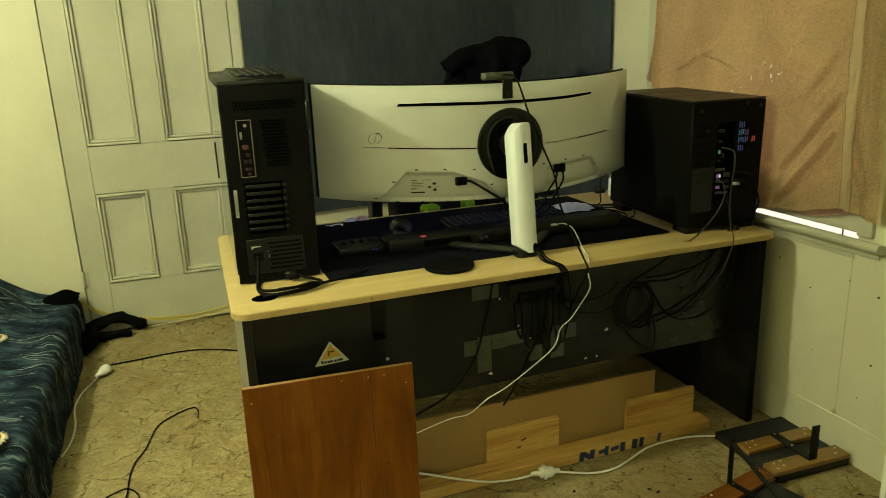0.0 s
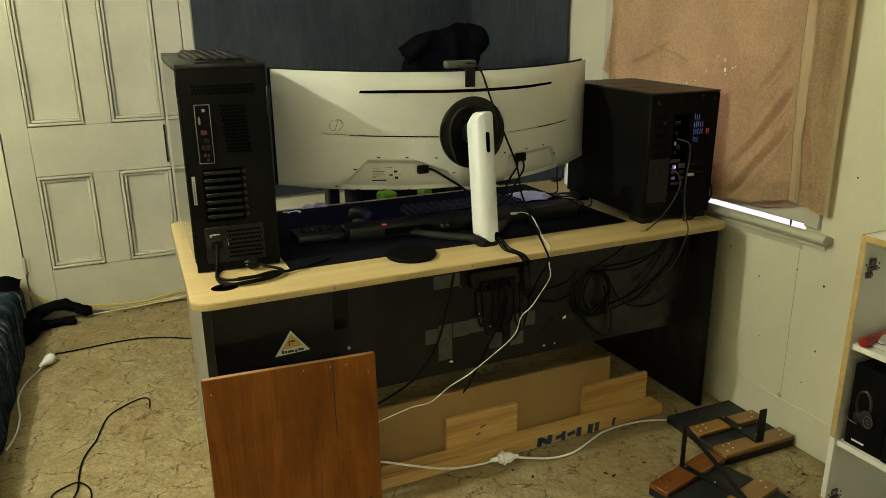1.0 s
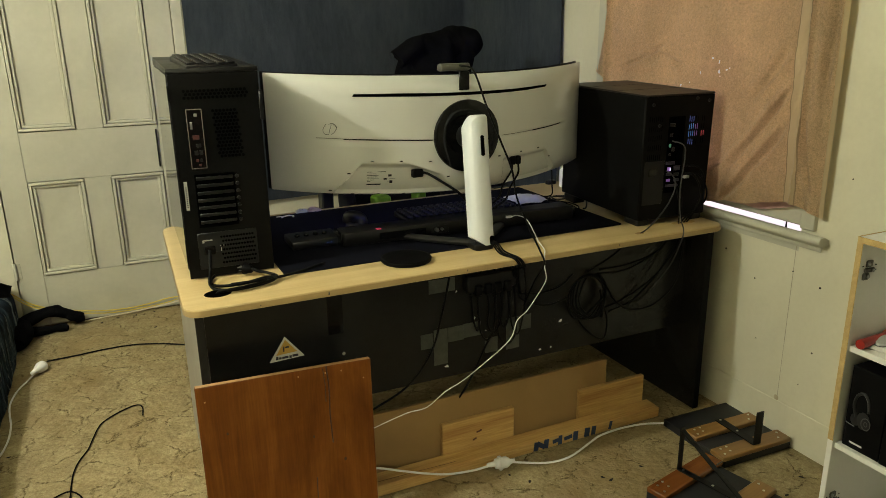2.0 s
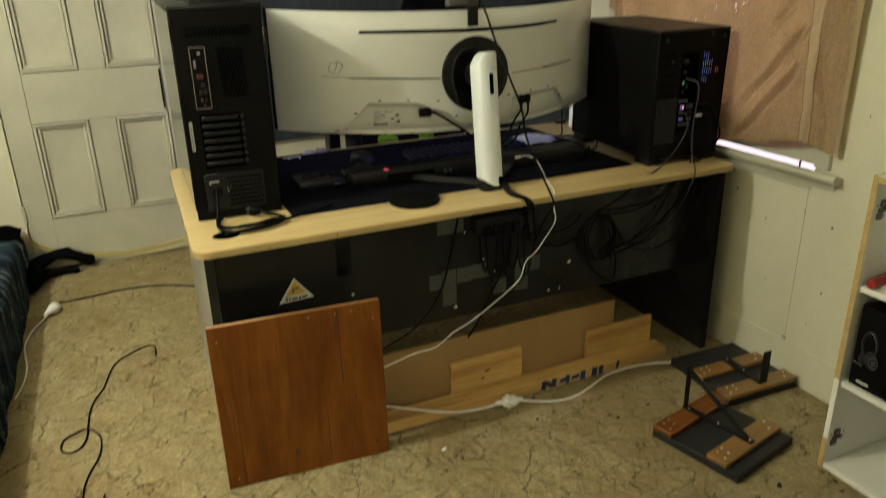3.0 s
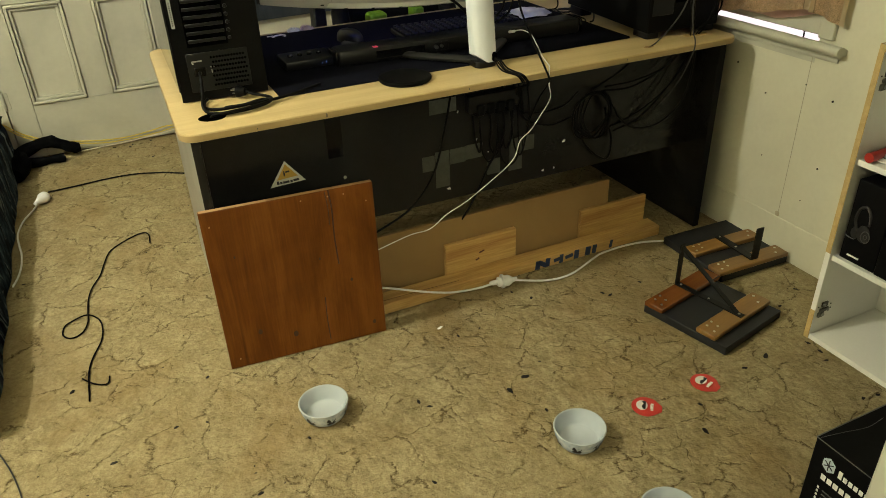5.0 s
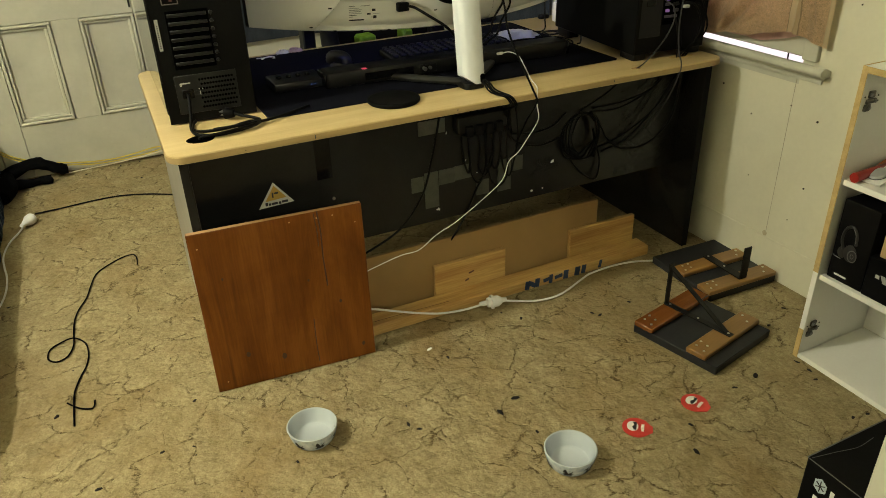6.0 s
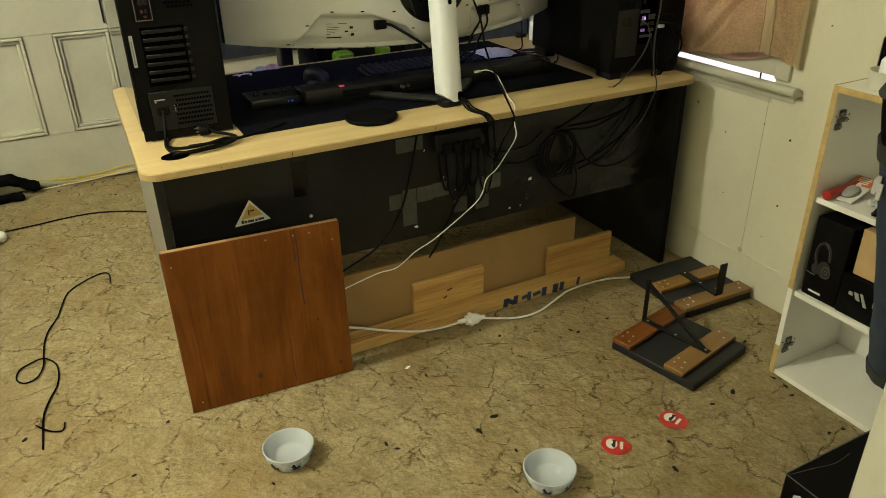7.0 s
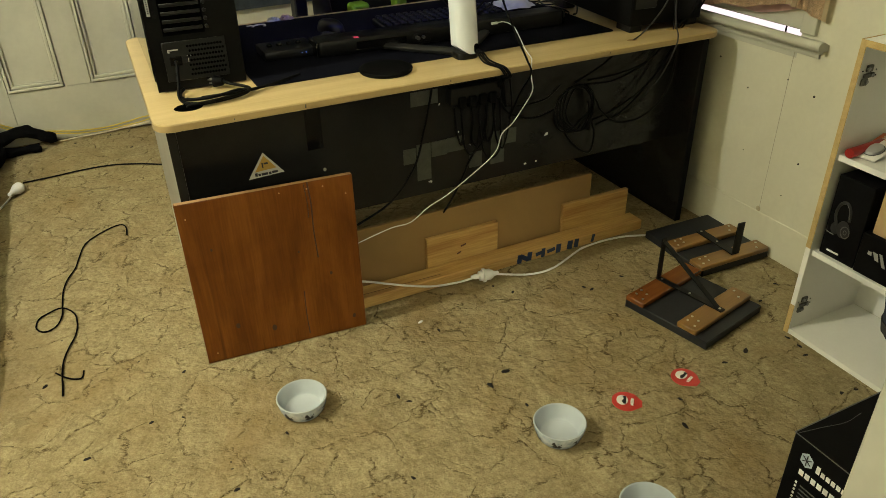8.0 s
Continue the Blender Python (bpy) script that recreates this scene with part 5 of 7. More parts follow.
def coaster():
    bm = B()
    lathe(bm, [(0.0, 0.0115), (0.066, 0.0115), (0.071, 0.0130), (0.0755, 0.012), (0.077, 0.009), (0.076, 0.003), (0.073, 0.0), (0.0, 0.0)], 56)
    solid("round_pad", bm, M["void_soft"], "round black puck on the desk edge", "pad", m=pose(0.655, 0.128, TZ + 0.0003))


coaster()


def soundbar():
    t = thing("soundbar", pose(0.945, 0.354, MZ, 0, 0, -2.4), "long black soundbar lying across the desk mat", "speaker")
    bm = B()
    prism(bm, rounded(-0.42, -0.045, 0.43, 0.045, 0.012), 0.002, 0.048, 0.008)
    part("body", bm, M["black_plastic"], t)
    boxed("end_cap", (-0.428, -0.043, 0.003), (-0.4205, 0.043, 0.047), M["gloss_black"], t, 0.003, here=False)
    boxed("end_cap", (0.4305, -0.043, 0.003), (0.438, 0.043, 0.047), M["gloss_black"], t, 0.003, here=False)
    boxed("rear_strip", (-0.30, -0.0462, 0.014), (-0.14, -0.0452, 0.036), M["gloss_black"], t, here=False)
    boxed("connector_panel", (-0.12, -0.0470, 0.012), (-0.06, -0.0452, 0.038), M["slot_grey"], t, 0.001, here=False)
    bm = B()
    cylinder(bm, (-0.105, -0.054, 0.026), 0.006, 0.016, "y", 12)
    cylinder(bm, (-0.085, -0.051, 0.026), 0.005, 0.010, "y", 12)
    part("plug", bm, M["grey_metal"], t)
    for x in (-0.40, 0.0, 0.41):
        boxed("foot", (x - 0.02, -0.03, 0.0002), (x + 0.02, 0.03, 0.0025), M["black_rubber"], t, here=False)


soundbar()


def interface():
    t = thing("audio_interface", pose(0.455, 0.425, MZ), "small black audio box with blue lights", "audio device")
    boxed("body", (-0.085, -0.06, 0.003), (0.075, 0.06, 0.030), M["black_plastic"], t, 0.006, here=False, seg=2)
    for x in (0.028, 0.040):
        bm = B()
        cylinder(bm, (x, -0.0605, 0.016), 0.0014, 0.003, "y", 8)
        part("indicator", bm, M["led_blue"], t, "blue indicator")
    for x in (-0.06, 0.05):
        boxed("foot", (x - 0.01, -0.05, 0.0002), (x + 0.01, 0.05, 0.0035), M["black_rubber"], t, here=False)
    bm = B()
    for i in range(4):
        cylinder(bm, (-0.055 + i * 0.03, 0.0, 0.033), 0.008, 0.009, "z", 14, bevel=0.002)
    part("knob", bm, M["gloss_black"], t)


interface()


def desk_keyboard():
    t = thing("keyboard", pose(1.037, 0.562, MZ, 2, 0, -1.5), "black mechanical keyboard on the desk mat", "keyboard", "keyboards")
    boxed("case", (-0.225, -0.068, 0.001), (0.225, 0.068, 0.020), M["black_plastic"], t, 0.004, here=False)
    share = None
    for j in range(6):
        for i in range(17):
            x, y = -0.207 + i * 0.0259, -0.054 + j * 0.0214
            if share is None:
                b = B()
                box(b, (-0.0088, -0.0088, 0.0), (0.0088, 0.0088, 0.010), 0.003)
                k = part("key", b, M["black_plastic"], t)
                share = k.data
            else:
                k = new("key", share)
                k.parent = t
            k.location = (x, y, 0.0195)
    bm = B()
    cylinder(bm, (0.045, -0.0685, 0.014), 0.0022, 0.002, "y", 8)
    part("indicator", bm, M["led_white"], t)


desk_keyboard()


def mouse():
    bm = B()

    def f(u, v):
        a, b = u * 2 * math.pi, v * math.pi / 2
        return V(0.033 * math.cos(a) * math.cos(b) ** 0.6, 0.060 * math.sin(a) * math.cos(b) ** 0.6, 0.040 * math.sin(b) ** 0.8)
    sheet(bm, f, 28, 10)
    bmesh.ops.remove_doubles(bm, verts=bm.verts[:], dist=0.0004)
    solid("mouse", bm, M["black_plastic"], "black computer mouse on the desk mat", "mouse", m=pose(0.660, 0.622, MZ + 0.0005, 0, 0, 20))


mouse()


def crumpled(name, place, sx, sy, h, mat, label, category, seed, n=16, freq=5.0):
    bm = B()

    def f(u, v):
        x, y = (u - 0.5) * sx, (v - 0.5) * sy
        k = 1 - max(abs(2 * u - 1), abs(2 * v - 1)) ** 4
        a = math.atan2(v - 0.5, u - 0.5)
        r = 0.12 * noise.noise(V(u * 3.1 + seed, v * 3.3, seed)) + 0.30 * noise.noise(V(2.2 * math.cos(a), 2.2 * math.sin(a), seed)) - 0.16 * abs(math.sin(2 * a)) ** 3
        return V(x * (1 + r), y * (1 + 0.8 * r), h * (0.25 + 0.75 * k) * (0.55 + 0.45 * abs(noise.noise(V(u * freq, v * freq, seed)) * 2)) + 0.0015)
    sheet(bm, f, n, n, 0.0012)
    return solid(name, bm, mat, label, category, m=Matrix.Translation(place))


crumpled("tissue", (1.382, 0.634, MZ), 0.150, 0.150, 0.020, M["tissue"], "crumpled white tissue on the desk mat", "tissue", 2.0, 20, 2.6)
crumpled("tissue", (0.530, 0.868, TZ), 0.05, 0.03, 0.016, M["tissue"], "small crumpled white tissue scrap on the desk", "tissue", 5.0, 10)
crumpled("tissue", (0.578, 0.866, TZ), 0.05, 0.03, 0.018, surface("pinkish_tissue", (0.62, 0.40, 0.38), (0.75, 0.65, 0.62), 0.9, 30, 200, 0.001), "small pinkish tissue scrap on the desk", "tissue", 7.0, 10)


def charger():
    t = thing("charger", pose(1.655, 0.78, TZ), "small white charger standing behind the monitor", "charger")
    boxed("body", (1.643, 0.768, TZ + 0.0005), (1.671, 0.796, TZ + 0.078), M["white_rubber"], t, 0.006, seg=2)
    boxed("pin_base", (1.649, 0.774, TZ + 0.0785), (1.665, 0.790, TZ + 0.084), M["white_rubber"], t, 0.002)


charger()
bm = B()
prism(bm, rounded(1.622, 0.846, 1.672, 0.878, 0.014), TZ + 0.0005, TZ + 0.018, 0.005)
solid("black_adapter", bm, M["black_plastic"], "small rounded black adapter on the desk", "adapter")
cable("black_lead", [(1.470, 0.600, MZ + 0.0035), (1.491, 0.620, MZ + 0.0035), (1.530, 0.600, MZ + 0.0035), (1.520, 0.565, MZ + 0.0035), (1.480, 0.575, MZ + 0.004), (1.491, 0.606, MZ + 0.008), (1.550, 0.578, MZ + 0.010), (1.577, 0.548, MZ + 0.012), (1.549, 0.463, MZ + 0.014), (1.508, 0.405, MZ + 0.0035), (1.486, 0.392, MZ + 0.0035)], 0.0032, M["black_plastic"], "thin black lead looped on the mat corner")
cable("white_lead", [(1.660, 0.785, TZ + 0.082), (1.668, 0.775, TZ + 0.12), (1.664, 0.77, TZ + 0.17), (1.655, 0.78, TZ + 0.24)], 0.0030, M["white_rubber"], "white lead rising behind the monitor")
bm = B()
for lo, hi in (((0.637, 0.322), (0.651, 0.3242)), ((0.637, 0.329), (0.651, 0.3312)), ((0.637, 0.336), (0.651, 0.3382)), ((0.6365, 0.324), (0.6385, 0.337)), ((0.6495, 0.324), (0.6515, 0.337))):
    box(bm, (*lo, MZ + 0.0478), (*hi, MZ + 0.0488))
solid("indicator_light", bm, M["led_red"], "tiny red lit digit on the soundbar", "indicator")

# ---- cables on and over the desk ----
G = "desk cables"
K, Wt, Gy = M["black_rubber"], M["white_rubber"], M["grey_rubber"]
cable("power_cable", [(0.106, 0.232, 0.812), (0.103, 0.212, 0.795), (0.096, 0.185, 0.762), (0.088, 0.150, 0.742), (0.097, 0.112, 0.737), (0.135, 0.090, 0.736), (0.190, 0.090, 0.737), (0.248, 0.112, 0.738), (0.268, 0.142, 0.739), (0.256, 0.166, 0.741), (0.228, 0.186, 0.746), (0.212, 0.200, 0.752)], 0.0044, K, "looped black power lead behind the tower", "cable", G)
cable("power_cable", [(0.096, 0.098, 0.727), (0.104, 0.088, 0.737), (0.140, 0.078, 0.742), (0.200, 0.084, 0.744), (0.250, 0.106, 0.742), (0.262, 0.132, 0.740), (0.235, 0.146, 0.738), (0.180, 0.128, 0.737), (0.140, 0.112, 0.744), (0.205, 0.100, 0.747), (0.262, 0.122, 0.741), (0.330, 0.150, 0.7385), (0.420, 0.190, 0.741)], 0.0042, K, "looped black power lead behind the tower", "cable", G)
cable("power_cable", [(0.112, 0.228, 0.738), (0.098, 0.200, 0.7355), (0.095, 0.160, 0.7355), (0.112, 0.124, 0.740), (0.150, 0.100, 0.745), (0.205, 0.108, 0.7455), (0.240, 0.130, 0.744)], 0.0042, K, "looped black power lead behind the tower", "cable", G)
t = thing("power_plug", pose(0.202, 0.208, TZ + 0.006, 0, 0, -38), "black three-pin plug resting on its coiled lead", "plug", G)
bm = B()
cylinder(bm, (0.0, 0.0, 0.014), 0.017, 0.026, "x", 18, 0.010, 0.002)
part("body", bm, K, t)
bm = B()
for y, z in ((-0.006, 0.019), (0.006, 0.019), (0.0, 0.008)):
    box(bm, (-0.028, y - 0.003, z - 0.0008), (-0.0125, y + 0.003, z + 0.0008))
part("pins", bm, M["grey_metal"], t)
# webcam lead, hub leads
cable("webcam_lead", [(0.908, 0.262, 1.286), (0.912, 0.18, 1.275), (0.905, 0.085, 1.18), (0.950, 0.075, 1.07), (0.985, 0.070, 0.985), (0.995, 0.055, 0.90), (1.020, 0.010, 0.80), (1.040, -0.012, 0.742), (1.052, -0.018, 0.700), (1.068, 0.06, 0.62), (1.06, 0.11, 0.52)], 0.0030, K, "black webcam lead dropping over the desk edge", "cable", G)
for i, dx in enumerate((0.0, 0.006, 0.013, 0.019)):
    cable("display_lead", [(0.936, 0.116, 0.764), (0.936 + dx, 0.095, 0.748), (0.933 + dx, 0.060, 0.7355 + 0.003 * (i % 2)), (0.935 + dx, 0.028, 0.7335 + 0.003 * (i == 3)), (0.946 + dx, -0.006, 0.733), (0.955 + dx, -0.0145, 0.724), (0.967 + dx, -0.0145, 0.705), (0.980 + dx, 0.012, 0.690), (1.0 + dx, 0.08, 0.655), (1.03 + dx, 0.115, 0.60 - 0.012 * i)], 0.0024, K, "black lead from the stand over the desk edge", "cable", G)
t = thing("monitor_plugs", pose(1.09, 0.27, 0.99), "black display plugs and leads under the monitor", "plug")
bm = B()
y = mon_surf(1.105, 0.975)
for x in (1.092, 1.113):
    box(bm, (x, y - 0.006, 0.960), (x + 0.018, y + 0.012, 0.988), 0.003)
part("plugs", bm, K, t, here=True)
y2 = mon_surf(0.74, 0.985)
bm = B()
box(bm, (0.745, y2 + 0.006, 0.948), (0.782, y2 + 0.024, 0.974), 0.003)
part("plug", bm, K, t, here=True)
cable("display_lead", [(0.780, y2 + 0.012, 0.962), (0.80, y2 + 0.004, 0.955), (0.83, 0.225, 0.932), (0.87, 0.205, 0.902), (0.90, 0.21, 0.87)], 0.0042, K, "black lead plugged into the monitor", "cable", G)
cable("display_lead", [(1.100, y, 0.965), (1.094, y - 0.004, 0.94), (1.05, 0.24, 0.90), (1.02, 0.21, 0.87), (0.97, 0.20, 0.84)], 0.0033, K, "black lead plugged into the monitor", "cable", G)
cable("display_lead", [(1.122, y, 0.965), (1.120, y - 0.004, 0.93), (1.085, 0.25, 0.89), (1.06, 0.24, 0.85), (1.0, 0.24, 0.82)], 0.0033, K, "black lead plugged into the monitor", "cable", G)
# leads of the squat case
cable("case_lead", [(1.625, 0.095, 1.02), (1.640, 0.055, 1.01), (1.640, 0.045, 0.97), (1.628, 0.040, 0.90), (1.622, 0.035, 0.83), (1.618, 0.018, 0.765), (1.605, -0.012, 0.738), (1.594, -0.018, 0.700), (1.585, 0.02, 0.60), (1.56, 0.08, 0.50)], 0.0023, Gy, "dark grey lead over the desk edge", "cable", G)
cable("case_lead", [(1.604, 0.092, 0.920), (1.610, 0.060, 0.905), (1.612, 0.050, 0.870), (1.590, 0.050, 0.820), (1.545, 0.046, 0.775), (1.495, 0.040, 0.742), (1.466, 0.040, 0.729)], 0.0023, Gy, "dark grey lead into a desk hole", "cable", G)
for i, (x, z) in enumerate(((1.672, 0.905), (1.688, 0.93), (1.70, 0.90))):
    cable("case_lead", [(x, 0.088, z), (x + 0.022, 0.058, z), (x + 0.052, 0.050, z - 0.05), (x + 0.056, 0.060, 0.80), (1.715 - 0.012 * i, 0.072, 0.752), (1.70 - 0.012 * i, 0.080, 0.728)], 0.0030, K, "black lead into a desk hole", "cable", G)
for x in (1.655, 1.668):
    cable("case_lead", [(x, 0.092, 0.86), (x + 0.006, 0.078, 0.80), (x + 0.010, 0.076, 0.728)], 0.0027, K, "black lead into a desk hole", "cable", G)
t = thing("cable_plug", pose(1.66, 0.08, 0.90), "silver-shelled plug in the computer case", "plug")
bm = B()
box(bm, (1.660, 0.060, 0.893), (1.682, 0.075, 0.902), 0.002)
part("shell", bm, M["silver_print"], t, here=True)
cable("mouse_lead", [(1.40, 0.60, MZ + 0.003), (1.455, 0.56, MZ + 0.004), (1.49, 0.50, MZ + 0.005), (1.495, 0.44, MZ + 0.003), (1.47, 0.40, MZ + 0.003)], 0.0028, K, "thin black lead on the desk mat", "cable", G)
cable("mouse_lead", [(1.44, 0.66, MZ + 0.004), (1.49, 0.62, MZ + 0.01), (1.52, 0.66, MZ + 0.05), (1.54, 0.70, MZ + 0.15)], 0.0028, K, "thin black lead beside the computer case", "cable", G)
# white lead over the edge and down behind the red board
cable("white_lead", [(1.118, 0.300, 0.772), (1.140, 0.290, 0.775), (1.158, 0.262, 0.765), (1.140, 0.190, 0.745), (1.100, 0.095, 0.739), (1.072, 0.016, 0.737), (1.056, -0.012, 0.730), (1.054, -0.017, 0.690), (1.064, -0.010, 0.643), (1.033, 0.0, 0.585), (1.003, 0.0, 0.549), (0.969, 0.0, 0.524), (0.954, 0.0, 0.480), (0.934, 0.0, 0.456), (0.900, 0.0, 0.432), (0.824, 0.0, 0.386), (0.774, 0.0, 0.359), (0.716, 0.0, 0.336), (0.657, 0.0, 0.300), (0.601, 0.002, 0.296), (0.554, 0.005, 0.286), (0.470, 0.012, 0.262)], 0.0018, Wt, "thin white lead trailing from the desk down to the boards", "cable", G, steps=5)
bm = B()
box(bm, (1.098, 0.296, 0.768), (1.122, 0.306, 0.776), 0.002)
solid("white_plug", bm, Wt, "white plug of a thin lead", "plug")

# ---- under the desk ----
U = "cables under the desk"
t = thing("power_board", pose(0.93, 0.12, 0.60), "black power board fixed under the desk top", "power board")
boxed("body", (0.845, 0.095, 0.60), (1.020, 0.1335, 0.655), M["black_plastic"], t, 0.004)
for x in (0.87, 0.905, 0.94, 0.975):
    boxed("plug", (x, 0.085, 0.590), (x + 0.026, 0.125, 0.625), K, t, 0.004)
for i, (x, low, swing, r) in enumerate(((0.862, 0.470, 0.030, 0.0034), (0.884, 0.425, 0.062, 0.0030), (0.921, 0.445, 0.040, 0.0036), (0.944, 0.400, 0.085, 0.0028), (0.969, 0.455, 0.030, 0.0034), (0.996, 0.430, 0.055, 0.0030))):
    d = 0.10 + 0.022 * ((i * 7) % 5) / 4
    cable("board_lead", [(x, 0.105, 0.590), (x + 0.003, 0.100, 0.54 - 0.01 * (i % 2)), (x + swing * 0.25, d, low + 0.03), (x + swing * 0.6, d - 0.004, low), (x + swing, 0.108, low + 0.035), (x + swing + 0.010 * (i % 3), 0.115, 0.55), (x + swing * 0.8 + 0.02, 0.118, 0.68)], r, K, "black lead looping under the desk", "cable", U)
c = (1.302, 0.095, 0.512)
for i in range(5):
    r = 0.082 - 0.007 * i
    bm = B()
    pts = [(c[0] + (r + 0.008 * math.sin(3 * a + i)) * math.cos(a) * 0.95 + 0.006 * i, c[1] + 0.012 * math.sin(a * 2 + i) + 0.003 * i, c[2] + (r + 0.01 * math.cos(2 * a + i)) * math.sin(a) * 1.1) for a in [2 * math.pi * k / 14 for k in range(16 + i)]]
    tube(bm, pts, 0.0031, 7, 4)
    solid("coiled_cable", bm, K, "coil of black cable hanging under the desk", "cable", U)
for pts in ([(1.345, 0.10, 0.590), (1.395, 0.10, 0.520), (1.416, 0.10, 0.485), (1.481, 0.10, 0.435), (1.583, 0.10, 0.428), (1.660, 0.09, 0.480), (1.690, 0.08, 0.560), (1.700, 0.08, 0.69)],
            [(1.35, 0.10, 0.601), (1.469, 0.10, 0.603), (1.591, 0.10, 0.630), (1.665, 0.10, 0.690)],
            [(1.35, 0.11, 0.585), (1.47, 0.11, 0.580), (1.60, 0.11, 0.625), (1.690, 0.11, 0.695)],
            [(1.375, 0.11, 0.45), (1.48, 0.11, 0.475), (1.60, 0.10, 0.545), (1.68, 0.09, 0.64), (1.70, 0.09, 0.695)],
            [(1.41, 0.115, 0.432), (1.52, 0.115, 0.462), (1.63, 0.11, 0.56), (1.69, 0.10, 0.66)],
            [(1.27, 0.11, 0.480), (1.285, 0.11, 0.42), (1.34, 0.11, 0.36), (1.395, 0.115, 0.335), (1.410, 0.12, 0.40), (1.385, 0.12, 0.47), (1.372, 0.12, 0.52)],
            [(1.25, 0.11, 0.60), (1.20, 0.115, 0.56), (1.12, 0.12, 0.55), (1.05, 0.12, 0.56)],
            [(1.24, 0.11, 0.52), (1.16, 0.12, 0.50), (1.07, 0.12, 0.53), (1.03, 0.12, 0.58)],
            [(1.30, 0.10, 0.60), (1.40, 0.09, 0.65), (1.47, 0.09, 0.70)],
            [(0.800, 0.120, 0.69), (0.785, 0.120, 0.612), (0.768, 0.120, 0.542), (0.728, 0.120, 0.418), (0.645, 0.120, 0.319), (0.517, 0.118, 0.263), (0.40, 0.115, 0.22)],
            [(0.985, 0.120, 0.52), (0.972, 0.120, 0.462), (0.930, 0.120, 0.412), (0.887, 0.120, 0.330), (0.843, 0.128, 0.248), (0.80, 0.20, 0.12)]):
    cable("loose_cable", pts, 0.0036, K, "loose black cable hanging under the desk", "cable", U)
bm = B()
cylinder(bm, (1.372, 0.105, 0.44), 0.008, 0.03, "z", 10, bevel=0.002)
solid("cable_tie", bm, K, "black strain relief on a hanging cable", "cable", U)


# ---- boards leaning at the desk ----
def leaning(name, bl, ax, up, w, h, th, mat, label, bevel=0.001):
    """A board of width w and height h from its lower near corner, thickness away from the room."""
    x = Vector(ax).normalized()
    z = Vector(up).normalized()
    y = z.cross(x).normalized()
    z = x.cross(y)
    m = Matrix((x.to_4d(), y.to_4d(), z.to_4d(), (0, 0, 0, 1))).transposed()
    m.col[3] = (*bl, 1)
    t = thing(name, m, label, "board")
    bm = B()
    box(bm, (0, 0, 0), (w, th, h), bevel)
    return t, bm


t, bm = leaning("red_board", (0.003, -0.001, 0.002), (0.474, -0.034, 0), (0.005, 0.016, 0.505), 0.475, 0.505, 0.016, None, "reddish varnished timber board leaning against the desk")
part("face", bm, M["red_board"], t, "orange-brown varnished timber with dark knots")
bm = B()
box(bm, (0.002, 0.0012, 0.5054), (0.473, 0.0148, 0.5062))
part("top_edge", bm, M["board_edge"], t, "pale sawn top edge")
for x, z in ((0.022, 0.462), (0.452, 0.452), (0.39, 0.485), (0.345, 0.486), (0.27, 0.488), (0.03, 0.03)):
    bm = B()
    cylinder(bm, (x, -0.0004, z), 0.0022, 0.002, "y", 8)
    part("nail_head", bm, M["board_edge"], t)
knot = plain("dark_knot", (0.04, 0.012, 0.005), 0.5)
for x, z, r in ((0.1, 0.105, 0.006), (0.20, 0.07, 0.007), (0.44, 0.045, 0.005), (0.30, 0.30, 0.003), (0.385, 0.21, 0.004), (0.07, 0.36, 0.003)):
    bm = B()
    lathe(bm, [(0.0, 0.0), (r, 0.0)], 12, (x, z, 0))
    for v in bm.verts:
        v.co = V(v.co.x, -0.0006, z + (v.co.y - z) * 1.5)
    part("knot", bm, knot, t)
bm = B()
tube(bm, [(0.348, -0.0004, 0.505), (0.352, -0.0004, 0.44), (0.350, -0.0004, 0.36), (0.353, -0.0004, 0.27)], 0.0021, 5, 4)
tube(bm, [(0.338, -0.0004, 0.50), (0.342, -0.0004, 0.45), (0.341, -0.0004, 0.40)], 0.0012, 5, 4)
tube(bm, [(0.300, -0.0004, 0.17), (0.298, -0.0004, 0.09), (0.300, -0.0004, 0.02)], 0.0015, 5, 4)
part("split", bm, plain("dark_split", (0.05, 0.014, 0.006), 0.6), t, "dark split along the grain")

mdf = thing("mdf_board", pose(0.8, 0.12, 0), "brown hardboard sheet standing under the desk", "board")
bm = B()
box(bm, (0.17, 0.1365, 0.001), (1.430, 0.1485, 0.234), 0.0008)
part("sheet", bm, M["mdf"], mdf, here=True)
boxed("sawn_edge", (1.4302, 0.1370, 0.001), (1.4312, 0.1480, 0.233), M["chipboard"], mdf)
for n, x0, x1, z1 in (("a", 0.761, 1.033, 0.147), ("b", 1.305, 1.594, 0.143)):
    t = thing("pine_offcut", pose((x0 + x1) / 2, 0.128, 0), "pale pine offcut standing behind a pine stud", "board", "pine offcuts")
    boxed("plank", (x0, 0.1185, 0.001), (x1, 0.1355, z1), M["pine"], t, 0.0015)
    if n == "a":
        bm = B()
        for x, z, r in ((0.897, 0.092, 0.010), (0.880, 0.066, 0.007)):
            tube(bm, [(x - r, 0.1190, z - 0.002), (x, 0.1186, z), (x + r, 0.1190, z + 0.003)], 0.0030, 6, 4)
        part("knot", bm, plain("pine_knot", (0.10, 0.03, 0.012), 0.5), t, "dark red knots", True)
stud = thing("pine_stud", pose(0.95, 0.07, 0), "pine stud with blue paint marks on the floor", "board")
boxed("timber", (0.20, 0.046, 0.001), (1.614, 0.1175, 0.040), M["pine"], stud, 0.003)
bm = B()
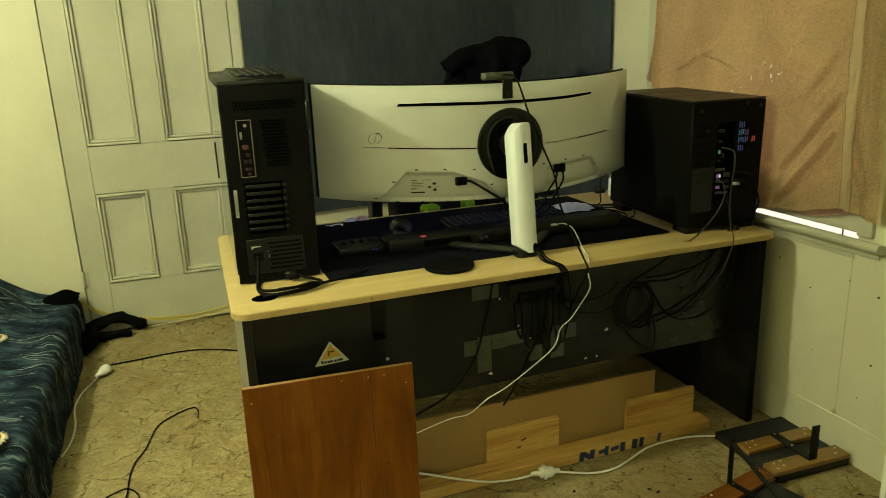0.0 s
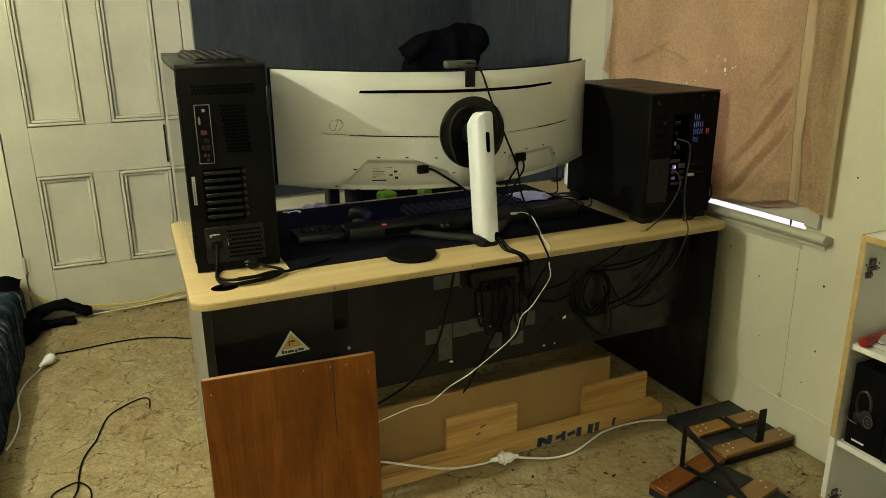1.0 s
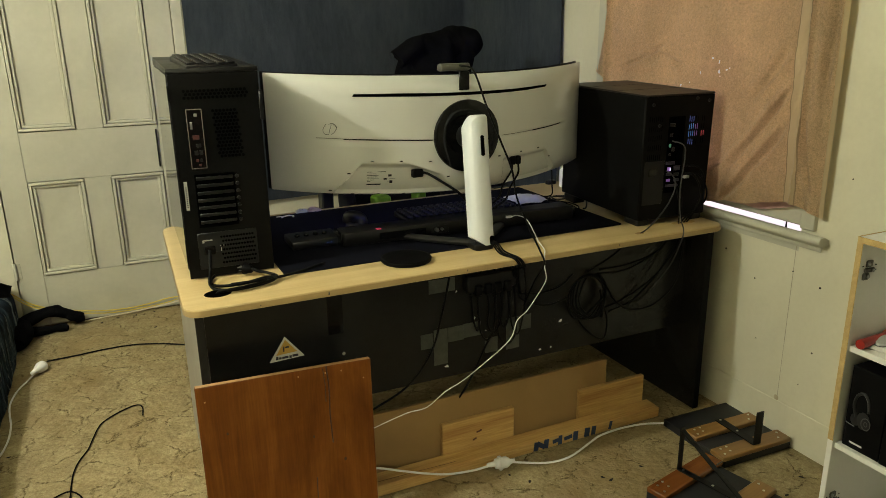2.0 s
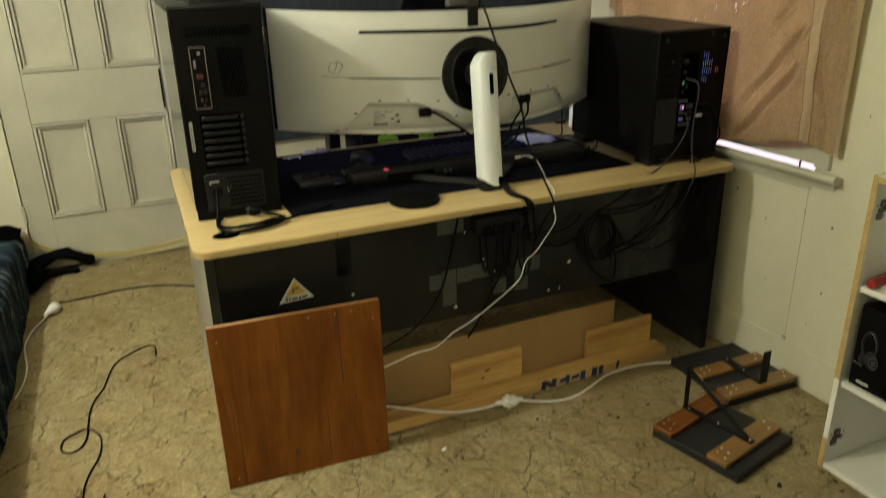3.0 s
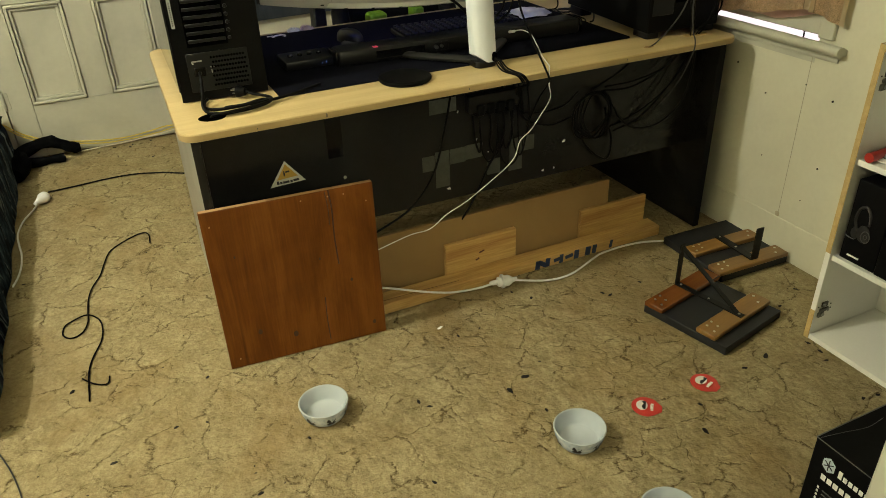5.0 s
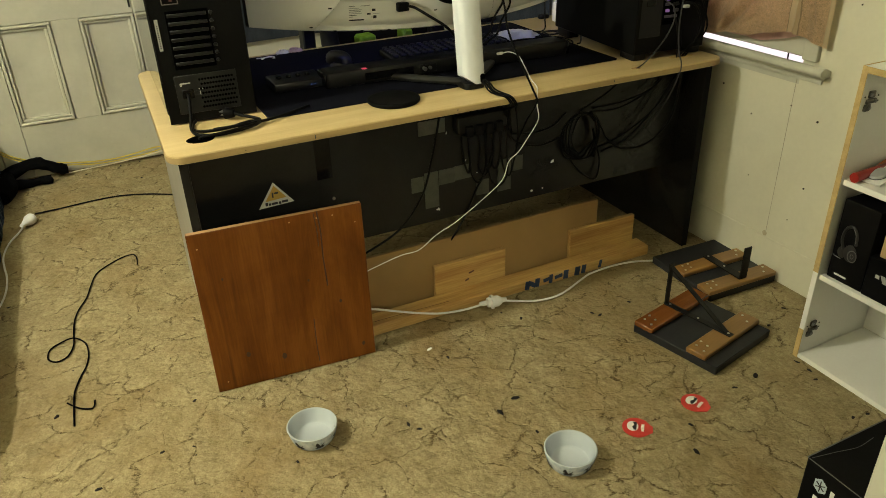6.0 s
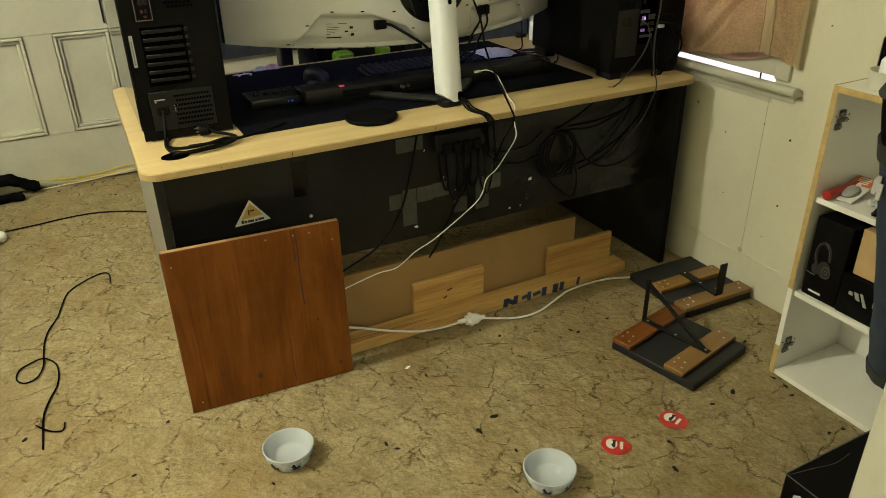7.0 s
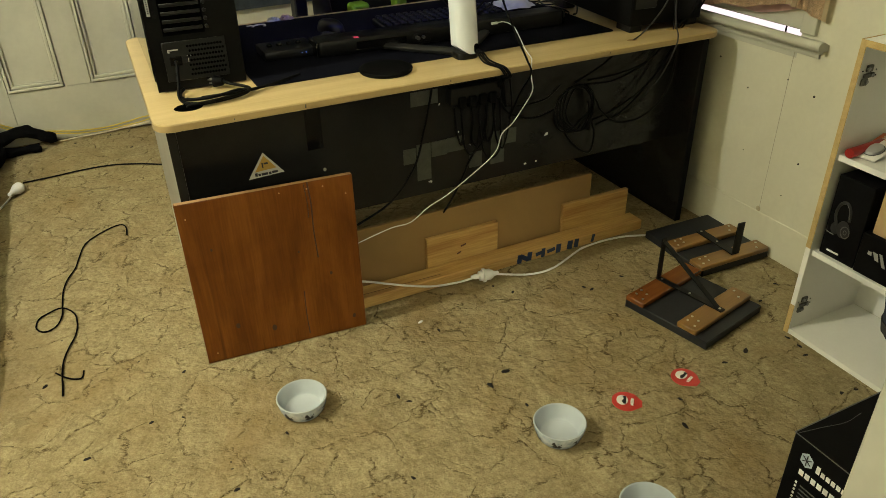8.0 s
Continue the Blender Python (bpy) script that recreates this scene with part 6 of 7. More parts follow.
tube(bm, [(0.45, 0.070, 0.0398), (0.55, 0.068, 0.0398), (0.66, 0.066, 0.0398), (0.78, 0.062, 0.0398)], 0.0012, 5, 4)
part("split", bm, plain("pine_split", (0.16, 0.08, 0.03), 0.7), stud, "long crack along the grain", True)
for (xa, za), (xb, zb), w in (((1.078, 0.004), (1.082, 0.037), 0.0095), ((1.082, 0.034), (1.116, 0.008), 0.0095), ((1.118, 0.005), (1.122, 0.038), 0.0095), ((1.146, 0.020), (1.172, 0.024), 0.007), ((1.176, 0.004), (1.178, 0.038), 0.0075),
                              ((1.194, 0.020), (1.226, 0.024), 0.007), ((1.240, 0.004), (1.242, 0.038), 0.010), ((1.288, 0.004), (1.292, 0.038), 0.011), ((1.316, 0.005), (1.320, 0.038), 0.009), ((1.388, 0.008), (1.394, 0.039), 0.006)):
    d = V(xb - xa, 0, zb - za).normalized()
    n = V(-d.z, 0, d.x) * w
    pts = [V(xa, 0, za) - n, V(xb, 0, zb) - n, V(xb, 0, zb) + n, V(xa, 0, za) + n]
    bm = B()
    fr = [bm.verts.new((p.x, 0.0450, min(0.0392, max(0.003, p.z)))) for p in pts]
    bk = [bm.verts.new((p.x, 0.0464, min(0.0392, max(0.003, p.z)))) for p in pts]
    bm.faces.new(fr), bm.faces.new(bk[::-1])
    for i in range(4):
        bm.faces.new((fr[i], bk[i], bk[(i + 1) % 4], fr[(i + 1) % 4]))
    bmesh.ops.recalc_face_normals(bm, faces=bm.faces[:])
    part("paint_mark", bm, M["blue_ink"], stud, "blue stencil mark", True)


# ---- white extension lead ----
t = thing("extension_lead", pose(0.92, 0.01, 0.0), "white extension lead joined by a plug on the carpet", "cable")
bm = B()
tube(bm, [(0.40, 0.030, 0.150), (0.508, 0.036, 0.110), (0.583, 0.040, 0.076), (0.661, 0.040, 0.044), (0.743, 0.038, 0.018), (0.828, 0.032, 0.010), (0.885, 0.018, 0.020)], 0.0036, 8, 6)
part("lead", bm, Wt, t, here=True)
bm = B()
tube(bm, [(0.955, 0.004, 0.022), (1.000, -0.006, 0.012), (1.060, -0.028, 0.006), (1.111, -0.040, 0.006), (1.165, -0.036, 0.006), (1.220, -0.017, 0.006), (1.290, 0.012, 0.006), (1.338, 0.028, 0.006), (1.430, 0.034, 0.006), (1.520, 0.022, 0.006), (1.60, -0.010, 0.006)], 0.0036, 8, 6)
part("lead", bm, Wt, t, here=True)
bm = B()
lathe(bm, [(0.0, -0.046), (0.006, -0.046), (0.0085, -0.034), (0.0085, -0.021), (0.0165, -0.018), (0.0180, -0.006), (0.0240, -0.005), (0.0240, 0.002), (0.0190, 0.003), (0.0190, 0.020), (0.0125, 0.031), (0.0085, 0.034), (0.0070, 0.050), (0.0, 0.050)], 22)
bmesh.ops.transform(bm, matrix=pose(0.919, 0.010, 0.0245, 0, 90, -10), verts=bm.verts[:])
part("plug_joint", bm, Wt, t, "white plug and socket joined", True)


# ---- boards with brackets by the window ----
def bracket_shelf(m, battens, brackets, sx, sy, label):
    t = thing("bracket_shelf", m, label, "shelf", "upturned bracket shelves")
    bm = B()
    box(bm, (0, 0, 0.001), (sx, sy, 0.028), 0.002)
    part("board", bm, M["grey_board"], t, "dark grey painted board")
    for x0, y0, x1, y1, stain in battens:
        bm = B()
        box(bm, (x0, y0, 0.0282), (x1, y1, 0.046), 0.003)
        p = part("batten", bm, M[stain], t, "red-stained glossy timber batten" if stain == "stained" else "golden-stained timber batten")
        for fx, fy in ((0.07, 0.28), (0.10, 0.74), (0.17, 0.40), (0.19, 0.78), (0.86, 0.3), (0.93, 0.72)):
            bm = B()
            cylinder(bm, (x0 + (x1 - x0) * fx, y0 + (y1 - y0) * fy, 0.0465), 0.0040, 0.002, "z", 8)
            part("screw", bm, M["steel"], p)
    for (ax, ay), (bx, by), h, brace in brackets:
        broad = 0.010 if brace else 0.015
        z = 0.0465
        a, b = V(ax, ay, z), V(bx, by, z)
        d = (b - a).normalized()
        s = V(-d.y, d.x, 0)

        def strap(bm, p, q, w=0.010, th=0.004):
            e = (q - p).normalized()
            n = s.cross(e).normalized() * th / 2
            w2 = s * w
            vs = [bm.verts.new(c) for c in (p - w2 - n, p + w2 - n, p + w2 + n, p - w2 + n, q - w2 - n, q + w2 - n, q + w2 + n, q - w2 + n)]
            for i in ((0, 1, 2, 3), (7, 6, 5, 4), (0, 4, 5, 1), (1, 5, 6, 2), (2, 6, 7, 3), (3, 7, 4, 0)):
                bm.faces.new([vs[k] for k in i])
        bm = B()
        strap(bm, a + V(0, 0, 0.002), b + V(0, 0, 0.002), broad)
        strap(bm, a + V(0, 0, 0.002), a + V(0, 0, h), broad)
        if brace:
            strap(bm, a + V(0, 0, h - 0.01), a + d * (b - a).length * 0.93 + V(0, 0, 0.003), 0.008)
        bmesh.ops.recalc_face_normals(bm, faces=bm.faces[:])
        br = part("bracket", bm, M["iron"], t, "black iron shelf bracket")
        for k in (0.06, 0.5, 0.95):
            bm = B()
            c = a + (b - a) * k
            cylinder(bm, (c.x, c.y, z + 0.0045), 0.004, 0.002, "z", 8)
            part("screw", bm, M["steel"], br)
    return t


def axes(o, ex):
    """A pose at o whose x axis points along ex in plan."""
    return pose(o[0], o[1], 0, 0, 0, math.degrees(math.atan2(ex[1], ex[0])))


bracket_shelf(axes((1.308, -0.614), (0.284, 0.064)), ((-0.004, 0.225, 0.302, 0.293, "stained"), (0.0, 0.039, 0.293, 0.106, "golden")), (((0.152, 0.286), (0.147, 0.046), 0.150, True),), 0.291, 0.295,
              "upturned dark board with stained battens and iron bracket")
bracket_shelf(axes((1.577, -0.314), (1.0, -0.026)), ((-0.012, -0.004, 0.287, 0.058, "golden"), (-0.005, 0.130, 0.290, 0.189, "golden")), (((0.146, 0.012), (0.148, 0.189), 0.122, False),), 0.291, 0.302,
              "upturned dark board with stained battens beside the wall")


# ---- on the carpet ----
def bowl(place, filled=False, turn=0):
    t = thing("bowl", pose(*place, 0, 0, turn), "white china pet bowl with blue patterned outside" if not filled else "white china pet bowl holding some dry food", "bowl", "pet bowls")
    bm = B()
    lathe(bm, [(0.0, 0.0085), (0.0450, 0.0085), (0.0478, 0.0100), (0.0495, 0.0135), (0.0572, 0.030), (0.0612, 0.0450), (0.0630, 0.0475), (0.0650, 0.0480), (0.0668, 0.0462), (0.0655, 0.0440)], 56)
    part("inside", bm, M["porcelain"], t, "plain white glaze")
    bm = B()
    lathe(bm, [(0.0656, 0.0440), (0.0643, 0.034), (0.0608, 0.020), (0.0562, 0.008), (0.0525, 0.0030), (0.0505, 0.0005), (0.0, 0.0005)], 56)
    part("outside", bm, M["blue_glaze"], t, "blue and white patterned glaze")
    for k in range(7):
        bm = B()
        a0 = k * 2 * math.pi / 7 - 1.75
        sheet(bm, lambda u, v: (lambda a, z: V((0.0525 + 0.0145 * ((z - 0.002) / 0.042) ** 0.6) * math.cos(a), (0.0525 + 0.0145 * ((z - 0.002) / 0.042) ** 0.6) * math.sin(a), z))(a0 + (u - 0.5) * 0.50 * (0.6 + 0.4 * math.sin(v * 9 + k)), 0.012 + 0.024 * v * (0.6 + 0.4 * math.sin(u * 7 + k))), 8, 4, 0.0006)
        part("painted_motif", bm, M["ink"], t, "dark painted motif")
    if filled:
        rng = random.Random(4)
        bm = B()
        for i in range(34):
            a, r = rng.uniform(0, 6.28), 0.042 * math.sqrt(rng.random())
            g = bmesh.ops.create_icosphere(bm, subdivisions=1, radius=rng.uniform(0.004, 0.006))
            bmesh.ops.transform(bm, matrix=pose(r * math.cos(a), r * math.sin(a), 0.0125 + 0.003 * rng.random(), rng.uniform(0, 90), rng.uniform(0, 90), 0), verts=g["verts"])
        tagged(part("dry_food", bm, M["kibble"], t, "brown dry food"), kind="stuff")


bowl((0.191, -0.307, 0.0), turn=10)
bowl((0.740, -0.699, 0.0), turn=-30)
bowl((0.768, -1.005, 0.0), True, 40)


def lid(place, turn):
    t = thing("foil_lid", pose(*place, 0, 0, turn), "round red foil lid with a pull tab", "lid", "foil lids")
    bm = B()
    o = [(0.037 * math.cos(a), 0.037 * math.sin(a)) for a in [radians(k) for k in range(-55, 236, 8)]]
    o = [(x, y) for x, y in o] + [(-0.016, -0.037), (-0.011, -0.0425), (0.011, -0.0425), (0.016, -0.037)]
    prism(bm, o, 0.0008, 0.0022, 0.0)
    for v in bm.verts:
        v.co.z += 0.0035 * max(0, noise.noise(V(v.co.x * 40, v.co.y * 40, turn)))
    part("foil", bm, M["red_foil"], t)
    bm = B()
    prism(bm, [(0.019 * math.cos(radians(k)), 0.010 + 0.015 * math.sin(radians(k))) for k in range(0, 360, 15)], 0.0046, 0.0052)
    for x, w in ((-0.013, 0.0024), (-0.007, 0.0020), (-0.0015, 0.0024), (0.004, 0.0018), (0.0095, 0.0024)):
        box(bm, (x - w, -0.020, 0.0046), (x + w, -0.011 - abs(x) * 0.15, 0.0052))
    part("white_patch", bm, M["white_print"], t, "white printed patch")
    bm = B()
    prism(bm, [(-0.014 + 0.010 * k, 0.006 + (0.005 if k % 2 else 0.0)) for k in range(4)] + [(0.016, 0.000), (-0.014, 0.000)], 0.0053, 0.0057)
    part("dark_print", bm, M["ink"], t)


lid((0.967, -0.680, 0.0), 48)
lid((1.172, -0.677, 0.0), 20)

cable("black_rope", [(-0.125, 0.925, 0.004), (-0.122, 0.985, 0.004), (-0.135, 1.018, 0.004), (-0.174, 1.010, 0.004), (-0.235, 0.965, 0.004), (-0.275, 0.914, 0.004), (-0.300, 0.820, 0.004), (-0.315, 0.753, 0.004), (-0.345, 0.680, 0.004), (-0.360, 0.612, 0.004), (-0.366, 0.530, 0.004), (-0.369, 0.460, 0.005), (-0.387, 0.405, 0.005), (-0.420, 0.390, 0.004), (-0.444, 0.420, 0.004), (-0.438, 0.470, 0.004), (-0.410, 0.494, 0.004), (-0.368, 0.497, 0.010), (-0.336, 0.462, 0.004), (-0.328, 0.400, 0.004), (-0.336, 0.330, 0.004), (-0.362, 0.258, 0.004), (-0.379, 0.182, 0.004), (-0.384, 0.045, 0.004)], 0.0025, M["black_cloth"], "black rope-like lead lying in a loop on the carpet", steps=4)
cable("black_rope", [(-0.398, 0.160, 0.004), (-0.380, 0.128, 0.009), (-0.360, 0.112, 0.004), (-0.338, 0.101, 0.004), (-0.329, 0.108, 0.004), (-0.325, 0.132, 0.006)], 0.0023, M["black_cloth"], "short cross piece of knotted black rope", steps=4)
cable("black_lead", [(-0.478, 1.616, 0.010), (-0.440, 1.632, 0.005), (-0.358, 1.640, 0.004), (-0.237, 1.654, 0.004), (-0.113, 1.647, 0.004), (0.007, 1.598, 0.004), (0.089, 1.545, 0.004), (0.20, 1.48, 0.004), (0.34, 1.43, 0.004)], 0.0036, K, "black lead running across the carpet to the desk")
t = thing("lead_socket", pose(-0.496, 1.545, 0.0), "white in-line socket joining two leads", "plug")
bm = B()
lathe(bm, [(0.0, -0.062), (0.007, -0.062), (0.011, -0.040), (0.020, -0.016), (0.0235, -0.006), (0.0235, 0.012), (0.020, 0.018), (0.012, 0.024), (0.0, 0.026)], 20)
bmesh.ops.transform(bm, matrix=pose(-0.494, 1.530, 0.0240, 90, 0, -32) @ Matrix.Scale(-1, 4, (0, 0, 1)), verts=bm.verts[:])
bmesh.ops.recalc_face_normals(bm, faces=bm.faces[:])
part("body", bm, Wt, t, here=True)
cable("power_lead", [(-0.520, 1.500, 0.012), (-0.540, 1.455, 0.006), (-0.574, 1.365, 0.006), (-0.592, 1.250, 0.006), (-0.586, 1.150, 0.006), (-0.575, 1.060, 0.006), (-0.574, 0.960, 0.006), (-0.583, 0.880, 0.006), (-0.597, 0.815, 0.008)], 0.0036, Wt, "white cord along the bed side on the carpet")
cable("yellow_cable", [(-0.70, 2.080, 0.235), (-0.632, 2.082, 0.206), (-0.585, 2.083, 0.165), (-0.538, 2.084, 0.129), (-0.437, 2.085, 0.081), (-0.330, 2.086, 0.058), (-0.219, 2.087, 0.040), (-0.10, 2.088, 0.034), (0.0, 2.088, 0.043), (0.103, 2.088, 0.056), (0.20, 2.086, 0.046), (0.40, 2.07, 0.040)], 0.0032, M["yellow_rubber"], "yellow cable running along the foot of the wall")
cable("yellow_cable", [(-0.68, 2.066, 0.228), (-0.62, 2.068, 0.190), (-0.56, 2.070, 0.135), (-0.48, 2.072, 0.090), (-0.39, 2.074, 0.060), (-0.29, 2.076, 0.042), (-0.20, 2.076, 0.028), (-0.08, 2.076, 0.026), (0.05, 2.076, 0.034), (0.13, 2.078, 0.046)], 0.0028, M["yellow_rubber"], "yellow cable running along the foot of the wall")
cable("pale_cable", [(-0.34, 2.060, 0.012), (-0.22, 2.062, 0.016), (-0.10, 2.064, 0.018), (0.05, 2.064, 0.030), (0.18, 2.066, 0.044), (0.30, 2.066, 0.056), (0.42, 2.06, 0.060)], 0.0032, M["fringe"], "pale cable running along the foot of the wall")
cable("dark_wire", [(-0.628, -0.010, 0.016), (-0.612, -0.050, 0.008), (-0.580, -0.133, 0.004), (-0.556, -0.220, 0.004), (-0.541, -0.307, 0.004), (-0.53, -0.42, 0.004), (-0.54, -0.55, 0.004)], 0.0020, M["grey_rubber"], "thin dark wire on the carpet")
crumpled("green_scrap", (-0.648, 0.012, 0.0), 0.05, 0.05, 0.018, M["green_bit"], "small green felt scrap on the carpet", "scrap", 3.0, 10)


def socks():
    t = thing("dark_garment", pose(-0.50, 1.88, 0), "crumpled black garment lying by the bed", "clothing")
    bm = B()
    tube(bm, [(-0.61, 2.045, 0.045), (-0.56, 2.050, 0.066), (-0.50, 2.055, 0.082), (-0.44, 2.058, 0.084), (-0.400, 2.056, 0.062), (-0.365, 2.052, 0.046), (-0.322, 2.050, 0.040)], 0.027, 12, 6, lambda q: 0.9 + 0.18 * math.sin(q * 9) ** 2 + 0.15 * (1 - q))
    tube(bm, [(-0.60, 1.97, 0.030), (-0.55, 1.975, 0.027), (-0.49, 1.985, 0.024), (-0.44, 1.992, 0.022), (-0.400, 1.990, 0.020)], 0.022, 12, 6, lambda q: 0.95 + 0.2 * math.sin(q * 7))
    tube(bm, [(-0.61, 1.80, 0.040), (-0.585, 1.88, 0.055), (-0.58, 1.95, 0.060), (-0.61, 2.02, 0.065)], 0.048, 12, 6, lambda q: 0.8 + 0.2 * math.sin(q * 5))
    for v in bm.verts:
        k = noise.noise(v.co * 26) * 0.010
        v.co += V(k, k * 0.6, k * 0.8)
        v.co.z = max(0.001, v.co.z)
    part("fabric", bm, M["black_cloth"], t, here=True)


socks()

rng = random.Random(11)
bm = B()
spots = ((0.663, -0.164), (0.678, -0.459), (0.745, -0.426), (0.726, -0.57), (0.434, -0.381), (0.127, -0.375), (1.407, -0.67), (1.044, -0.82), (1.1, -0.739), (0.454, -0.412), (1.208, -0.2), (-0.43, 0.112), (-0.179, -0.173), (0.431, -0.78), (0.354, -0.658), (-0.031, -0.501), (-0.341, -0.233), (-0.097, 2.03), (1.60, -0.71), (1.565, -0.68), (1.50, -0.92), (-0.173, 2.056), (-0.084, 2.054), (-0.007, 1.837), (0.005, 2.065), (-0.25, 2.02), (-0.564, 0.826), (-0.615, 1.635), (1.611, -0.94), (1.544, -0.929), (1.563, -0.728), (1.342, -0.183), (1.273, -0.353), (1.192, -0.178), (0.93, -0.032), (0.97, -0.092), (1.643, -0.505), (1.545, -0.763), (1.318, -0.681), (1.761, -0.457), (-0.425, 0.116), (-0.068, -0.001))
for i in range(130):
    if i < len(spots):
        x, y = spots[i]
        s = 0.0085 if i in (1, 2, 6, 7) else 0.0055
    else:
        x, y, s = rng.uniform(-0.55, 1.55), rng.uniform(-1.0, 2.0), rng.uniform(0.0014, 0.0032)
    g = bmesh.ops.create_icosphere(bm, subdivisions=1, radius=s)
    for v in g["verts"]:
        v.co *= 1 + 0.7 * noise.noise(v.co * 300 + V(i, 0, 0))
    bmesh.ops.transform(bm, matrix=Matrix.Translation((x, y, s * 0.3)) @ pose(0, 0, 0, 0, 0, rng.uniform(0, 180)) @ Matrix.Diagonal((1.6, 0.8, 0.4, 1)), verts=g["verts"])
solid("carpet_crumbs", bm, M["debris"], "dark dry crumbs scattered on the carpet", "debris", kind="stuff")
bm = B()
for x, y in ((0.628, -0.103), (0.634, -0.099)):
    g = bmesh.ops.create_icosphere(bm, subdivisions=1, radius=0.005)
    bmesh.ops.transform(bm, matrix=Matrix.Translation((x, y, 0.002)) @ Matrix.Diagonal((1.6, 0.8, 0.4, 1)), verts=g["verts"])
solid("paper_crumbs", bm, M["tissue"], "white paper crumbs on the carpet", "debris", kind="stuff")


# ---- the bed ----
def bed():
    t = thing("bed", pose(-1.3, 1.05, 0), "low bed under a streaked dark blue plush throw", "bed")
    bm = B()
    box(bm, (-1.98, 0.03, 0.001), (-0.640, 2.06, 0.20), 0.03, seg=3)
    part("mattress", bm, M["mattress"], t, here=True)
    rr = 0.060

    def f(u, v):
        y = 0.0 + 2.02 * v
        L = 1.39 + 0.30
        s = u * L
        top = 0.258 + 0.13 * max(0, min(1, (-0.70 - (-2.0 + s)) / 0.4)) * (0.5 + 0.5 * math.sin(y * 2.6 + 0.3)) + 0.03 * noise.noise(V(s * 2, y * 2.4, 2)) + 0.012 * noise.noise(V(s * 7, y * 9, 5))
        x = -2.0 + s
        top += 0.15 * math.exp(-((x + 1.00) / 0.17) ** 2) * max(0.0, min(1.0, (y - 1.45) / 0.35)) + 0.030 * noise.noise(V(x * 5, y * 6, 12)) + 0.012 * noise.noise(V(x * 6, y * 17, 21))
        ex = -0.606 - 0.014 * (1 - v)
        if x < ex - rr:
            p = V(x, y, top)
        else:
            q = x - (ex - rr)
            arc = rr * math.pi / 2
            if q < arc:
                a = q / rr
                p = V(ex - rr + rr * math.sin(a), y, top - rr * (1 - math.cos(a)))
            else:
                d = (q - arc)
                p = V(ex + 0.004 * d / 0.2 + 0.012 * noise.noise(V(y * 6, d * 3, 9)), y, max(0.004, top - rr - d))
        if v < 0.04:
            k = (0.04 - v) / 0.04
            p.z = p.z * (1 - 0.5 * k * k)
        return p
    bm = B()
    sheet(bm, f, 130, 150, 0.010)
    part("throw", bm, M["blanket"], t, "dark blue plush throw with pale broken streaks", True)
    bm = B()
    sheet(bm, lambda u, v: V(-1.95 + 1.33 * u, 0.010 - 0.006 * math.sin(u * 60), 0.22 * v + 0.003), 60, 6, 0.006)
    part("throw_end", bm, M["blanket"], t, here=True)


bed()
bm = B()
sheet(bm, lambda u, v: (lambda x, y: V(x, y, 0.238 + 0.034 * math.exp(-((x + 0.655) / 0.060) ** 2 - ((y - 2.0) / 0.07) ** 2) + 0.030 * math.sin(math.pi * u) * math.sin(math.pi * v)))(-0.86 + 0.255 * u, 1.90 + 0.16 * v), 30, 20, 0.012)
solid("cushion", bm, M["black_cloth"], "dark cushion corner at the head of the bed", "cushion")
for i, (x, y) in enumerate(((-0.680, 0.475), (-0.832, 1.40))):
    t = thing("plush_toy", pose(x - 0.05, y, 0.258 + (0.02 if i else 0.012)), "round brown plush piece with cream fringe", "plush", "plush pieces")
    bm = B()
    lathe(bm, [(0.0, 0.030), (0.030, 0.027), (0.048, 0.016), (0.050, 0.004), (0.0, 0.002)], 22)
    part("pad", bm, M["plush"], t)
    bm = B()
    for k in range(70):
        a = 2 * math.pi * k / 70
        r1 = 0.060 + 0.006 * math.sin(k * 2.3)
        tube(bm, [(0.046 * math.cos(a), 0.046 * math.sin(a), 0.014), (r1 * math.cos(a + 0.03), r1 * math.sin(a + 0.03), 0.010)], 0.0028, 5, 1)
    tagged(part("fringe", bm, M["fringe"], t, "cream fringe"), kind="stuff")


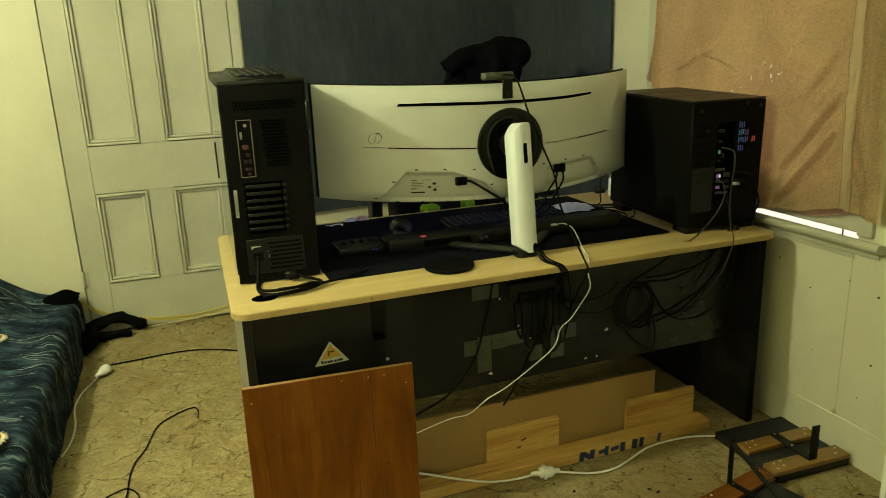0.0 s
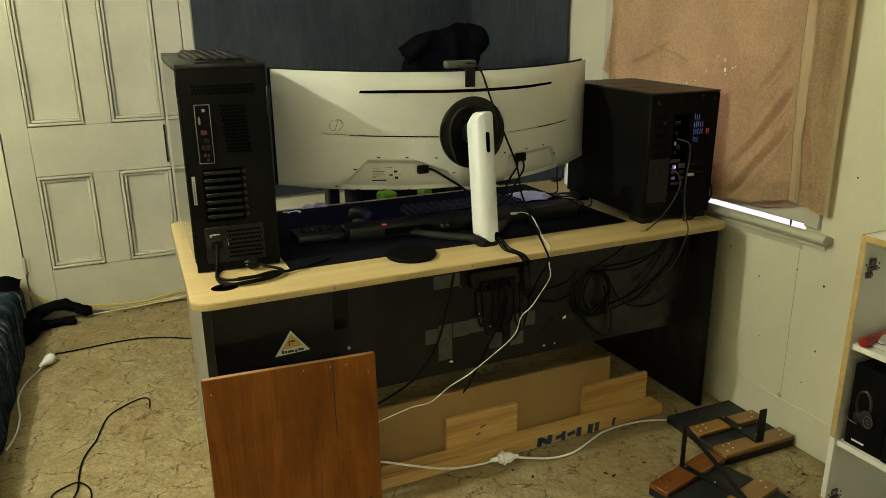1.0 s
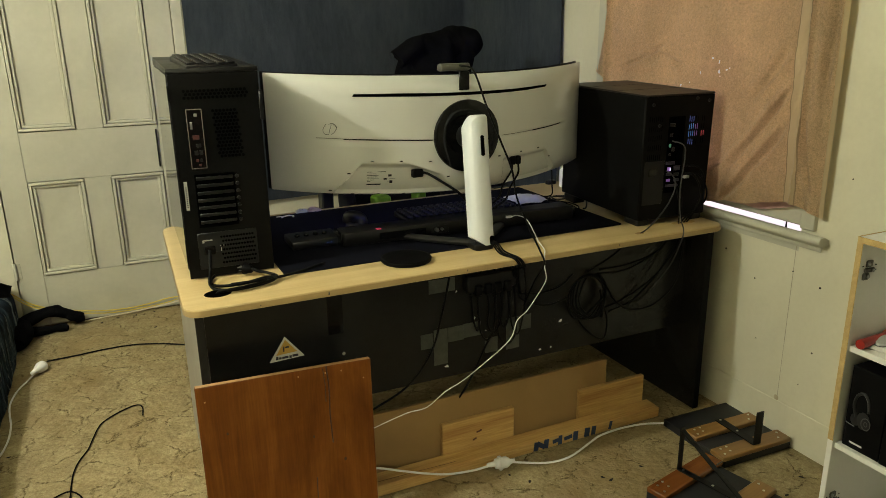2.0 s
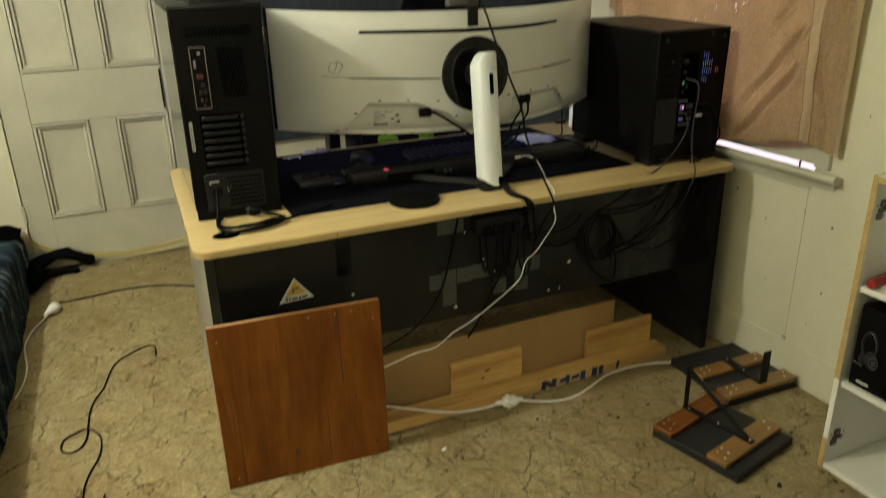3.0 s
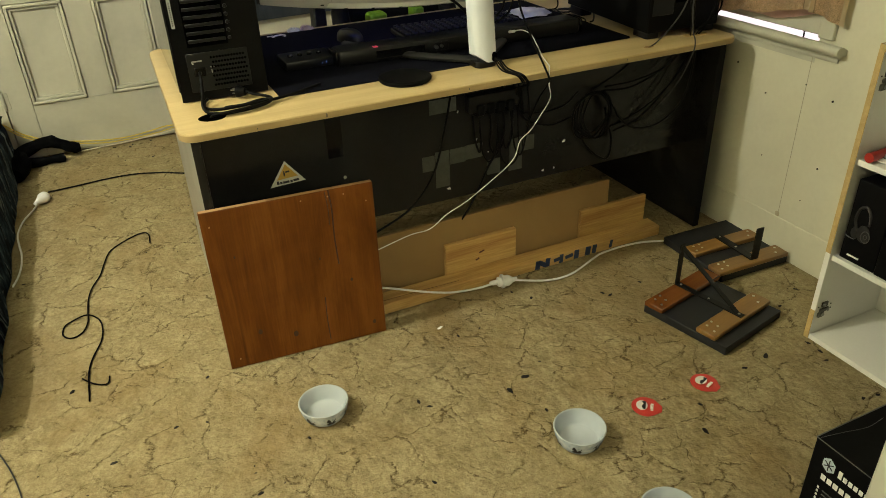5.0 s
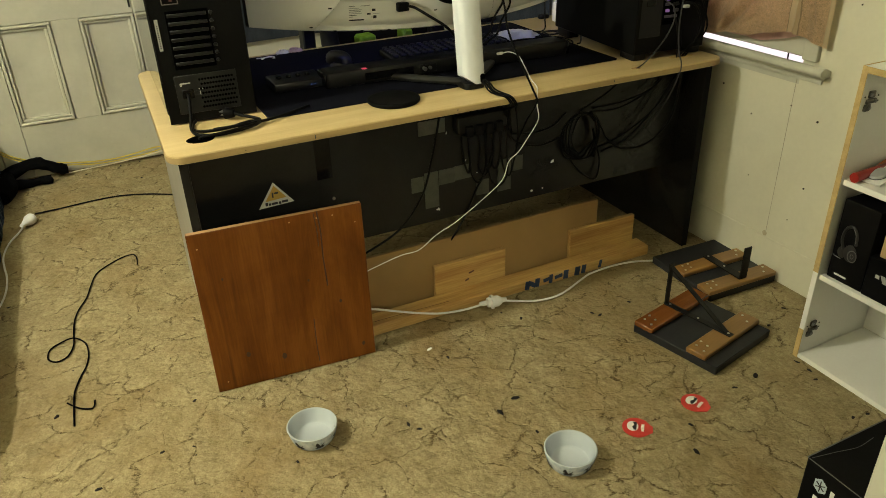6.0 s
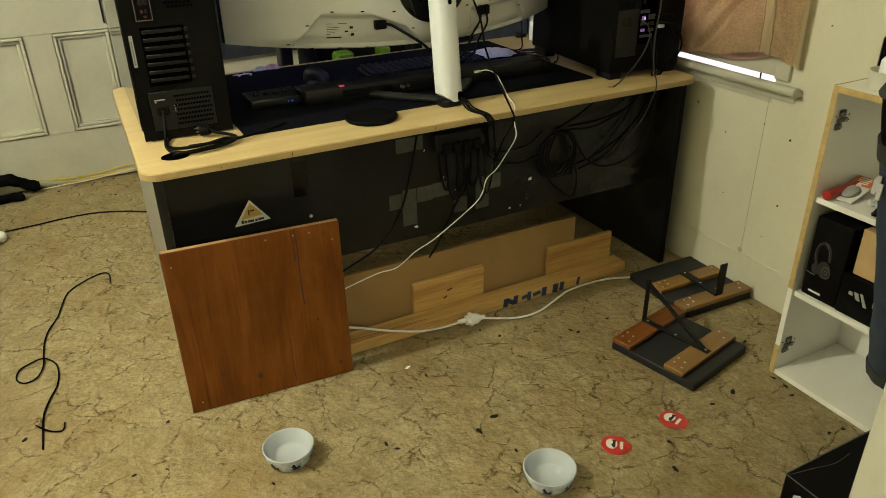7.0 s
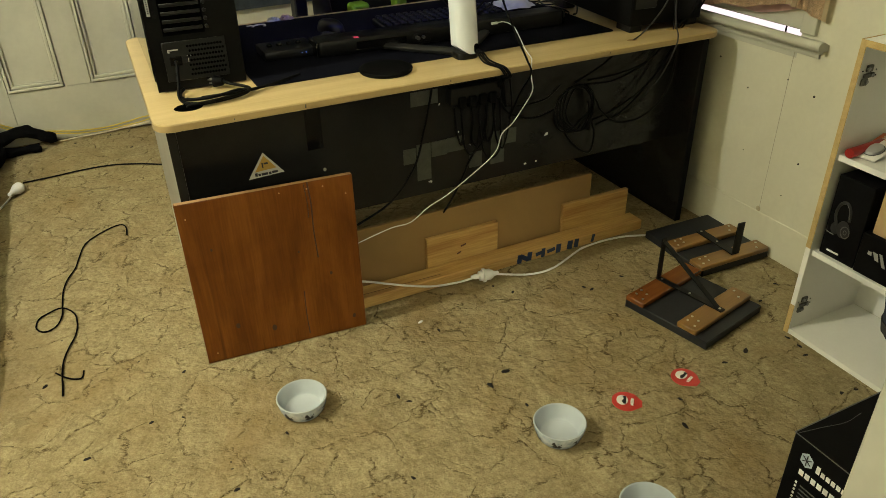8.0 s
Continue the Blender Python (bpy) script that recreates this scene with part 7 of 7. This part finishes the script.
# ---- chair behind the desk ----
def chair():
    t = thing("gaming_chair", pose(1.12, 1.15, 0, 0, 0, 6), "black gaming chair with green panels behind the desk", "chair")
    bm = B()
    prism(bm, rounded(-0.26, -0.28, 0.26, 0.24, 0.08), 0.44, 0.54, 0.03)
    part("seat", bm, M["chair_black"], t)
    bm = B()
    sheet(bm, lambda u, v: V((u - 0.5) * (0.54 - 0.14 * v * v), 0.20 + 0.16 * v - 0.05 * (1 - (2 * u - 1) ** 2) * 0.5, 0.50 + 0.66 * v), 16, 20, 0.07)
    part("backrest", bm, M["chair_black"], t)
    for s in (-1, 1):
        bm = B()
        tube(bm, [(s * 0.255, 0.13, 0.55), (s * 0.265, 0.16, 0.66), (s * 0.25, 0.20, 0.80), (s * 0.23, 0.24, 0.95)], 0.045, 10, 5, lambda q: 1 - 0.4 * q)
        part("side_bolster", bm, M["chair_black"], t)
        bm = B()
        box(bm, ((-0.14 if s < 0 else 0.075), 0.118, 0.56), ((-0.06 if s < 0 else 0.125), 0.19, 0.666), 0.01)
        part("back_panel", bm, M["chair_green"], t, "bright green back panel")
        reach = 0.35 if s > 0 else 0.435
        bm = B()
        up = 0.705 if s > 0 else 0.80
        box(bm, (s * reach - 0.026, -0.04, 0.40), (s * reach + 0.026, 0.01, up), 0.006)
        box(bm, (s * reach - 0.03, -0.04, 0.40), (s * reach + 0.03, 0.01, 0.425), 0.006)
        a = part("armrest_post", bm, M["black_plastic"], t)
        bm = B()
        prism(bm, rounded(s * reach - 0.045, -0.16, s * reach + 0.045, 0.10, 0.03), up, up + 0.025, 0.008)
        part("arm_pad", bm, M["chair_black"], a)
        bm = B()
        box(bm, (min(0, s * reach), -0.035, 0.408), (max(0, s * reach), 0.005, 0.432), 0.004)
        part("arm_bar", bm, M["iron"], t)
    bm = B()
    cylinder(bm, (0, 0, 0.26), 0.028, 0.36, "z", 16)
    part("gas_column", bm, M["iron"], t)
    for k in range(5):
        a = radians(18 + 72 * k)
        bm = B()
        tube(bm, [(0.0, 0.0, 0.11), (0.15 * math.cos(a), 0.15 * math.sin(a), 0.10), (0.31 * math.cos(a), 0.31 * math.sin(a), 0.075)], 0.026, 8, 3, lambda q: 1 - 0.35 * q)
        leg = part("base_leg", bm, M["black_plastic"], t)
        bm = B()
        cylinder(bm, (0.31 * math.cos(a), 0.31 * math.sin(a), 0.030), 0.029, 0.045, "x", 16, bevel=0.004)
        part("castor", bm, M["black_plastic"], leg)


chair()


def hoodie():
    """A black hooded top thrown over the head of the chair."""
    bm = B()
    for c, r in (((1.25, 1.22, 1.21), (0.165, 0.10, 0.175)), ((1.34, 1.21, 1.315), (0.095, 0.08, 0.088)), ((1.398, 1.20, 1.330), (0.070, 0.07, 0.076)), ((1.225, 1.21, 1.325), (0.085, 0.08, 0.050)), ((1.300, 1.205, 1.312), (0.125, 0.085, 0.080)), ((1.345, 1.20, 1.255), (0.085, 0.075, 0.10)), ((1.135, 1.22, 1.17), (0.072, 0.08, 0.125)), ((1.36, 1.15, 1.24), (0.05, 0.03, 0.11)), ((1.28, 1.135, 1.23), (0.035, 0.03, 0.13))):
        g = bmesh.ops.create_icosphere(bm, subdivisions=4, radius=1.0)
        bmesh.ops.transform(bm, matrix=Matrix.Translation(c) @ Matrix.Diagonal((*r, 1)), verts=g["verts"])
    tube(bm, [(1.060, 1.165, 1.282), (1.064, 1.165, 1.284), (1.10, 1.17, 1.298), (1.15, 1.18, 1.315), (1.22, 1.20, 1.325)], 0.040, 16, 6, lambda q: 1.0 + 0.2 * q)
    for v in bm.verts:
        p = v.co.copy()
        fold = math.sin((p.x * 0.8 - p.z * 0.5) * 55 + 3 * noise.noise(p * 6)) * 0.007
        v.co += V(noise.noise(p * 11), noise.noise(p * 11 + V(7, 0, 0)), noise.noise(p * 11 + V(0, 9, 0))) * 0.011 + V(0, -fold, fold * 0.5)
    ob = solid("hooded_top", bm, M["black_cloth"], "black hooded top thrown over the chair back", "clothing")
    md = ob.modifiers.new("join", "REMESH")
    md.mode, md.voxel_size, md.use_smooth_shade = "VOXEL", 0.006, True
    return ob


hoodie()


# ---- the open shelf unit by the wall ----
SX, SY0, SY1, SH = 1.582, -1.245, -0.649, 0.876
def shelf_unit():
    t = thing("shelf_unit", pose(1.72, -0.95, 0), "open white melamine shelf unit with raw chipboard edges", "shelf")
    mel = M["melamine"]
    sd = boxed("side", (SX + 0.001, SY1 - 0.016, 0.002), (1.872, SY1, SH), mel, t, 0.0006)
    boxed("side_edge", (SX - 0.0006, SY1 - 0.0158, 0.295), (SX + 0.0009, SY1 - 0.0003, SH), M["chipboard"], sd, 0, "raw yellow chipboard edge")
    boxed("side_edge", (SX - 0.0006, SY1 - 0.0158, 0.002), (SX + 0.0009, SY1 - 0.0003, 0.10), M["chipboard"], sd, 0, "raw yellow chipboard edge")
    boxed("side", (SX + 0.001, SY0, 0.002), (1.872, SY0 + 0.016, SH), mel, t, 0.0006)
    boxed("top", (SX + 0.001, SY0 + 0.0163, SH - 0.016), (1.872, SY1 - 0.0163, SH), mel, t, 0.0006)
    boxed("top_edge", (SX - 0.0006, SY0 + 0.016, SH - 0.016), (SX + 0.0009, SY1 - 0.016, SH), M["chipboard"], t, 0, "raw yellow chipboard edge")
    boxed("top_rim", (SX, SY1 - 0.0045, SH), (1.872, SY1 - 0.0005, SH + 0.0008), M["chipboard"], t, 0, "raw yellow chipboard edge")
    for z in (0.562, 0.272):
        boxed("shelf", (SX + 0.010, SY0 + 0.0163, z), (1.866, SY1 - 0.0163, z + 0.016), mel, t, 0.0008)
    boxed("bottom", (SX + 0.002, SY0 + 0.0163, 0.002), (1.866, SY1 - 0.0163, 0.018), mel, t, 0.0008)
    boxed("back", (1.867, SY0 + 0.0163, 0.018), (1.872, SY1 - 0.0163, SH - 0.016), mel, t)
    for z in (0.786, 0.098):
        bm = B()
        y = SY1 - 0.0163
        for dz in (-0.017, 0.017):
            prism(bm, rounded(-0.012, -0.009, 0.012, 0.009, 0.004, 3), 0.0, 0.003, 0.0, pose(1.612 + dz * 0.25, y, z + dz, 90, 0, 0))
        box(bm, (1.598, y - 0.007, z - 0.006), (1.634, y, z + 0.006), 0.002)
        h = part("hinge_plate", bm, M["hinge"], sd, "tarnished dark metal hinge plate", True)
        for dx, dz in ((0.004, -0.017), (0.0, 0.017), (0.016, 0.0)):
            bm = B()
            cylinder(bm, (1.610 + dx, y - 0.005 - (0.003 if dz == 0 else 0), z + dz), 0.0052, 0.004, "y", 12, bevel=0.001)
            part("screw", bm, M["grey_metal"], sd, here=True)
        bm = B()
        for dx, dz in ((-0.018, 0.012), (0.034, -0.004), (0.032, 0.010)):
            cylinder(bm, (1.612 + dx, y - 0.0004, z + dz), 0.0022, 0.0012, "y", 8)
        part("screw_hole", bm, M["void"], sd, here=True)
    bm = B()
    cylinder(bm, (1.866, -0.74, 0.12), 0.005, 0.004, "x", 10)
    part("hole", bm, M["void"], t, here=True)


shelf_unit()


def carton(name, lo, hi, mat, label, category="box"):
    t = thing(name, pose((lo[0] + hi[0]) / 2, (lo[1] + hi[1]) / 2, lo[2]), label, category)
    boxed("carton", lo, hi, mat, t, 0.002)
    return t


# headset box, its picture drawn as plain curves
t = carton("headset_box", (1.603, -0.782, 0.2885), (1.78, -0.676, 0.525), M["box_black"], "black headset box with a printed headset picture")
fx = 1.6022
bm = B()
tube(bm, [(fx + 0.001, -0.706, 0.385), (fx + 0.001, -0.696, 0.415), (fx + 0.001, -0.702, 0.446), (fx + 0.001, -0.720, 0.457), (fx + 0.001, -0.734, 0.440), (fx + 0.001, -0.738, 0.410)], 0.0045, 8, 6)
part("headband_print", bm, M["deep_print"], t, "dark grey printed headband", True)
bm = B()
tube(bm, [(fx - 0.0026, -0.724, 0.454), (fx - 0.0026, -0.733, 0.442), (fx - 0.0026, -0.738, 0.418)], 0.0012, 6, 5)
part("highlight_print", bm, M["dim_print"], t, here=True)
for cy, cz, r, mat, nm in ((-0.704, 0.376, 0.017, "deep_print", "far_cup_print"), (-0.728, 0.382, 0.025, "deep_print", "earcup_print")):
    bm = B()
    prism(bm, [(r * 0.74 * math.cos(radians(a)), r * math.sin(radians(a))) for a in range(0, 360, 15)], 0.0, 0.0018, 0.0006, pose(fx + 0.0008 - (0.001 if r > 0.02 else 0), cy, cz, 90, 0, -90))
    part(nm, bm, M[mat], t, "dark grey printed ear cup", True)
bm = B()
for r, w in ((0.0165, 0.0013), (0.006, 0.0009)):
    tube(bm, [(fx - 0.0022, -0.736 + r * 0.75 * math.cos(2 * math.pi * k / 18), 0.377 + r * math.sin(2 * math.pi * k / 18)) for k in range(19)], w, 6, 2)
part("ring_print", bm, M["dim_print"], t, "grey printed ring", True)
bm = B()
tube(bm, [(fx, -0.705, 0.356), (fx, -0.690, 0.357), (fx, -0.678, 0.360)], 0.0012, 5, 3)
part("microphone_print", bm, M["dim_print"], t, here=True)
boxed("brand_bar", (fx - 0.0004, -0.734, 0.304), (fx + 0.0006, -0.698, 0.309), M["white_print"], t)
t = carton("black_box", (1.600, -0.935, 0.2885), (1.79, -0.785, 0.405), M["box_black"], "black box with a silver mark on its side")
bm = B()
fy = 1.5992
for pts in ([(-0.825, 0.365), (-0.838, 0.365), (-0.846, 0.345), (-0.835, 0.345)], [(-0.842, 0.368), (-0.850, 0.368), (-0.868, 0.335), (-0.858, 0.335)], [(-0.812, 0.362), (-0.822, 0.362), (-0.824, 0.352), (-0.812, 0.352)]):
    vs = [bm.verts.new((fy, y, z)) for y, z in pts] + [bm.verts.new((fy + 0.0014, y, z)) for y, z in pts]
    bm.faces.new(vs[:4]), bm.faces.new(vs[4:][::-1])
    for i in range(4):
        bm.faces.new((vs[i], vs[(i + 1) % 4], vs[4 + (i + 1) % 4], vs[4 + i]))
bmesh.ops.recalc_face_normals(bm, faces=bm.faces[:])
for y in (-0.885, -0.900, -0.915):
    box(bm, (fy, y - 0.004, 0.345), (fy + 0.0012, y + 0.004, 0.362))
part("silver_mark", bm, M["silver_print"], t, here=True)
carton("cardboard_box", (1.612, -0.92, 0.4055), (1.79, -0.800, 0.535), M["card"], "plain brown cardboard box on another box")

# upper shelf clutter
SZ = 0.578
t = thing("red_marker", pose(1.66, -0.70, SZ), "thick red marker lying on the shelf", "marker")
bm = B()
tube(bm, [(1.592, -0.692, SZ + 0.0135), (1.66, -0.689, SZ + 0.0135), (1.76, -0.684, SZ + 0.0135)], 0.0130, 14, 3)
part("barrel", bm, M["red_plastic"], t, here=True)
PK = pose(1.640, -0.712, SZ + 0.006, 0, -9, 9)
t = thing("blister_pack", pose(1.64, -0.712, SZ), "white-carded blister pack with orange print", "package")
bm = B()
box(bm, (-0.025, -0.030, 0.001), (0.125, 0.030, 0.004), 0.0008, PK)
part("card", bm, M["white_print"], t, here=True)
bm = B()
lathe(bm, [(0.0, 0.010), (0.012, 0.010), (0.019, 0.007), (0.021, 0.001)], 26)
bmesh.ops.transform(bm, matrix=PK @ pose(0.025, 0.0, 0.004) @ Matrix.Diagonal((1.5, 0.95, 1, 1)), verts=bm.verts[:])
part("bubble", bm, M["silver_print"], t, "clear grey blister", True)
bm = B()
tube(bm, [tuple(PK @ V(0.025 + 0.033 * math.cos(k * math.pi / 12), 0.022 * math.sin(k * math.pi / 12), 0.005)) for k in range(25)], 0.0014, 6, 1)
part("blister_rim", bm, M["dim_print"], t, "grey blister rim", True)
bm = B()
box(bm, (0.068, -0.028, 0.0042), (0.120, 0.028, 0.0056), 0.0005, PK)
part("orange_panel", bm, M["orange_print"], t, "orange printed panel", True)
bm = B()
lathe(bm, [(0.0, 0.0), (0.010, 0.0), (0.010, -0.0012)], 18)
bmesh.ops.transform(bm, matrix=PK @ pose(0.066, 0.004, 0.0072), verts=bm.verts[:])
part("round_patch", bm, M["white_print"], t, here=True)
bm = B()
for i in range(4):
    box(bm, (0.078 + 0.010 * i, -0.016 + 0.003 * (i % 2), 0.0057), (0.083 + 0.010 * i, 0.016, 0.0062), 0, PK)
part("pale_bars", bm, M["white_print"], t, here=True)
crumpled("wrapper", (1.685, -0.775, SZ), 0.07, 0.028, 0.020, M["tissue"], "folded white paper wrapper on the shelf", "wrapper", 4.0, 10)
crumpled("dark_wrapper", (1.630, -0.822, SZ), 0.060, 0.040, 0.014, M["black_plastic"], "crumpled dark wrapper on the shelf", "wrapper", 6.0, 10)
crumpled("dark_wrapper", (1.745, -0.765, SZ), 0.080, 0.045, 0.030, M["black_plastic"], "crumpled dark wrapper on the shelf", "wrapper", 9.0, 10)

# tub with bottles on top of the unit
t = thing("plastic_tub", pose(1.648, -0.740, SH), "frosted plastic cup holding a white bottle", "tub")
bm = B()
lathe(bm, [(0.0, 0.002), (0.036, 0.002), (0.038, 0.006), (0.0435, 0.046), (0.0445, 0.047), (0.0455, 0.046), (0.041, 0.004), (0.038, 0.001), (0.0, 0.001)], 40)
part("cup", bm, M["translucent"], t)
t = thing("white_bottle", pose(1.656, -0.741, SH + 0.0065), "white plastic bottle with screw cap", "bottle")
bm = B()
lathe(bm, [(0.0, 0.0), (0.028, 0.0), (0.030, 0.004), (0.030, 0.060), (0.0245, 0.069), (0.018, 0.0735), (0.0, 0.0735)], 30)
part("body", bm, M["white_rubber"], t)
bm = B()
lathe(bm, [(0.0, 0.074), (0.0195, 0.074), (0.0195, 0.106), (0.017, 0.109), (0.0, 0.109)], 30)
part("cap", bm, M["white_print"], t)
bm = B()
for i in range(5):
    tube(bm, [(0.0304 * math.cos(a), 0.0304 * math.sin(a), 0.030 + 0.005 * i) for a in [radians(195 + 6 * k) for k in range(5 - (i % 2))]], 0.0008, 5, 1)
part("label_print", bm, M["dim_print"], t)
bm = B()
lathe(bm, [(0.0, 0.0), (0.031, 0.0), (0.032, 0.004), (0.032, 0.100), (0.028, 0.106), (0.0, 0.106)], 30)
solid("dark_jar", bm, M["gloss_black"], "dark jar standing beside the plastic cup", "jar", m=pose(1.738, -0.684, SH + 0.0006))

# ---- the black carton by the doorway ----
t = carton("computer_carton", (0.972, -1.470, 0.001), (1.50, -1.148, 0.30), M["box_black"], "large scuffed black carton with white markings")
cx0 = 0.9716
bm = B()
hexa = [(-1.188 + 0.0155 * math.sin(radians(a)), 0.257 + 0.0185 * math.cos(radians(a))) for a in range(0, 360, 60)]
vs = [bm.verts.new((cx0 - 0.0004, y, z)) for y, z in hexa]
bm.faces.new(vs)
part("hexagon_mark", bm, surface("pale_blue_print", (0.40, 0.47, 0.52), (0.50, 0.57, 0.62), 0.4, 40, 200, 0.0), t, "pale blue hexagon mark", True)
bm = B()
for a in (0, 60, 120):
    dy, dz = 0.011 * math.sin(radians(a)), 0.013 * math.cos(radians(a))
    tube(bm, [(cx0 - 0.001, -1.188 - dy, 0.257 - dz), (cx0 - 0.001, -1.188 + dy, 0.257 + dz)], 0.0011, 5, 1)
part("snow_lines", bm, M["ink"], t, here=True)
bars = [(-1.2185 - 0.0115 * i, -1.2105 - 0.0115 * i, 0.246, 0.264 if i == 0 else 0.257) for i in range(8)] + [(-1.189 - 0.0140 * i, -1.179 - 0.0140 * i, 0.214, 0.227) for i in range(9)]
for i in range(7):
    bars.append((-1.182, -1.178, 0.188 - i * 0.010, 0.193 - i * 0.010))
for y0, y1, za, zb in bars:
    boxed("white_bar", (cx0 - 0.0008, y0, za), (cx0 + 0.0004, y1, zb), M["white_print"], t, 0, "white printed bar")
bm = B()
for i in range(8):
    box(bm, (cx0 - 0.0008, -1.245 - 0.012 * (i % 3), 0.188 - i * 0.010), (cx0 + 0.0004, -1.190, 0.1905 - i * 0.010))
part("small_print", bm, M["dim_print"], t, here=True)
bm = B()
tube(bm, [(0.976, -1.154, 0.3004), (1.03, -1.165, 0.3004), (1.08, -1.176, 0.3004), (1.13, -1.172, 0.3004)], 0.0006, 5, 4)
box(bm, (0.9712, -1.47, 0.2985), (0.9722, -1.149, 0.3005))
box(bm, (0.9715, -1.1485, 0.2990), (1.50, -1.1470, 0.3006))
part("scuffed_edge", bm, M["dim_print"], t, "worn pale edges", True)


# ---- bag hanging on the wall beside the doorway ----
def hanging_bag():
    t = thing("hanging_bag", pose(0.73, -1.40, 0.79), "dark navy and black bag hanging on the wall", "bag")
    z0, z1 = 0.788, 1.178

    def ring(z, grow=0.0):
        q = (z - z0) / (z1 - z0)
        return 0.780 - 0.090 * q, -1.407 + 0.005 * q, 0.080 + 0.020 * q + grow, 0.055 + 0.014 * q + grow

    def col(za, zb, mat, name, lab="", grow=0.0, close=0.0):
        bm = B()

        def f(u, v):
            a = u * 2 * math.pi
            z = za + (zb - za) * v
            cx, cy, rx, ry = ring(z, grow)
            k = 1 - close * v * v
            n = 0.005 * noise.noise(V(math.cos(a) * 2, math.sin(a) * 2, z * 11)) + 0.002 * noise.noise(V(math.cos(a) * 6, math.sin(a) * 6, z * 30))
            return V(cx + (rx * k + n) * math.cos(a), cy + (ry * k + n) * math.sin(a), z)
        sheet(bm, f, 48, 20)
        bmesh.ops.remove_doubles(bm, verts=bm.verts[:], dist=0.0002)
        bmesh.ops.holes_fill(bm, edges=bm.edges[:], sides=80)
        return part(name, bm, mat, t, lab, True)
    col(z0, 0.806, M["charcoal_cloth"], "base", "charcoal bottom band", 0.002)
    low = col(0.8062, 1.088, M["denim"], "lower_body", "navy denim lower part")
    col(1.0882, 1.110, M["charcoal_cloth"], "band", "charcoal webbing band", 0.003)
    col(1.1102, 1.160, M["black_cloth"], "upper_body")
    col(1.1602, z1, M["charcoal_cloth"], "rolled_top", "charcoal rolled top", 0.004, 0.25)
    bm = B()
    cx, cy, rx, ry = ring(1.062, 0.0035)
    for a, z in ((154, 1.058), (148, 1.064), (142, 1.058)):
        p = V(cx + rx * math.cos(radians(a)), cy + ry * math.sin(radians(a)), z)
        box(bm, (p.x - 0.001, p.y - 0.0025, z - 0.010), (p.x + 0.001, p.y + 0.0025, z + 0.008))
    part("silver_patch", bm, M["silver_print"], low, "small silver patch", True)
    bm = B()
    tube(bm, [(0.685, -1.40, 1.172), (0.68, -1.43, 1.24), (0.68, FY + 0.02, 1.32)], 0.010, 8, 4)
    part("strap", bm, M["charcoal_cloth"], t, here=True)
    bm = B()
    tube(bm, [(0.68, FY + 0.001, 1.32), (0.68, FY + 0.03, 1.315), (0.68, FY + 0.035, 1.335)], 0.006, 8, 4)
    part("hook", bm, M["iron"], t, here=True)


hanging_bag()
